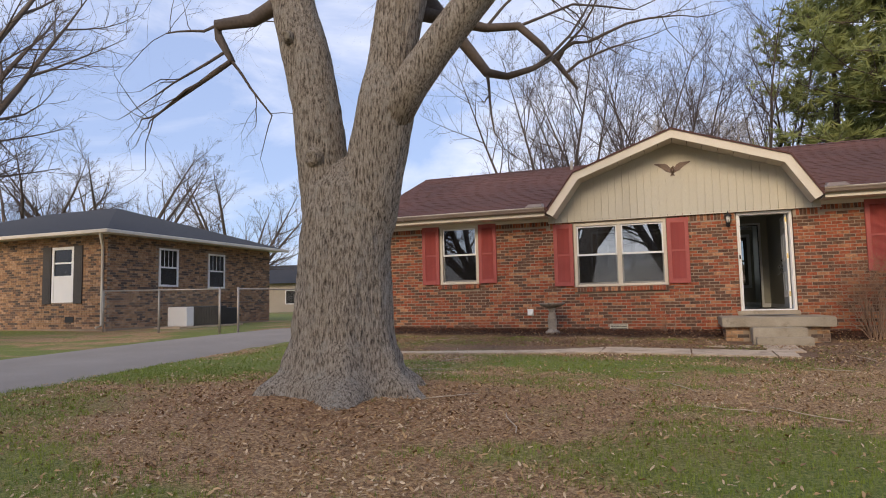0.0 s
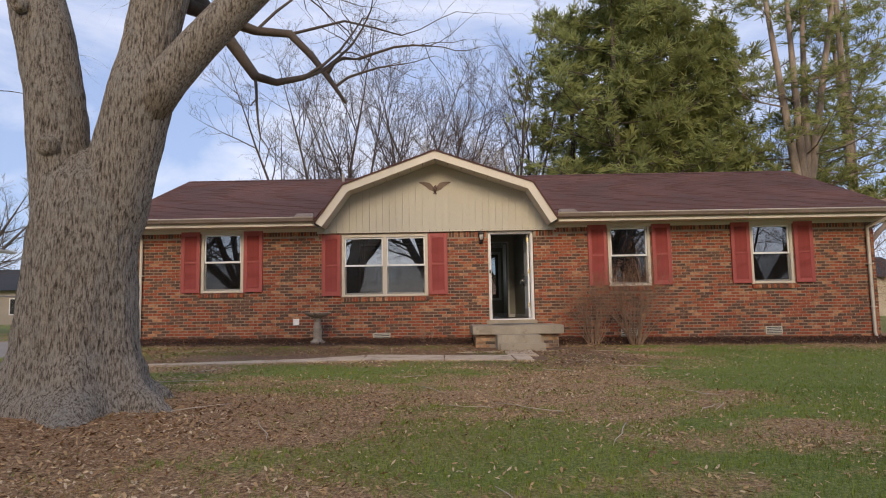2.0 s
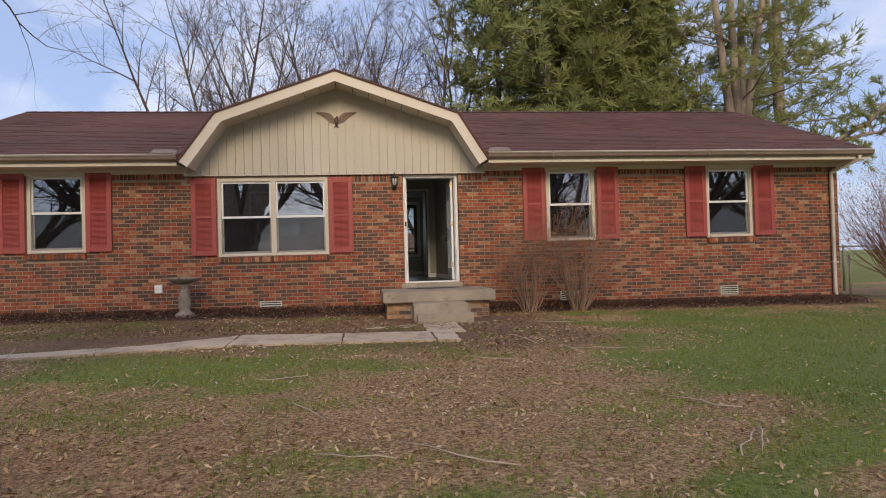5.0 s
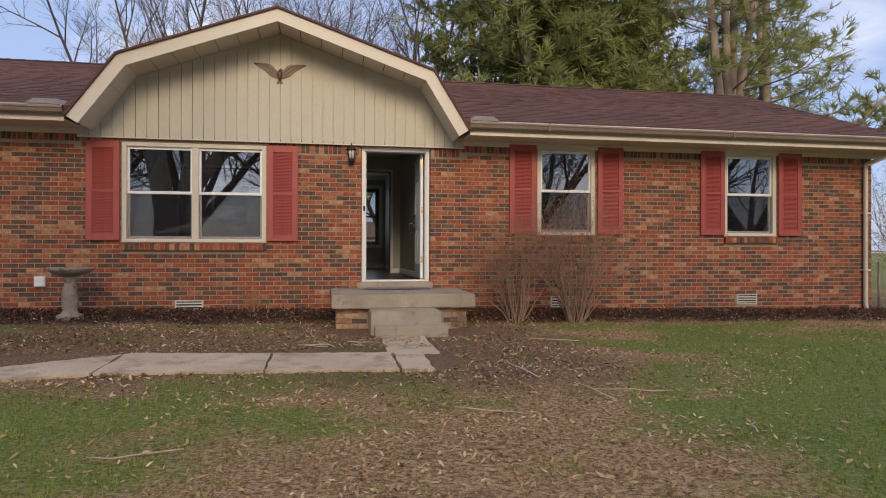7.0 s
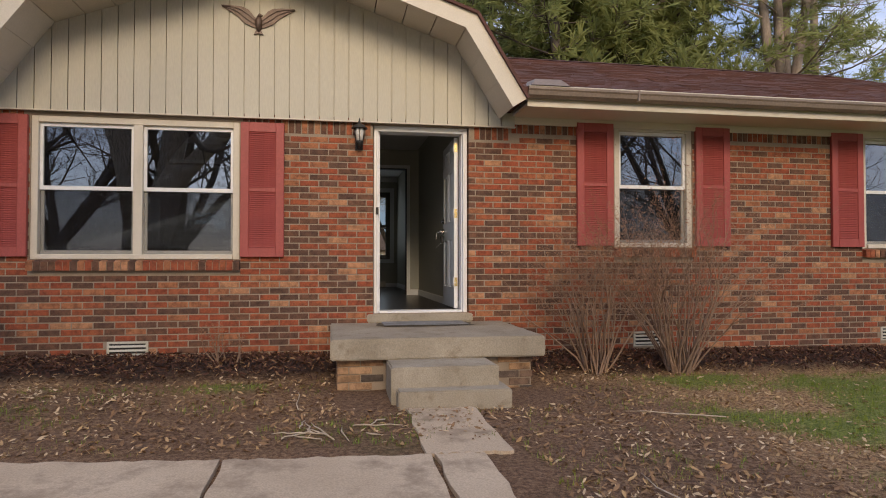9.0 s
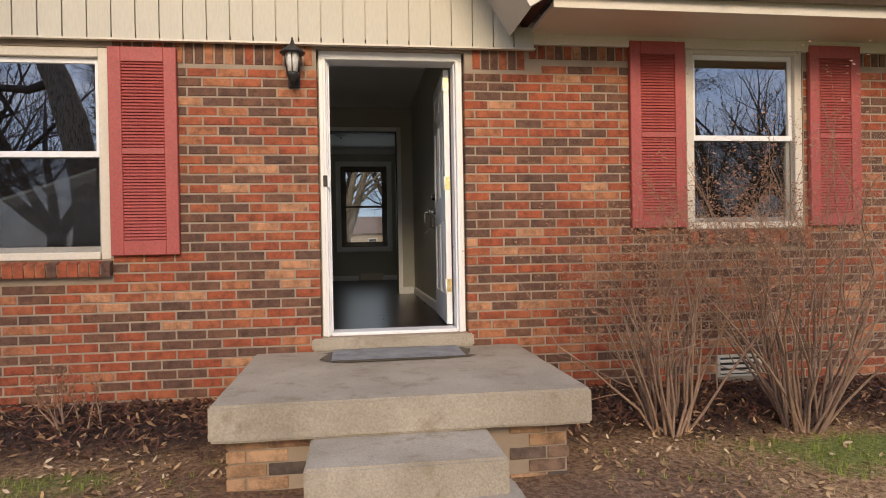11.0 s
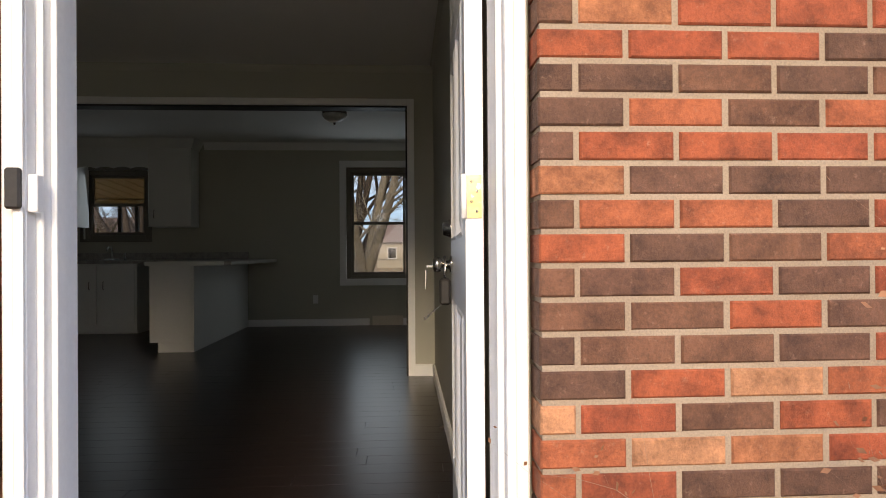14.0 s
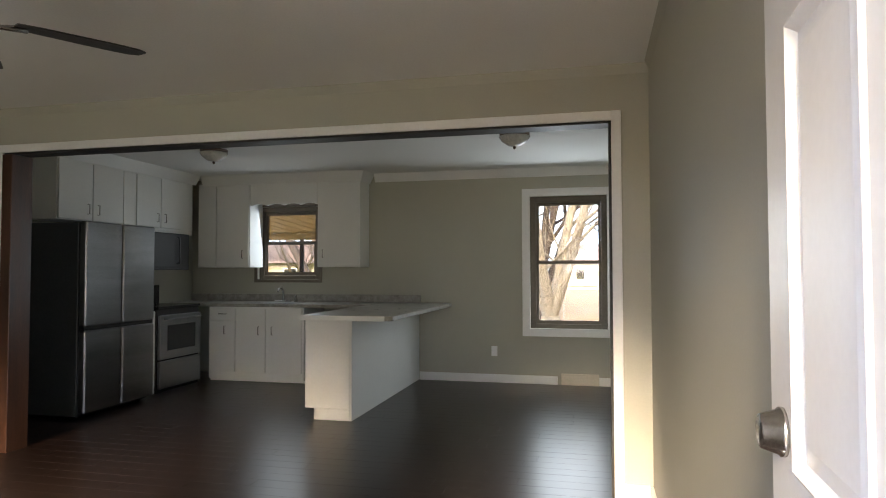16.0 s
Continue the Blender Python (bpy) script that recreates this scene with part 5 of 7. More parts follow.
def bare_tree(seed, height, trunk_r, stems=5, lean=0.35, first=0.12, boughs=13):
    """A winter tree: stems rising from a short trunk, with ascending boughs down to fine twigs."""
    rng = random.Random(seed)
    tr, tw = Shape(), Shape()
    top = height * first
    tr.tube([(0, 0, -0.3), (0, 0, 0.2), (0.03, 0.02, top)], [trunk_r * 1.35, trunk_r * 1.05, trunk_r * 0.9], 10)
    for k in range(stems):
        a = 2 * math.pi * k / stems + rng.uniform(-0.5, 0.5)
        out = lean * rng.uniform(0.45, 1.2)
        d = Vector((math.cos(a) * out, math.sin(a) * out, 1)).normalized()
        p, pts = Vector((0.03, 0.02, top * 0.9)), [Vector((0.03, 0.02, top * 0.9))]
        ln = height * rng.uniform(0.72, 0.95)
        for j in range(9):
            d = (d + Vector((rng.gauss(0, 0.05), rng.gauss(0, 0.05), 0.035))).normalized()
            p = p + d * (ln / 9)
            pts.append(p.copy())
        rad = [max(0.010, trunk_r * 0.6 * (1 - 0.97 * j / 9)) for j in range(10)]
        tw.tube(pts, rad, 7, caps=False)
        side_shoots(tw, pts, rad, boughs, height * 0.32, 42, 2, rng, 0.15)
    return tr, tw


def plant_tree(name, shapes, mats, at, label, category, group=""):
    t = thing(name, at, label, category, group)
    for nm, s, m in zip(("trunk", "limbs", "foliage"), shapes, mats):
        p = part(nm, s, m, t)
        if nm == "foliage":
            tagged(p, kind="stuff")
    return t


# the old maple in the front lawn
TX, TY = -5.3, -8.5
rngm = random.Random(21)


def bark_trunk(rings, n=72, lobes=0.0, seed=0.0, ridge=0.018):
    """A trunk of rings (z, x, y, rx, ry, flare), with bark ridges running up it."""
    s = Shape()
    fine = []
    for (a, b) in zip(rings, rings[1:]):
        k = max(2, int(math.dist(a[:3], b[:3]) / 0.06))
        fine += [tuple(a[i] + (b[i] - a[i]) * smooth01(j / k) if i > 2 else a[i] + (b[i] - a[i]) * j / k for i in range(6)) for j in range(k)]
    fine.append(rings[-1])
    verts = []
    for z, x, y, rx, ry, fl in fine:
        for i in range(n):
            w = 2 * math.pi * i / n
            c, q = math.cos(w), math.sin(w)
            root = fl * (0.5 + 0.5 * math.cos(w * 6 + 1.1 + 0.7 * math.sin(w * 2))) ** 1.6
            rg = noise.noise(Vector((c * 9 + seed, q * 9, z * 1.5))) * 0.7 + noise.noise(Vector((c * 21, q * 21 + seed, z * 4.2)))
            big = noise.noise(Vector((c * 2, q * 2, z * 0.9 + seed))) * 0.05
            k = 1 + root + big * min(1, rx / 0.4)
            verts.append((x + c * (rx * k + ridge * rg), y + q * (ry * k + ridge * rg), z))
    m = len(fine)
    s.add(verts, [(a * n + i, a * n + (i + 1) % n, (a + 1) * n + (i + 1) % n, (a + 1) * n + i) for a in range(m - 1) for i in range(n)], True)
    s.add([], [])
    return s


maple = thing("maple_tree", pose(0.10, 0, -0.04), "old bare maple with furrowed grey bark and forked trunk", "tree")
part("trunk", bark_trunk([(-0.15, -5.32, TY, 0.80, 0.78, 0.65), (0.05, -5.32, TY, 0.68, 0.66, 0.42), (0.30, -5.31, TY, 0.575, 0.56, 0.18), (0.65, -5.31, TY, 0.525, 0.52, 0.05), (1.28, -5.285, TY, 0.50, 0.50, 0.01),
                          (1.90, -5.245, TY, 0.515, 0.46, 0.0), (2.20, -5.21, TY, 0.52, 0.40, 0.0), (2.45, -5.20, TY, 0.36, 0.26, 0.0), (2.60, -5.20, TY, 0.08, 0.06, 0.0)], 110, ridge=0.026), M_BARK, maple)
part("stem", bark_trunk([(1.0, -5.36, TY, 0.2, 0.22, 0), (1.9, -5.44, TY, 0.31, 0.34, 0), (2.5, -5.545, TY, 0.275, 0.31, 0), (3.2, -5.635, TY, 0.275, 0.29, 0), (3.85, -5.77, TY, 0.28, 0.28, 0), (4.55, -5.98, TY + 0.05, 0.25, 0.25, 0), (6.2, -6.5, TY + 0.3, 0.21, 0.21, 0), (8.5, -6.9, TY + 0.6, 0.14, 0.14, 0)], 64, seed=3), M_BARK, maple)
part("stem", bark_trunk([(1.0, -5.22, TY, 0.20, 0.22, 0), (1.9, -5.03, TY, 0.345, 0.36, 0), (2.5, -4.89, TY, 0.325, 0.33, 0), (3.08, -4.765, TY, 0.325, 0.32, 0), (3.7, -4.70, TY + 0.05, 0.26, 0.27, 0), (4.3, -4.60, TY + 0.1, 0.275, 0.27, 0), (6.0, -4.35, TY + 0.3, 0.23, 0.23, 0), (8.8, -4.1, TY + 0.6, 0.15, 0.15, 0)], 64, seed=7), M_BARK, maple)
limb = Shape()
limb.tube([(-4.78, TY - 0.05, 2.85), (-4.45, TY - 0.05, 3.30), (-4.14, TY - 0.05, 3.66), (-3.74, TY - 0.03, 4.10), (-3.1, TY, 4.75), (-2.3, TY + 0.2, 5.6), (-1.4, TY + 0.4, 6.8)], [0.24, 0.205, 0.19, 0.185, 0.16, 0.13, 0.09], 16)
part("limb", limb, M_BARK, maple)
knots = Shape()
for (x, z, r) in ((-5.50, 2.56, 0.10), (-5.83, 3.98, 0.07)):
    knots.lathe([(r * 0.95, 0), (r * 1.1, 0.03), (r * 0.9, 0.09), (r * 0.55, 0.11), (r * 0.3, 0.085)], 0, 0, 14)
    k0_ = len(knots.v) - 14 * 5
    for i in range(k0_, len(knots.v)):
        a, b, c = knots.v[i]
        knots.v[i] = (x + a + 0.01 * noise.noise(Vector((a * 30, b * 30, z))), TY - 0.26 - c, z + b)
part("burr", knots, M_BARK, maple, label="broken-off branch stub")
br = Shape()
R = rngm
br.tube([(-6.0, TY + 0.05, 4.62), (-6.25, TY, 4.52), (-6.53, TY, 4.42), (-7.05, TY, 4.45), (-7.02, TY, 4.28), (-6.83, TY, 3.96), (-7.08, TY, 3.85), (-7.58, TY, 3.62)], [0.11, 0.095, 0.085, 0.07, 0.055, 0.045, 0.035, 0.02], 8)
br.tube([(-4.72, -7.9, 4.9), (-4.32, -7.6, 4.36), (-3.87, -7.5, 3.71), (-3.62, -7.5, 3.63), (-3.33, -7.4, 3.72), (-3.1, -7.3, 3.85)], [0.10, 0.085, 0.06, 0.045, 0.035, 0.02], 8)
br.tube([(-4.5, -8.0, 4.35), (-4.02, -7.0, 4.50), (-3.58, -7.0, 4.45), (-3.3, -7.0, 4.15), (-3.08, -7.0, 3.85), (-2.87, -7.0, 3.53)], [0.09, 0.06, 0.052, 0.045, 0.035, 0.018], 8)
br.tube([(-3.12, -7.0, 3.90), (-3.02, -7.0, 4.06), (-2.9, -7.0, 4.12), (-2.72, -7.0, 4.10)], [0.035, 0.03, 0.024, 0.012], 6)
seeds = [((-7.05, TY, 4.45), (-1, 0.1, 0.2), 1.3), ((-6.9, TY, 4.1), (-0.6, -0.2, -0.5), 1.0), ((-7.3, TY, 3.75), (-1, 0, -0.4), 0.9), ((-7.58, TY, 3.62), (-1, 0.2, -0.2), 1.0), ((-6.83, TY, 3.96), (0.5, -0.2, -0.6), 0.9),
         ((-3.33, -7.4, 3.72), (0.8, 0.2, 0.5), 1.2), ((-3.1, -7.3, 3.85), (0.8, 0.2, 0.6), 1.0), ((-3.58, -7.0, 4.45), (0.9, 0.3, 0.3), 1.6), ((-3.87, -7.5, 3.71), (0.1, -0.2, -0.8), 0.8), ((-3.0, -7.0, 3.75), (0.7, 0, 0.6), 0.8),
         ((-2.72, -7.0, 4.10), (0.8, 0.2, 0.5), 1.0), ((-4.02, -7.0, 4.50), (0.6, 0.5, 0.8), 1.8), ((-3.7, TY, 4.15), (0.7, -0.3, 0.6), 1.4), ((-3.1, TY, 4.75), (0.9, 0.3, 0.5), 2.4), ((-2.3, TY + 0.2, 5.6), (0.9, 0.3, 0.3), 2.6), ((-1.4, TY + 0.4, 6.8), (0.8, 0.2, 0.6), 2.4)]
for p, d, ln in seeds:
    sprig(br, Vector(p), Vector(d), ln, 0.022, 4, R, (2, 4), 0.10, 0.5, 0.62, 5, (25, 70), 0.1)
for p, d, ln, r in (((-6.5, TY + 0.3, 6.2), (-1, 0.2, 0.4), 2.8, 0.10), ((-6.9, TY + 0.6, 8.5), (-0.4, 0.2, 1), 2.6, 0.11), ((-4.35, TY + 0.3, 6.0), (0.3, 0.8, 0.7), 2.6, 0.11), ((-4.1, TY + 0.6, 8.8), (0.3, 0.1, 1), 2.6, 0.11),
                    ((-6.2, TY + 0.1, 5.4), (-0.8, -0.7, 0.5), 2.6, 0.09), ((-4.5, TY + 0.1, 5.2), (0.2, 1, 0.4), 2.6, 0.09), ((-4.6, TY + 0.1, 4.6), (-0.1, 1.0, 0.5), 2.2, 0.07), ((-6.0, TY + 0.2, 4.9), (-0.7, 0.8, 0.5), 2.4, 0.07)):
    sprig(br, Vector(p), Vector(d), ln, r, 5, R, (2, 4), 0.05, 0.4, 0.66, 6, (22, 60), 0.08)
part("branches", br, M_TWIG, maple)

# bare trees behind the house
va = bare_tree(3, 16.0, 0.21, 6, 0.50, 0.05, 15)
vb = bare_tree(8, 16.5, 0.21, 5, 0.45, 0.06, 15)
ta = plant_tree("bare_tree", va, (M_PALETWIG, M_PALETWIG), pose(-7.4, 17.5, 0.1, 0, 0, 0), "leafless grey-brown tree with fine twigs", "tree", "bare trees behind the house")
tb = plant_tree("bare_tree", vb, (M_TWIG, M_TWIG), pose(-4.2, 20.0, 0.1, 0, 0, 0), "leafless dark tree with fine twigs", "tree", "bare trees behind the house")
for src, x, y, rz, sc in ((ta, -1.6, 21, 200, 1.1), (tb, 2.0, 20, 110, 0.95), (ta, 4.6, 23, 310, 1.0),
                          (tb, 19, 22, 60, 0.8), (ta, 23, 26, 20, 0.9), (ta, 17.5, 31, 100, 1.0)):
    c = copy_thing(src, pose(x, y, 0.0, 0, 0, rz))
    c.scale = (sc, sc, sc)
vc = bare_tree(15, 10.5, 0.34, 7, 0.95, 0.16, 11)
tc_ = plant_tree("yard_tree", vc, (M_BARK, M_TWIG), pose(-31.5, 12.5, 0.3), "leafless spreading tree behind the brick neighbour house", "tree", "bare trees by the neighbour house")
for x, y, rz, sc in ((-36, 9.5, 120, 1.0), (-27.0, 17.5, 220, 0.88), (-24, 30, 50, 0.7), (-20.5, 34, 10, 0.62), (-17.5, 36, 90, 0.6), (-14.2, 38, 160, 0.66), (-17.2, -7.6, 20, 0.95)):
    c = copy_thing(tc_, pose(x, y, 0.2, 0, 0, rz))
    c.scale = (sc, sc, sc)
# trees across the street and the back yard tree
for x, y, rz, sc in ((-9, -29, 40, 1.5), (-2.0, -27, 170, 1.5), (8.5, -26, 260, 1.5), (-17, -34, 300, 1.6), (20, -28, 200, 1.4), (4, -36, 20, 1.6), (-25, -36, 140, 1.5), (14, -36, 90, 1.6), (30, -33, 10, 1.4)):
    c = copy_thing(tc_, pose(x, y, -0.3, 0, 0, rz))
    c.scale = (sc, sc, sc)
yard = bare_tree(31, 9.0, 0.24, 4, 0.45, 0.10)
plant_tree("yard_maple", yard, (M_BARK, M_BARK), pose(-0.75, 14.5, 0.0, 0, 0, 70), "bare forked tree in the back yard", "tree")


# pines
def pine(seed, height, r, z0, reach, n_br, clumps, trunks=((0, 0, 0),), wide=0.017, extra=()):
    rng = random.Random(seed)
    tr, lm, fo = Shape(), Shape(), Shape()
    for (ox, oy, bend) in trunks:
        pts, k = [], 8
        for i in range(k + 1):
            t = i / k
            fork = max(0.0, t - 0.25) * 4.0
            pts.append((ox * fork + bend * math.sin(t * 3), oy * fork, -0.2 + height * t))
        tr.tube(pts, [r * (1.15 - 0.95 * i / k) for i in range(k + 1)], 10)
        for b in range(n_br):
            t = z0 / height + (1 - z0 / height) * ((b + rng.random()) / n_br)
            i = min(int(t * k), k - 1)
            base = Vector(pts[i]).lerp(Vector(pts[i + 1]), t * k - i)
            a = b * 2.4 + rng.uniform(-0.5, 0.5)
            ln = reach * (1.06 - t) ** 0.42 * rng.uniform(0.6, 1.15)
            d = Vector((math.cos(a), math.sin(a), rng.uniform(-0.05, 0.35)))
            q = [base]
            for j in range(4):
                d = (d + Vector((rng.gauss(0, 0.12), rng.gauss(0, 0.12), 0.10 * j - 0.06))).normalized()
                q.append(q[-1] + d * ln / 4)
            rb_ = r * 0.26 * (1.15 - t)
            lm.tube(q, [rb_, rb_ * 0.8, rb_ * 0.6, rb_ * 0.4, rb_ * 0.2], 5, False)
            for c in range(clumps):
                u = rng.uniform(0.28, 1.0)
                j = min(int(u * 4), 3)
                at = q[j].lerp(q[j + 1], u * 4 - j)
                side = Vector((rng.gauss(0, 1), rng.gauss(0, 1), rng.gauss(0.25, 0.6))) * (0.16 + 0.20 * ln * (1.1 - 0.55 * u) * 0.5)
                tip = at + side
                lm.tube([at, tip], [0.012, 0.006], 3, False)
                for m in range(13):
                    v = (side.normalized() * 0.5 + Vector((rng.gauss(0, 1), rng.gauss(0, 1), rng.gauss(0.2, 0.8)))).normalized()
                    o = v.orthogonal().normalized() * wide
                    e = tip + v * rng.uniform(0.20, 0.40)
                    bs = tip + v * 0.02 - side * rng.uniform(0, 0.45)
                    fo.add([bs - o, bs + o, e + o * 0.5, e - o * 0.5], [(0, 1, 2, 3)])
    for q in extra:
        q = [Vector(p) for p in q]
        m_ = len(q) - 1
        lm.tube(q, [r * (0.62 if q[0].x < 1 else 0.3) * (1.1 - 0.9 * j / m_) for j in range(m_ + 1)], 8)
        for c in range(46):
            u = rng.uniform(0.3, 1.0)
            j = min(int(u * m_), m_ - 1)
            at = q[j].lerp(q[j + 1], u * m_ - j)
            side = Vector((rng.gauss(0, 0.45), rng.gauss(0, 0.45), rng.gauss(0.25, 0.4)))
            tip = at + side
            lm.tube([at, at + side * 0.5 + Vector((0.03, 0.02, -0.03)), tip], [0.022, 0.014, 0.006], 3, False)
            for m in range(26):
                v = (side.normalized() * 0.5 + Vector((rng.gauss(0, 1), rng.gauss(0, 1), rng.gauss(0.2, 0.8)))).normalized()
                o = v.orthogonal().normalized() * wide
                e = tip + v * rng.uniform(0.16, 0.30)
                bs = tip + v * 0.02 - side * rng.uniform(0, 0.35)
                fo.add([bs - o, bs + o, e + o * 0.5, e - o * 0.5], [(0, 1, 2, 3)])
    return tr, lm, fo


pm = (M_PINEBARK, M_PINEBARK, M_NEEDLE)
pa = plant_tree("pine_tree", pine(2, 17, 0.20, 3.6, 4.6, 54, 30, ((0, 0, 0),), 0.034), (M_TWIG, M_TWIG, M_NEEDLE), pose(6.0, 12.2, 0.0), "tall dense green pine behind the house", "pine", "pines behind the house")
for x, y, rz, sc in ((7.4, 14.6, 130, 1.0), (8.8, 13.0, 250, 0.9), (5.2, 17.5, 75, 0.95), (11.4, 16.5, 20, 0.9), (10.6, 12.8, 310, 0.78)):
    c = copy_thing(pa, pose(x, y, 0.0, 0, 0, rz))
    c.scale = (sc, sc, sc)
LOW = [((0.1, -0.2, 3.3), (0.8, -0.4, 3.95), (2.0, -0.7, 4.75), (3.3, -1.0, 5.2), (4.7, -1.3, 6.0), (5.8, -1.5, 7.1), (6.6, -1.6, 8.2)), ((3.3, -1.0, 5.2), (4.4, -1.5, 5.5), (5.6, -1.9, 5.6), (6.8, -2.2, 6.0))]
pb = plant_tree("pine_tree", pine(9, 18, 0.23, 5.4, 4.8, 13, 20, ((-0.1, 0, 0.05), (0.95, 0.2, 0.0), (-0.55, -0.1, -0.05), (0.35, 0.3, 0.1)), 0.026, LOW), pm, pose(13.8, 12.0, 0.0), "tall open pine with several pale trunks", "pine", "pines behind the house")
c = copy_thing(pa, pose(13.0, 27.0, 0, 0, 0, 140))
c = copy_thing(pb, pose(18.5, 16.0, 0, 0, 0, 40))


# ---- shrubs ----
def shrub(seed, height, width, canes, leaves, depth=3, leaf=0.02):
    rng = random.Random(seed)
    st_, lv = Shape(), Shape()
    for k in range(canes):
        a = rng.uniform(0, 2 * math.pi)
        d = Vector((math.cos(a) * width / height * rng.uniform(0.1, 0.9), math.sin(a) * width / height * rng.uniform(0.1, 0.8), 1)).normalized()
        sprig(st_, Vector((math.cos(a) * 0.10, math.sin(a) * 0.10, -0.05)), d, height * rng.uniform(0.45, 0.6), 0.011, depth, rng, (2, 4), 0.0, 0.4, 0.58, 4, (16, 55), 0.08)
    pts = [v for v in st_.v if v[2] > height * 0.35]
    for k in range(leaves):
        p = Vector(rng.choice(pts)) + Vector((rng.gauss(0, 0.015), rng.gauss(0, 0.015), rng.gauss(0, 0.015)))
        u = Vector((rng.gauss(0, 1), rng.gauss(0, 1), rng.gauss(0, 1))).normalized()
        w = u.orthogonal().normalized()
        l_ = leaf * rng.uniform(0.6, 1.4)
        lv.add([p, p + u * l_ * 0.5 + w * l_ * 0.28, p + u * l_, p + u * l_ * 0.5 - w * l_ * 0.28], [(0, 1, 2, 3)])
    return st_, lv


def plant_shrub(seed, x, y, h, w, canes, leaves, label, leaf=0.022, depth=3, group="shrubs by the front wall", mat=None):
    t = thing("shrub", pose(x, y, ground_z(x, y) + 0.03), label, "shrub", group)
    a, b = shrub(seed, h, w, canes, leaves, depth, leaf)
    tagged(part("canes", a, mat or M_SHRUB, t), kind="stuff")
    tagged(part("leaves", b, M_SHRUBLEAF, t), kind="stuff")


plant_shrub(1, 1.66, -0.84, 1.6, 0.85, 26, 5200, "brown bare shrub with a few dry leaves by the steps", 0.018)
plant_shrub(2, 2.55, -0.90, 2.0, 1.25, 44, 9500, "brown bare shrub with a few dry leaves under the window", 0.018)
plant_shrub(5, -1.95, -0.50, 0.42, 0.22, 8, 260, "small dry shrub against the brick wall", 0.02, 2)
plant_shrub(6, 9.9, -0.2, 2.9, 1.7, 140, 12000, "large reddish bare shrub beside the house corner", 0.03, 3, "shrubs past the house corner", M_REDSHRUB)
plant_shrub(7, 11.6, 0.3, 2.8, 1.8, 120, 10000, "large reddish bare shrub beside the fence", 0.03, 3, "shrubs past the house corner", M_REDSHRUB)
plant_shrub(8, -9.7, 1.2, 2.0, 0.8, 24, 600, "bare brown shrub behind the downspout corner", 0.03, 3, "shrubs past the house corner", M_REDSHRUB)

# ---- walkway, bird bath, lamp, eagle and small things at the front ----
walkway = thing("front_walk", pose(0, 0, 0), "cracked concrete front walk edged with soil", "path", kind="structure")
rw = random.Random(2)


def walk_edges(x):
    """The near and the far edge of the slanting walk at x."""
    rows_ = ((-8.2, -5.1, -4.93), (-6.0, -4.68, -4.42), (-4.0, -4.30, -3.83), (-2.9, -4.02, -3.12), (-1.6, -4.04, -3.22), (0.3, -4.10, -3.27))
    for (xa, la, ha), (xb, lb, hb) in zip(rows_, rows_[1:]):
        if x <= xb:
            u = (x - xa) / (xb - xa)
            return la + (lb - la) * u, ha + (hb - ha) * u
    return rows_[-1][1:]


def slab(x0, x1, seed, y0=None, y1=None, proud=0.030):
    """A poured slab with ragged, soil-eaten edges."""
    rng = random.Random(seed)
    n = 18
    xs = [x0 + (x1 - x0) * k / n for k in range(n + 1)]
    low = [(x, (walk_edges(x)[0] if y0 is None else y0) + rng.uniform(-0.02, 0.02)) for x in xs]
    high = [(x, (walk_edges(x)[1] if y1 is None else y1) + rng.uniform(-0.02, 0.02)) for x in xs]
    right = [(x1 + rng.uniform(-0.02, 0.01), low[-1][1] + (high[-1][1] - low[-1][1]) * k / 5) for k in range(1, 5)]
    left = [(x0 + rng.uniform(-0.01, 0.02), high[0][1] + (low[0][1] - high[0][1]) * k / 5) for k in range(1, 5)]
    edge = low + right + high[::-1] + left
    m = len(edge)
    zt = [ground_z(x, y) + proud for x, y in edge]
    s = Shape()
    s.add([(x, y, z) for (x, y), z in zip(edge, zt)] + [(x, y, z - 0.12) for (x, y), z in zip(edge, zt)], [tuple(range(m))] + [(i, m + i, m + (i + 1) % m, (i + 1) % m) for i in range(m)])
    return s


for k, (a, b) in enumerate(((-8.2, -6.0), (-5.98, -4.4), (-4.38, -3.0), (-2.98, -1.60), (-1.58, -0.40), (-0.38, -0.08))):
    part("slab", slab(a, b, k + 3), M_WALK, walkway)
part("slab", slab(-0.42, 0.12, 9, -3.2, -2.13, 0.016), M_WALK, walkway)

bath = thing("bird_bath", pose(-4.38, -0.66, ground_z(-4.38, -0.66) + 0.02), "weathered cast-stone bird bath on a turned pedestal", "bird bath")
part("pedestal", Shape().lathe([(0.16, -0.03), (0.165, 0.03), (0.15, 0.05), (0.105, 0.07), (0.085, 0.11), (0.10, 0.20), (0.105, 0.28), (0.085, 0.40), (0.065, 0.48), (0.085, 0.52), (0.095, 0.545), (0.08, 0.56)], n=28), M_BATH, bath)
bw = Shape()
prof = [(0.07, 0.555), (0.12, 0.565), (0.22, 0.60), (0.275, 0.645), (0.285, 0.665), (0.27, 0.672), (0.22, 0.640), (0.10, 0.612), (0.02, 0.606)]
n = 36
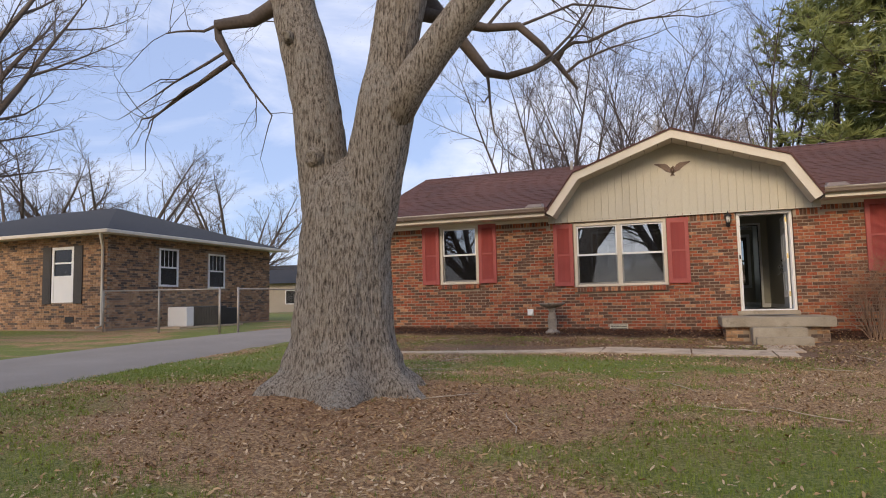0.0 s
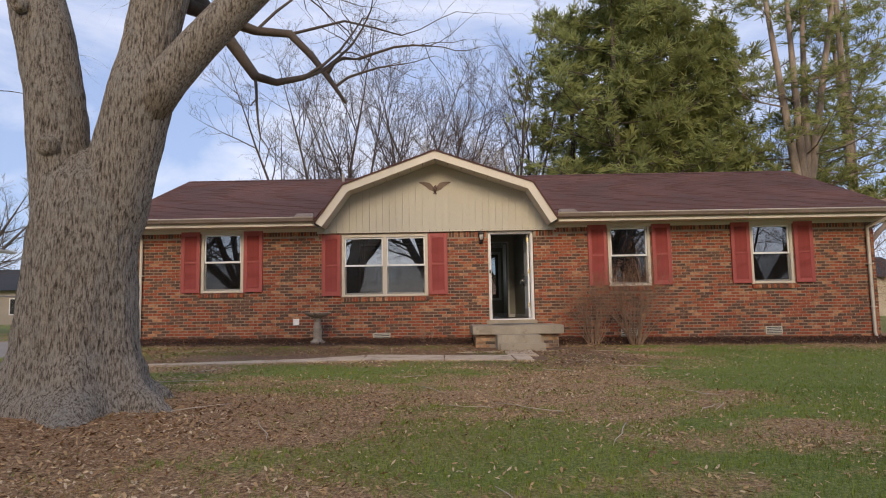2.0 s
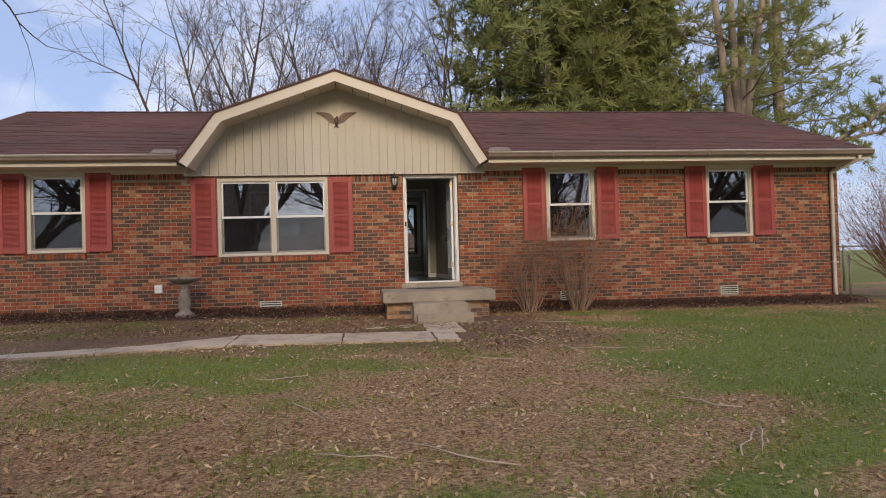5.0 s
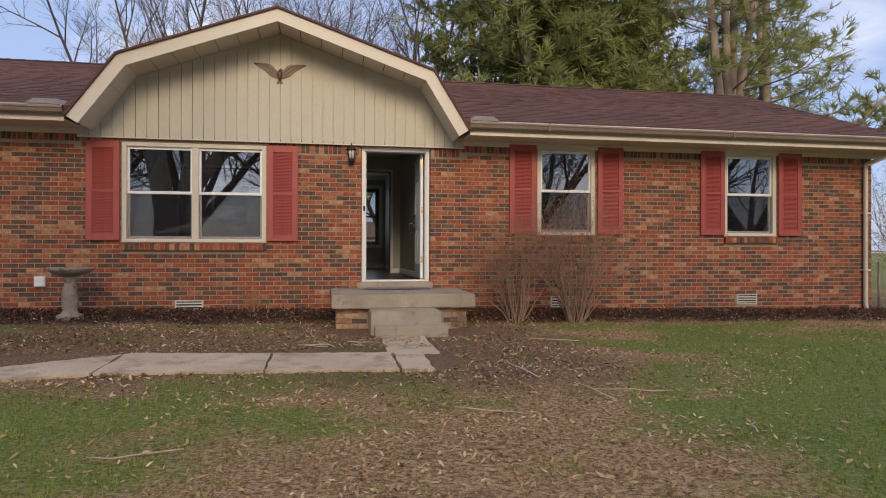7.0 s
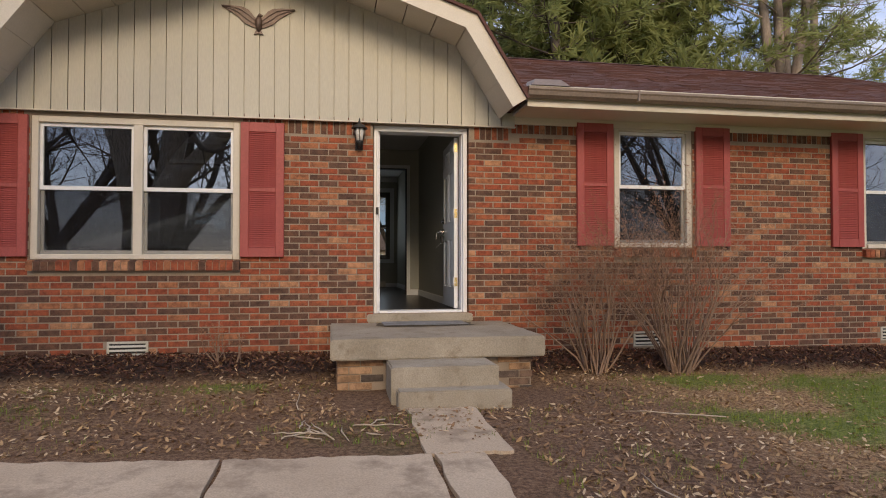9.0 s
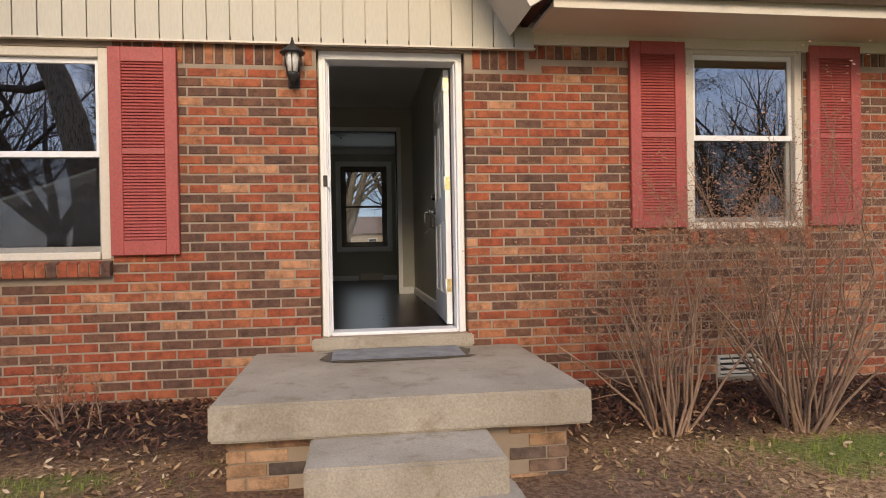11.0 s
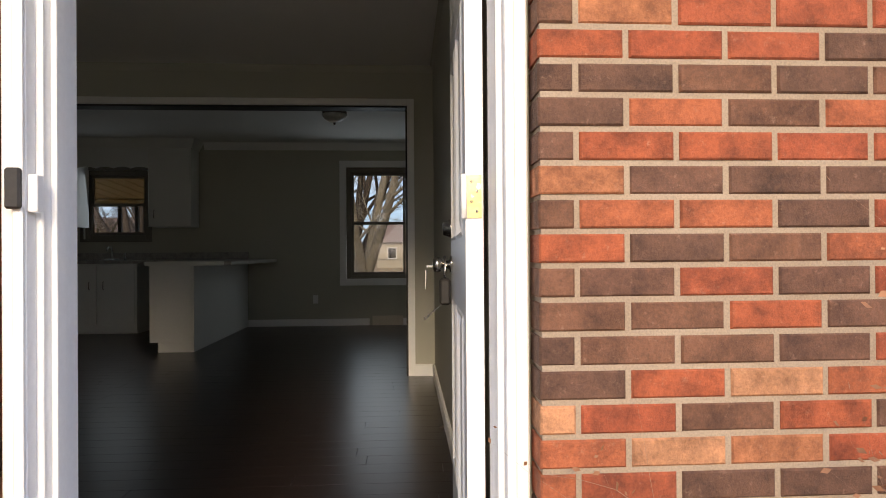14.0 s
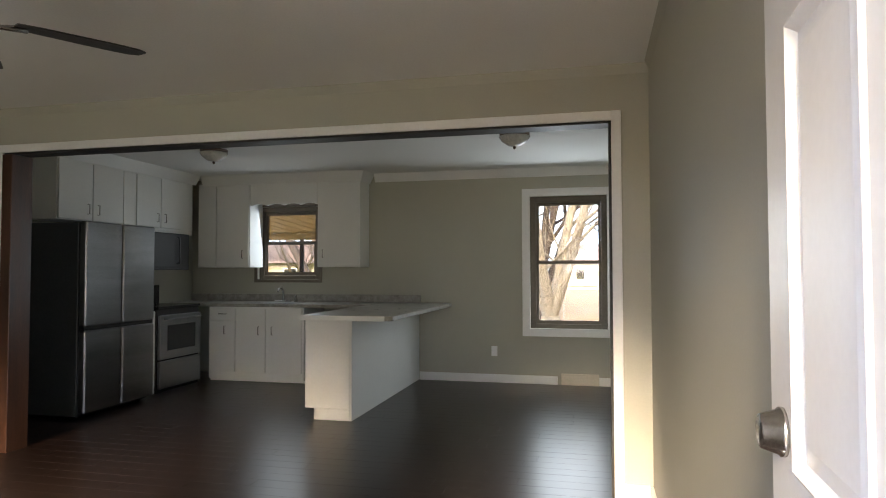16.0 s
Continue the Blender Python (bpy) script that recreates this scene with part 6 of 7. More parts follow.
bw.add([((r * (1 + (0.05 * math.cos(6 * 2 * math.pi * i / n) if r > 0.2 else 0))) * math.cos(2 * math.pi * i / n), r * (1 + (0.05 * math.cos(6 * 2 * math.pi * i / n) if r > 0.2 else 0)) * math.sin(2 * math.pi * i / n), z) for r, z in prof for i in range(n)],
       [(k * n + i, k * n + (i + 1) % n, (k + 1) * n + (i + 1) % n, (k + 1) * n + i) for k in range(len(prof) - 1) for i in range(n)] + [tuple((len(prof) - 1) * n + i for i in range(n))], True)
part("bowl", bw, M_BATH, bath)

obox = thing("outlet_box", pose(-5.0, 0, 0.64), "white weatherproof outlet box on the brick wall", "outlet box")
part("body", Shape().box(-0.07, -0.05, -0.075, 0.07, -0.003, 0.075, 0.006), M_WHITE, obox)
part("cover", Shape().box(-0.06, -0.062, -0.065, 0.06, -0.0505, 0.06, 0.005), M_WHITE, obox)

lamp = thing("wall_lantern", pose(-0.69, 0, 2.50), "black wall lantern with frosted glass, unlit", "wall lamp")
part("backplate", Shape().box(-0.04, -0.02, -0.11, 0.04, -0.001, 0.09, 0.006), M_IRON, lamp)
part("arm", Shape().tube([(0, -0.02, -0.06), (0, -0.07, -0.10), (0, -0.11, -0.08), (0, -0.11, -0.04)], 0.010, 8), M_IRON, lamp)
part("glass", Shape().lathe([(0.038, -0.03), (0.055, 0.10)], 0, -0.11, 6), M_LENS, lamp)
part("cap", Shape().lathe([(0.085, 0.10), (0.088, 0.108), (0.05, 0.14), (0.022, 0.16), (0.012, 0.18), (0.005, 0.215)], 0, -0.11, 12), M_IRON, lamp)
part("base", Shape().lathe([(0.008, -0.10), (0.02, -0.085), (0.042, -0.05), (0.045, -0.031)], 0, -0.11, 12), M_IRON, lamp)
cage = Shape()
for k in range(6):
    w = 2 * math.pi * (k + 0.5) / 6
    cage.tube([(0.043 * math.cos(w), -0.11 + 0.043 * math.sin(w), -0.032), (0.060 * math.cos(w), -0.11 + 0.060 * math.sin(w), 0.102)], 0.004, 4)
part("cage", cage, M_IRON, lamp)

eagle = thing("eagle_plaque", pose(-1.745, -0.058, 3.73), "bronze-coloured cast spread-wing eagle ornament on the gable", "ornament")
for sgn in (-1, 1):
    s = Shape()
    topc = [(0.0, -0.02), (0.055, 0.03), (0.10, 0.085), (0.15, 0.112), (0.25, 0.122), (0.375, 0.122)]
    botc = [(0.0, -0.10), (0.06, -0.085), (0.14, -0.05), (0.215, 0.02), (0.30, 0.075), (0.375, 0.115)]
    for k in range(5):
        (a, b), (c, d) = topc[k], topc[k + 1]
        (e, f), (g, h) = botc[k], botc[k + 1]
        for j in range(3):
            u0, u1 = j / 3, (j + 1) / 3
            q = [(a + (e - a) * u0, b + (f - b) * u0), (c + (g - c) * u0, d + (h - d) * u0), (c + (g - c) * u1, d + (h - d) * u1), (a + (e - a) * u1, b + (f - b) * u1)]
            y = -0.012 - 0.012 * (2 - j)
            s.add([(sgn * x, y - (0.004 if k % 2 else 0), z) for x, z in q] + [(sgn * x, 0.0, z) for x, z in q], [(0, 1, 2, 3), (0, 4, 5, 1), (1, 5, 6, 2), (2, 6, 7, 3), (3, 7, 4, 0)])
    part("wing", s, M_BRONZE, eagle)
bd = Shape()
bd.tube([(0.0, -0.02, 0.02), (0.0, -0.035, -0.03), (0.0, -0.03, -0.09), (0.0, -0.015, -0.13)], [0.022, 0.04, 0.032, 0.015], 10)
part("body", bd, M_BRONZE, eagle)
part("head", Shape().tube([(0.0, -0.03, 0.015), (0.015, -0.04, 0.035), (0.045, -0.045, 0.025)], [0.02, 0.022, 0.004], 8), M_BRONZE, eagle)
part("tail", Shape().prism([(-0.02, -0.11), (0.02, -0.11), (0.05, -0.165), (0.0, -0.15), (-0.05, -0.165)], -0.02, 0.0), M_BRONZE, eagle)

# ---- the neighbour house ----
NX, NY, NZ = -17.1, -0.9, 0.36
nb = thing("neighbour_house", pose(0, 0, 0), "tan brick ranch house with dark hip roof", "house")
N_SIDE = [(1.04, 1.86, 1.60, 2.82), (3.29, 4.15, 1.57, 2.78)]
wall_s = Shape()
xs0, xs1 = NX - 11.5, NX
ys1 = NY + 7.75
wall_s.box(xs0, NY, NZ - 0.3, xs1 - 0.02, ys1, 3.12)
part("wall", wall_s, M_MORTAR, nb)
nbk = Shape()
rn = random.Random(8)
for k in range(int(2.74 / 0.0677)):
    z = NZ + 0.004 + k * 0.0677
    x = NX - 5.0 - (0.1 if k % 2 else 0)
    while x < NX - 0.01:
        a, b = x, min(x + 0.193, NX)
        if not (-19.32 < (a + b) / 2 < -18.33 and 1.05 < z < 2.8) and b - a > 0.02:
            nbk.add([(a, NY - 0.012, z), (b, NY - 0.012, z), (b, NY - 0.012, z + 0.058), (a, NY - 0.012, z + 0.058), (a, NY, z), (b, NY, z), (b, NY, z + 0.058), (a, NY, z + 0.058)], [(0, 1, 2, 3), (0, 4, 5, 1), (2, 6, 7, 3), (1, 5, 6, 2), (3, 7, 4, 0)])
        x += 0.2032
    y = NY + (0.1 if k % 2 else 0)
    while y < ys1:
        a, b = y, min(y + 0.193, ys1)
        if not any(o[0] - 0.05 < (a + b) / 2 < o[1] + 0.05 and o[2] - 0.08 < z < o[3] + 0.03 for o in N_SIDE) and b - a > 0.02:
            X = NX - 0.02
            nbk.add([(X + 0.012, a, z), (X + 0.012, b, z), (X + 0.012, b, z + 0.058), (X + 0.012, a, z + 0.058), (X, a, z), (X, b, z), (X, b, z + 0.058), (X, a, z + 0.058)], [(0, 1, 2, 3), (0, 4, 5, 1), (2, 6, 7, 3), (1, 5, 6, 2), (3, 7, 4, 0)])
        y += 0.2032
tagged(part("bricks", mesh_of("neighbour_bricks", nbk.v, nbk.f, M_TAN), None, nb), kind="stuff")
ov = 0.5
ex0, ex1, ey0, ey1, ez = xs0 - ov, xs1 + ov, NY - ov, ys1 + ov, 3.16
rxa, rxb, ry_, rz_ = xs0 + 4.2, xs1 - 3.9, (NY + ys1) / 2, 4.62
rf = Shape()
rf.add([(ex0, ey0, ez), (ex1, ey0, ez), (ex1, ey1, ez), (ex0, ey1, ez), (rxa, ry_, rz_), (rxb, ry_, rz_)], [(0, 1, 5, 4), (1, 2, 5), (2, 3, 4, 5), (3, 0, 4)])
rf.add([(ex0, ey0, ez - 0.04), (ex1, ey0, ez - 0.04), (ex1, ey1, ez - 0.04), (ex0, ey1, ez - 0.04), (ex0, ey0, ez), (ex1, ey0, ez), (ex1, ey1, ez), (ex0, ey1, ez)], [(0, 1, 5, 4), (1, 2, 6, 5), (2, 3, 7, 6), (3, 0, 4, 7)])
part("roof", rf, M_SLATE, nb)
part("soffit", Shape().box(ex0 + 0.03, ey0 + 0.03, ez - 0.07, ex1 - 0.03, ey1 - 0.03, ez - 0.041), M_WHITE, nb)
gt = Shape()
gt.box(ex0, ey0 - 0.09, ez - 0.11, ex1 + 0.09, ey0 + 0.02, ez - 0.005, 0.015).box(ex1 - 0.02, ey0 + 0.02, ez - 0.11, ex1 + 0.09, ey1, ez - 0.005, 0.015)
part("gutter", gt, M_TRIM, nb)
part("downspout", Shape().tube([(ex1 - 0.2, ey0 - 0.04, ez - 0.1), (NX - 0.12, NY - 0.07, ez - 0.45), (NX - 0.12, NY - 0.06, NZ + 0.1), (NX - 0.12, NY - 0.25, NZ + 0.04)], 0.045, 4), M_TRIM, nb)


def nb_window(y0, y1, z0, z1):
    w = part("window", Shape().box(NX - 0.021, y0, z0, NX + 0.02, y0 + 0.06, z1).box(NX - 0.021, y1 - 0.06, z0, NX + 0.02, y1, z1).box(NX - 0.021, y0 + 0.06, z0, NX + 0.03, y1 - 0.06, z0 + 0.06).box(NX - 0.021, y0 + 0.06, z1 - 0.06, NX + 0.02, y1 - 0.06, z1).box(NX - 0.021, y0 + 0.06, (z0 + z1) / 2 - 0.025, NX + 0.01, y1 - 0.06, (z0 + z1) / 2 + 0.025), M_WHITE, nb)
    part("pane", Shape().box(NX - 0.0205, y0 + 0.06, z0 + 0.06, NX - 0.012, y1 - 0.06, z1 - 0.06), M_BLACK, w, label="dark window glass")
    for k in range(1, 4):
        yy = y0 + 0.06 + (y1 - y0 - 0.12) * k / 4
        part("muntin", Shape().box(NX - 0.0119, yy - 0.008, (z0 + z1) / 2 + 0.026, NX - 0.004, yy + 0.008, z1 - 0.061), M_WHITE, w)


for o in N_SIDE:
    nb_window(*o)
fw = part("window", Shape().box(-19.26, NY - 0.03, 1.14, -19.18, NY + 0.01, 2.78).box(-18.47, NY - 0.03, 1.14, -18.39, NY + 0.01, 2.78).box(-19.18, NY - 0.03, 2.70, -18.47, NY + 0.01, 2.78).box(-19.18, NY - 0.02, 1.14, -18.47, NY + 0.01, 1.86).box(-19.18, NY - 0.025, 1.86, -18.47, NY + 0.01, 1.93).box(-19.18, NY - 0.02, 2.28, -18.47, NY + 0.01, 2.33), M_WHITE, nb)
part("pane", Shape().box(-19.18, NY - 0.005, 1.93, -18.47, NY + 0.005, 2.70), M_BLACK, fw, label="dark window glass")
for a in (-19.62, -18.36):
    sh_ = Shape().box(a, NY - 0.05, 1.10, a + 0.33, NY - 0.013, 2.80, 0.004)
    for k in range(24):
        sh_.box(a + 0.05, NY - 0.058, 1.18 + k * 0.066, a + 0.28, NY - 0.0505, 1.22 + k * 0.066)
    part("shutter", sh_, M_GREYSHUT, nb)
part("crawl_vent", Shape().box(-18.7, NY - 0.02, 0.55, -18.35, NY - 0.001, 0.72), M_IRON, nb)
ac = thing("air_conditioner", pose(-16.15, 1.2, 0.30), "dark metal outdoor air conditioner unit on a pad", "air conditioner")
part("pad", Shape().box(-0.55, -0.75, -0.15, 0.45, 2.2, 0.05, 0.01), M_WALK, ac)
part("cabinet", Shape().box(-0.4, -0.05, 0.05, 0.38, 1.45, 0.66, 0.02), M_IRON, ac)
part("plenum", Shape().box(-0.38, -0.38, 0.05, 0.36, -0.06, 0.64, 0.02), M_WHITE, ac)
grl = Shape()
for k in range(9):
    grl.box(0.3805, 0.05 + k * 0.075, 0.12, 0.39, 0.09 + k * 0.075, 0.6)
part("grille", grl, M_IRON, ac)
part("unit", Shape().box(-0.35, 1.5, 0.05, 0.3, 2.1, 0.6, 0.02), M_IRON, ac)


def fence_run(x0, y0, x1, y1, h, name="chain_link_fence"):
    """Posts, top rail and a woven wire mesh."""
    z0, z1 = ground_z(x0, y0), ground_z(x1, y1)
    f = thing(name, pose(0, 0, 0), "galvanised chain-link fence with round posts", "fence", "chain-link fence runs")
    ln = math.hypot(x1 - x0, y1 - y0)
    k = max(1, round(ln / 2.4))
    for i in range(k + 1):
        t = i / k
        x, y, z = x0 + (x1 - x0) * t, y0 + (y1 - y0) * t, z0 + (z1 - z0) * t
        part("post", Shape().tube([(x, y, z - 0.1), (x, y, z + h + 0.04)], 0.03, 8), M_FENCE, f)
    part("rail", Shape().tube([(x0, y0, z0 + h), (x1, y1, z1 + h)], 0.02, 8), M_FENCE, f)
    wire = Shape()
    step = 0.09 if ln < 14 else 0.14
    m = int(ln / step)
    d = Vector(((x1 - x0) / ln, (y1 - y0) / ln, 0))
    w = 0.0022
    for i in range(-int(h / step), m):
        for sg in (1, -1):
            a0, a1 = i * step, i * step + h
            t0, t1 = max(a0, 0), min(a1, ln)
            if t1 <= t0:
                continue
            q0, q1 = (t0 - a0) / h, (t1 - a0) / h
            za, zb = (q0, q1) if sg > 0 else (1 - q0, 1 - q1)
            pa_ = Vector((x0, y0, z0 + (z1 - z0) * t0 / ln + 0.03 + za * (h - 0.04))) + d * t0
            pb_ = Vector((x0, y0, z0 + (z1 - z0) * t1 / ln + 0.03 + zb * (h - 0.04))) + d * t1
            wire.add([pa_ - d * w, pa_ + d * w, pb_ + d * w, pb_ - d * w], [(0, 1, 2, 3)])
    tagged(part("wire", wire, M_FENCE, f), kind="stuff")


fence_run(NX + 0.1, NY - 0.2, -12.9, -1.2, 1.15)
fence_run(-12.4, -1.1, -12.6, 4.5, 1.15)
fence_run(-12.6, 4.5, -9.0, 4.6, 1.15)
fence_run(8.7, 3.2, 16.0, 3.2, 1.15)
fence_run(-14, 25.0, 18, 25.0, 1.2)
part_stub = part("standpipe", Shape().tube([(8.98, 0.35, -0.1), (8.98, 0.35, 0.9)], 0.025, 8), M_FENCE)
tagged(part_stub, "thin grey metal pipe beside the house corner", "pipe")

# ---- back yard, seen through the windows ----
pat = thing("patio_cover", pose(0, 0, 0), "yellowish ribbed patio roof on thin posts", "patio cover")
for k in range(16):
    x = -6.4 + k * 0.25
    part("panel", Shape().add([(x, 7.79, 2.80), (x + 0.03, 7.79, 2.765), (x + 0.215, 7.79, 2.765), (x + 0.245, 7.79, 2.80), (x, 10.6, 2.62), (x + 0.03, 10.6, 2.585), (x + 0.215, 10.6, 2.585), (x + 0.245, 10.6, 2.62)], [(0, 1, 5, 4), (1, 2, 6, 5), (2, 3, 7, 6)]), M_PATIO, pat)
part("beam", Shape().box(-6.45, 10.45, 2.47, -2.35, 10.6, 2.58, 0.005), M_PATIO, pat)
for x in (-6.3, -4.85, -4.55, -2.5):
    part("post", Shape().box(x, 10.48, -0.1, x + 0.06, 10.54, 2.47), M_IRON, pat)


def far_house(name, x, y, w, d, h, roof_h, wall_m, roof_m, label, rz=0):
    t = thing(name, pose(x, y, 0, 0, 0, rz), label, "house", "houses past the back yard")
    part("wall", Shape().box(-w / 2, 0, -0.3, w / 2, d, h), wall_m, t)
    s = Shape()
    o = 0.5
    s.add([(-w / 2 - o, -o, h), (w / 2 + o, -o, h), (w / 2 + o, d + o, h), (-w / 2 - o, d + o, h), (-w / 2 - o, d / 2, h + roof_h), (w / 2 + o, d / 2, h + roof_h)], [(0, 1, 5, 4), (2, 3, 4, 5), (1, 2, 5), (3, 0, 4), (0, 3, 2, 1)])
    part("roof", s, roof_m, t)
    k = 0
    while -w / 2 + 1.4 + k * 2.6 < w / 2 - 1:
        a = -w / 2 + 1.0 + k * 2.6
        wn_ = part("window", Shape().box(a, -0.03, 1.0, a + 0.9, 0.02, 2.1), M_WHITE, t)
        part("pane", Shape().box(a + 0.07, -0.04, 1.07, a + 0.83, -0.031, 2.03), M_BLACK, wn_)
        k += 1


far_house("far_house", 3.5, 62, 12, 7, 2.6, 1.9, M_FARWALL, M_FARROOF, "distant tan ranch house with brown roof")
far_house("far_house", -17, 36, 15, 7, 2.4, 1.5, M_FARWALL, M_FARROOF, "distant pale ranch house with red-brown roof")
far_house("far_house", 24, 30, 12, 7, 2.6, 1.6, M_FARWALL, M_SLATE, "distant pale house with dark roof", -8)
far_house("far_house", -29, 27, 9, 7, 2.6, 1.6, M_FARWALL, M_SLATE, "distant white house with dark roof", 12)

deck_t = thing("wood_deck", pose(-16.2, 13.2, 0.1), "dark wooden deck with railing and steps", "deck")
part("platform", Shape().box(0, 0, 0.75, 3.6, 2.4, 0.85), M_DECKWOOD, deck_t)
for x in (0.0, 1.15, 2.3, 3.5):
    part("post", Shape().box(x, 0, -0.1, x + 0.1, 0.1, 1.75), M_DECKWOOD, deck_t)
part("rail", Shape().box(0, -0.02, 1.7, 3.6, 0.1, 1.78), M_DECKWOOD, deck_t)
for k in range(24):
    part("baluster", Shape().box(0.12 + k * 0.145, 0.02, 0.85, 0.16 + k * 0.145, 0.06, 1.7), M_DECKWOOD, deck_t)
for k in range(4):
    part("tread", Shape().box(0.2, -0.28 * (k + 1), 0.62 - 0.19 * k, 1.1, -0.28 * k, 0.66 - 0.19 * k), M_WHITE, deck_t)

# ---- what lies on the ground ----
rl = random.Random(77)


def free_ground(x, y):
    """Whether nothing built covers the ground here."""
    if y > -0.03 or (-0.95 < x < 0.95 and y > -2.1) or (-12.9 < x < -9.4):
        return False
    if math.hypot(x + 5.3, y + 8.5) < 0.75:
        return False
    return not (-6.2 < x < 0.2 and -4.0 < y < -3.0)


grass, straw = Shape(), Shape()
count = 0
while count < 95000:
    x, y = rl.uniform(-9.4, 9.5), rl.uniform(-14.5, -0.9)
    if rl.random() < 0.35:
        x, y = rl.uniform(-14.8, 9), rl.uniform(-13.8, -7)
    if not free_ground(x, y):
        continue
    g = grass_cover(x, y)
    green = g + 0.35 * noise.noise(Vector((x * 1.8, y * 1.8, 3)))
    if red_duff(x, y) > 0.5 and rl.random() < 0.85:
        continue
    if mulch_bed(x, y) > 0.3:
        continue
    z = ground_z(x, y) + 0.012 * noise.noise(Vector((x * 1.7, y * 1.7, 0)))
    tgt = grass if rl.random() < green * 1.5 + 0.04 else straw
    if tgt is straw and rl.random() < 0.86 - 0.6 * smooth01(2.2 * noise.noise(Vector((x * 0.7, y * 0.8, 12))) + 0.1):
        continue
    h = rl.uniform(0.015, 0.045) if tgt is grass else rl.uniform(0.010, 0.03)
    for k in range(3):
        a = rl.uniform(0, 6.283)
        lean = rl.uniform(0.2, 0.9) * (1 if tgt is grass else 1.8)
        dx, dy = math.cos(a), math.sin(a)
        w = 0.0035 if tgt is grass else 0.003
        px, py = x + rl.uniform(-0.02, 0.02), y + rl.uniform(-0.02, 0.02)
        tgt.add([(px - dy * w, py + dx * w, z - 0.01), (px + dy * w, py - dx * w, z - 0.01), (px + dx * h * lean, py + dy * h * lean, z + h)], [(0, 1, 2)])
    count += 1
tagged(new("lawn_grass", mesh_of("lawn_grass", grass.v, grass.f, M_BLADE)), "short green winter grass blades in the lawn", "grass", kind="stuff")
tagged(new("dead_grass", mesh_of("dead_grass", straw.v, straw.f, M_DEADBLADE)), "short straw-coloured dormant grass in the lawn", "grass", kind="stuff")


def litter(n, area, size, mat, name, label, test, curl=0.4, long=1.6):
    s = Shape()
    k = 0
    tries = 0
    while k < n and tries < n * 12:
        tries += 1
        x, y = rl.uniform(area[0], area[1]), rl.uniform(area[2], area[3])
        if not free_ground(x, y) or rl.random() > test(x, y):
            continue
        z = ground_z(x, y) + rl.uniform(0.004, 0.022) + 0.05 * mulch_bed(x, y)
        a, l_ = rl.uniform(0, 6.283), size * rl.uniform(0.5, 1.5)
        u = Vector((math.cos(a), math.sin(a), rl.gauss(0, curl))).normalized() * l_
        v = Vector((-math.sin(a), math.cos(a), rl.gauss(0, curl))).normalized() * l_ / long
        c = Vector((x, y, z))
        up_ = Vector((0, 0, l_ * rl.uniform(-0.15, 0.25)))
        s.add([c - u, c - u * 0.2 + v * 0.6 + up_, c + u * 0.5 + v * 0.4, c + u, c + u * 0.4 - v * 0.5 + up_, c - u * 0.4 - v * 0.45], [(0, 1, 2, 3, 4, 5)])
        k += 1
    tagged(new(name, mesh_of(name, s.v, s.f, mat)), label, "leaf litter", kind="stuff")


M_PALELEAF = paint("pale_litter", (0.52, 0.37, 0.22), (0.68, 0.52, 0.34), 0.85, 2.0, 9, 0.1)
M_BROWNLEAF = paint("brown_litter", (0.19, 0.10, 0.048), (0.34, 0.205, 0.105), 0.85, 2.0, 9, 0.1)
litter(20000, (-10, 9, -14.5, -0.8), 0.022, M_DRYLEAF, "leaf_litter", "tan fallen leaves scattered over the lawn", lambda x, y: (0.9 - 0.8 * grass_cover(x, y)) * (1 - 0.6 * bare_dirt(x, y)))
litter(9000, (-10, 9, -14.5, -0.8), 0.020, M_PALELEAF, "pale_leaves", "bleached leaf scraps scattered over the lawn", lambda x, y: (0.9 - 0.75 * grass_cover(x, y)) * (0.10 + smooth01(2.2 * noise.noise(Vector((x * 0.9, y * 1.1, 7))) + 0.25)))
litter(12000, (-9, 5, -14.0, -1.0), 0.024, M_BROWNLEAF, "brown_leaves", "dark brown fallen leaves and bark scraps", lambda x, y: 0.12 + 0.88 * red_duff(x, y) + 0.6 * bare_dirt(x, y) - 0.2 * grass_cover(x, y))
litter(13000, (-8.7, 8.5, -1.15, -0.03), 0.03, M_MULCH, "mulch_chips", "dark brown wood mulch along the house wall", lambda x, y: mulch_bed(x, y), 0.6, 2.4)
litter(2600, (-8.7, 8.5, -1.1, -0.03), 0.026, M_BROWNLEAF, "bed_leaves", "brown leaves lying on the mulch bed", lambda x, y: mulch_bed(x, y), 0.6, 1.8)
for k in range(46):
    x, y = rl.uniform(-7, 3.5), rl.uniform(-12, -1.3)
    if k < 12:
        x, y = rl.uniform(-0.9, -0.2) - 0.4, rl.uniform(-2.9, -2.5)
    if not free_ground(x, y):
        continue
    a, ln = rl.uniform(0, 6.283), rl.uniform(0.2, 0.9) if k >= 12 else rl.uniform(0.12, 0.35)
    pts = []
    for j in range(5):
        t = j / 4 - 0.5
        pts.append((x + math.cos(a) * ln * t + rl.gauss(0, 0.012), y + math.sin(a) * ln * t + rl.gauss(0, 0.012), ground_z(x + math.cos(a) * ln * t, y + math.sin(a) * ln * t) + 0.022 + rl.uniform(0, 0.012)))
    tagged(part("fallen_stick", Shape().tube(pts, [0.005, 0.006, 0.005, 0.004, 0.002], 5), M_STICK), "thin grey fallen stick lying on the lawn", "stick", "fallen sticks on the lawn")

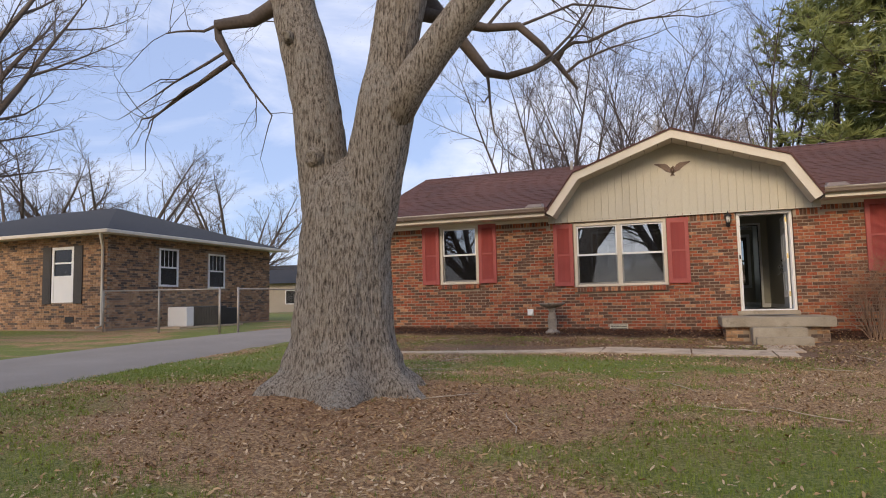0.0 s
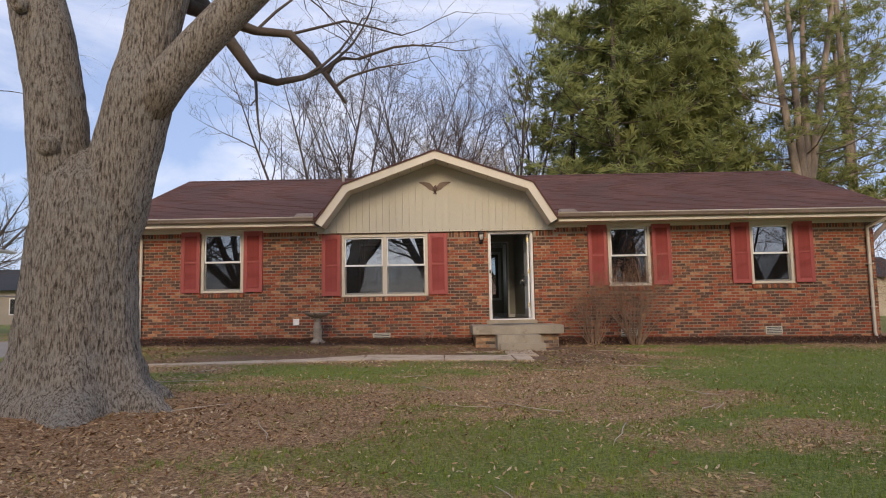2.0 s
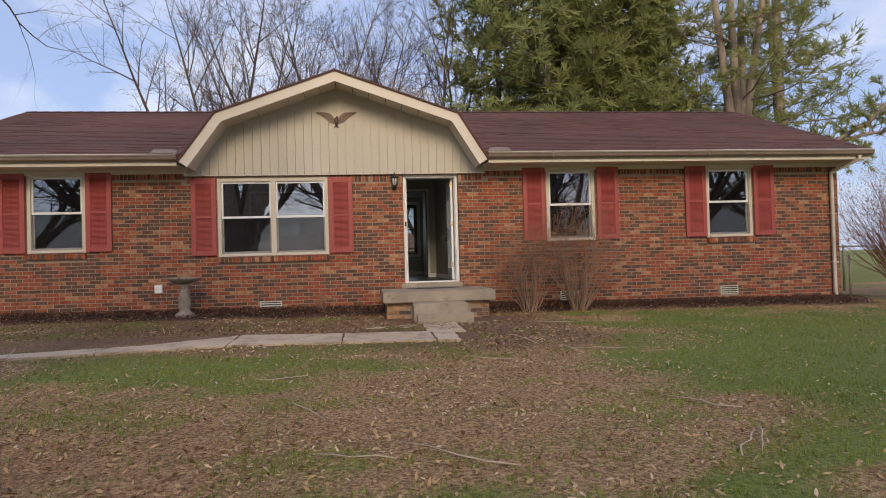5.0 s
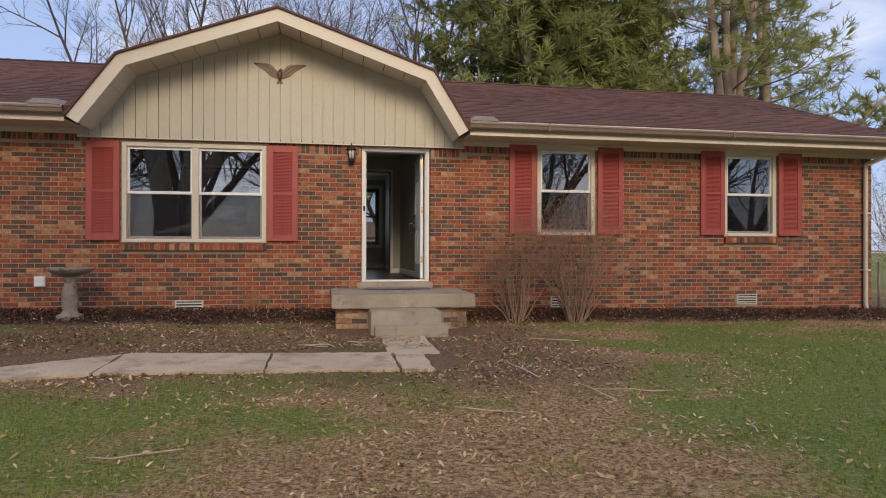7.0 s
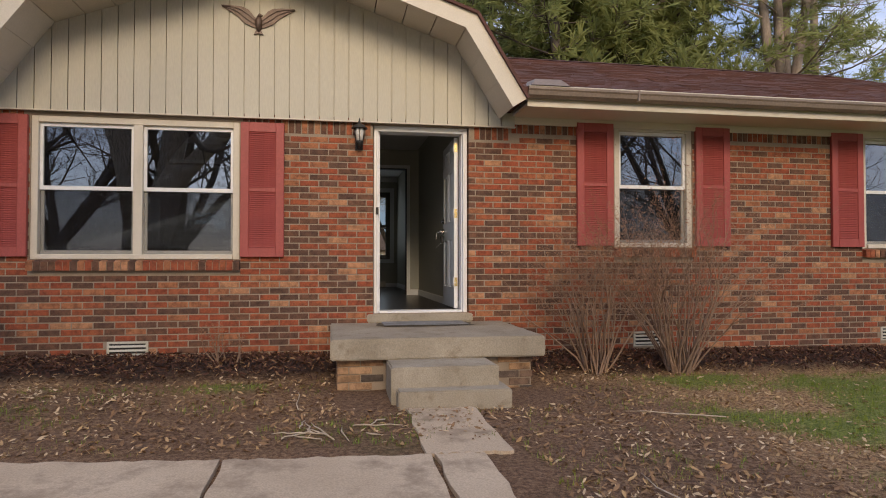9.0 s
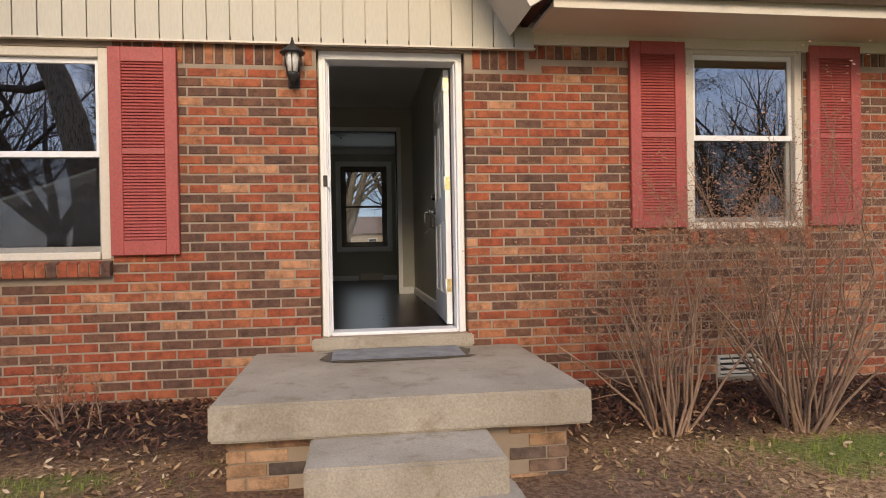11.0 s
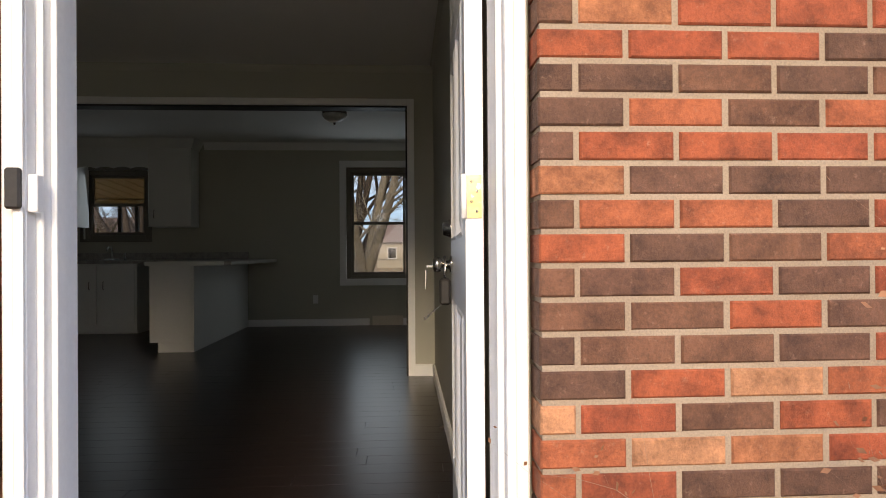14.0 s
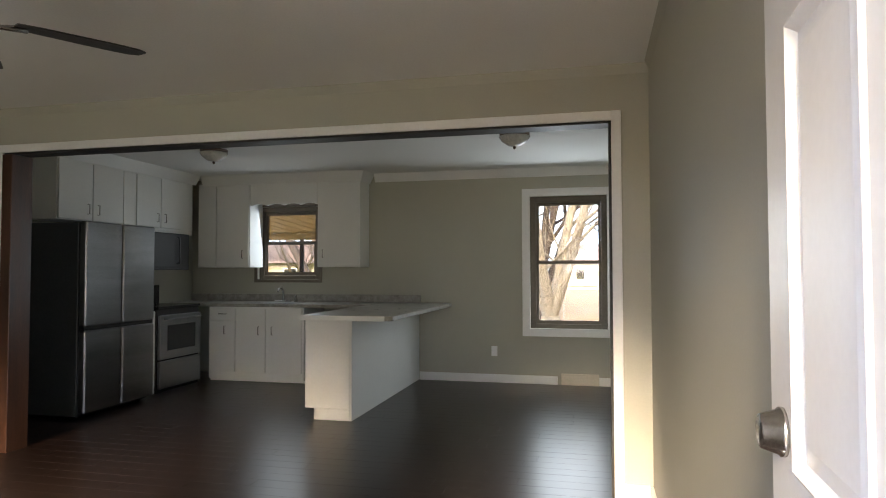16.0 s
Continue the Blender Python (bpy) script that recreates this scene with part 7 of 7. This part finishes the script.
# daylight that falls in through the large front window
win_light = bpy.data.lights.new("window_daylight", "AREA")
win_light.shape, win_light.size, win_light.size_y, win_light.energy, win_light.color = "RECTANGLE", 1.8, 1.3, 1.0, (1.0, 0.98, 0.90)
new("window_daylight", win_light).matrix_world = look((-2.945, 0.27, 1.93), (-2.6, 2.6, 0.9))


def back_window_light(o, watts):
    """Daylight of the open yard in one of the back windows."""
    x0, x1, z0, z1 = o
    d = bpy.data.lights.new("window_daylight", "AREA")
    d.shape, d.size, d.size_y, d.energy, d.color = "RECTANGLE", x1 - x0 - 0.12, z1 - z0 - 0.12, watts, (0.82, 0.92, 1.0)
    new("window_daylight", d).matrix_world = look(((x0 + x1) / 2, 7.5, (z0 + z1) / 2), ((x0 + x1) / 2, 5.0, (z0 + z1) / 2 - 0.5))


back_window_light(OPEN_BACK[0], 0.35)
back_window_light(OPEN_BACK[1], 1.5)

# ---- brickwork of the front wall ----
BL, BH, JT = 0.2032, 0.0677, 0.0118
Z_JOINT = 0.629


def blocked(x0, x1, z0, z1):
    for o in OPEN_FRONT:
        zs = o[2] - (0.115 if o[2] > 1 else 0.0)
        if x1 > o[0] - 0.012 + 1e-4 and x0 < o[1] + 0.012 - 1e-4 and z1 > zs + 0.004 and z0 < o[3] - 0.004:
            return o
    for a, b in VENTS:
        if x1 > a - 0.004 and x0 < b + 0.004 and z1 > 0.186 and z0 < 0.364:
            return (a - 0.004, b + 0.004, 0.186, 0.364)
    return None


def brick_mesh(w, h, c=0.004):
    """A brick with rounded face edges, its back left open in the wall."""
    v = [(c, 0, c), (w - c, 0, c), (w - c, 0, h - c), (c, 0, h - c), (0, c, 0), (w, c, 0), (w, c, h), (0, c, h), (0, 0.09, 0), (w, 0.09, 0), (w, 0.09, h), (0, 0.09, h)]
    f = [(0, 1, 2, 3), (4, 5, 1, 0), (5, 6, 2, 1), (6, 7, 3, 2), (7, 4, 0, 3), (8, 9, 5, 4), (9, 10, 6, 5), (10, 11, 7, 6), (11, 8, 4, 7)]
    return v, f


rb = random.Random(11)
field = Shape()
own, shared = 0, {}
k0, k1 = -10, 34
SOLDIER_G, SOLDIER_E = 2.545, 2.63
pieces = []
for k in range(k0, k1):
    z0 = Z_JOINT + k * BH + JT / 2
    z1 = z0 + BH - JT
    off = 0.508 + (BL / 2 if k % 2 else 0)
    i = math.floor((WX0 - off) / BL)
    while off + i * BL < WX1:
        x0, x1 = max(off + i * BL + JT / 2, WX0), min(off + (i + 1) * BL - JT / 2, WX1)
        i += 1
        lim = SOLDIER_G if DX0 < (x0 + x1) / 2 < DX1 else SOLDIER_E
        if z1 > lim or x1 - x0 < 0.03:
            continue
        spans = [(x0, x1)]
        for o in [*OPEN_FRONT, *((a, b, 0.19, 0.36) for a, b in VENTS)]:
            zl = o[2] - (0.118 if o[2] > 1 else 0)
            if z1 > zl + 0.004 and z0 < o[3] - 0.004:
                cut = []
                for a, b in spans:
                    if b <= o[0] - 0.008 or a >= o[1] + 0.008:
                        cut.append((a, b))
                    else:
                        if o[0] - 0.008 - a > 0.025:
                            cut.append((a, o[0] - 0.008))
                        if b - o[1] - 0.008 > 0.025:
                            cut.append((o[1] + 0.008, b))
                spans = cut
        pieces += [(a, b, z0, z1) for a, b in spans]
for x0 in [DX0 + 0.01 + j * BH for j in range(int((DX1 - DX0) / BH))]:
    if not blocked(x0, x0 + BH - JT, SOLDIER_G + 0.005, SOLDIER_G + 0.19):
        pieces.append((x0, x0 + BH - JT, SOLDIER_G + 0.006, SOLDIER_G + 0.196))
for a, b in ((WX0, DX0), (DX1, WX1)):
    for j in range(int((b - a) / BH)):
        x0 = a + j * BH
        if not blocked(x0, x0 + BH - JT, SOLDIER_E, SOLDIER_E + 0.18):
            pieces.append((x0, x0 + BH - JT, SOLDIER_E + 0.006, SOLDIER_E + 0.186))
near = sorted((p for p in pieces if -1.35 < (p[0] + p[1]) / 2 < 1.75 and p[2] > 0.62), key=lambda p: abs((p[0] + p[1]) / 2 - 0.3) + 0.25 * abs(p[2] - 1.5))[:300]
chosen = set(near)
for p in pieces:
    w, h = round(p[1] - p[0], 3), round(p[3] - p[2], 3)
    dy = rb.uniform(-0.0015, 0.002)
    if p in chosen:
        if (w, h) not in shared:
            shared[(w, h)] = mesh_of("brick", *brick_mesh(w, h), M_BRICK)
        ob = new("brick", shared[(w, h)])
        ob.parent = front
        ob.location = (p[0], dy, p[2])
    else:
        v, f = brick_mesh(w, h)
        field.add([(p[0] + a, dy + b, p[2] + c) for a, b, c in v], f)
tagged(part("brick_field", mesh_of("brick_field", field.v, field.f, M_BRICKS), None, front), kind="stuff")

# ---- floor planks ----
rp = random.Random(4)
pw = 0.125
plank_me = {}
for r in range(int((7.52 - 0.26) / pw)):
    y = 0.26 + r * pw
    x = -4.94 - rp.uniform(0, 0.9)
    while x < 0.49:
        ln = rp.choice((1.0, 1.2, 1.4))
        a, b = max(x, -4.94), min(x + ln - 0.002, 0.495)
        if b - a > 0.05:
            key = round(b - a, 3)
            if key not in plank_me:
                plank_me[key] = Shape().box(0, 0, 0, key, pw - 0.001, 0.0115, 0.0005).mesh("plank", M_PLANK)
            part("plank", plank_me[key], None, floor_ob, pose(a, y, 0.6065 + rp.uniform(0, 0.0003)))
        x += ln
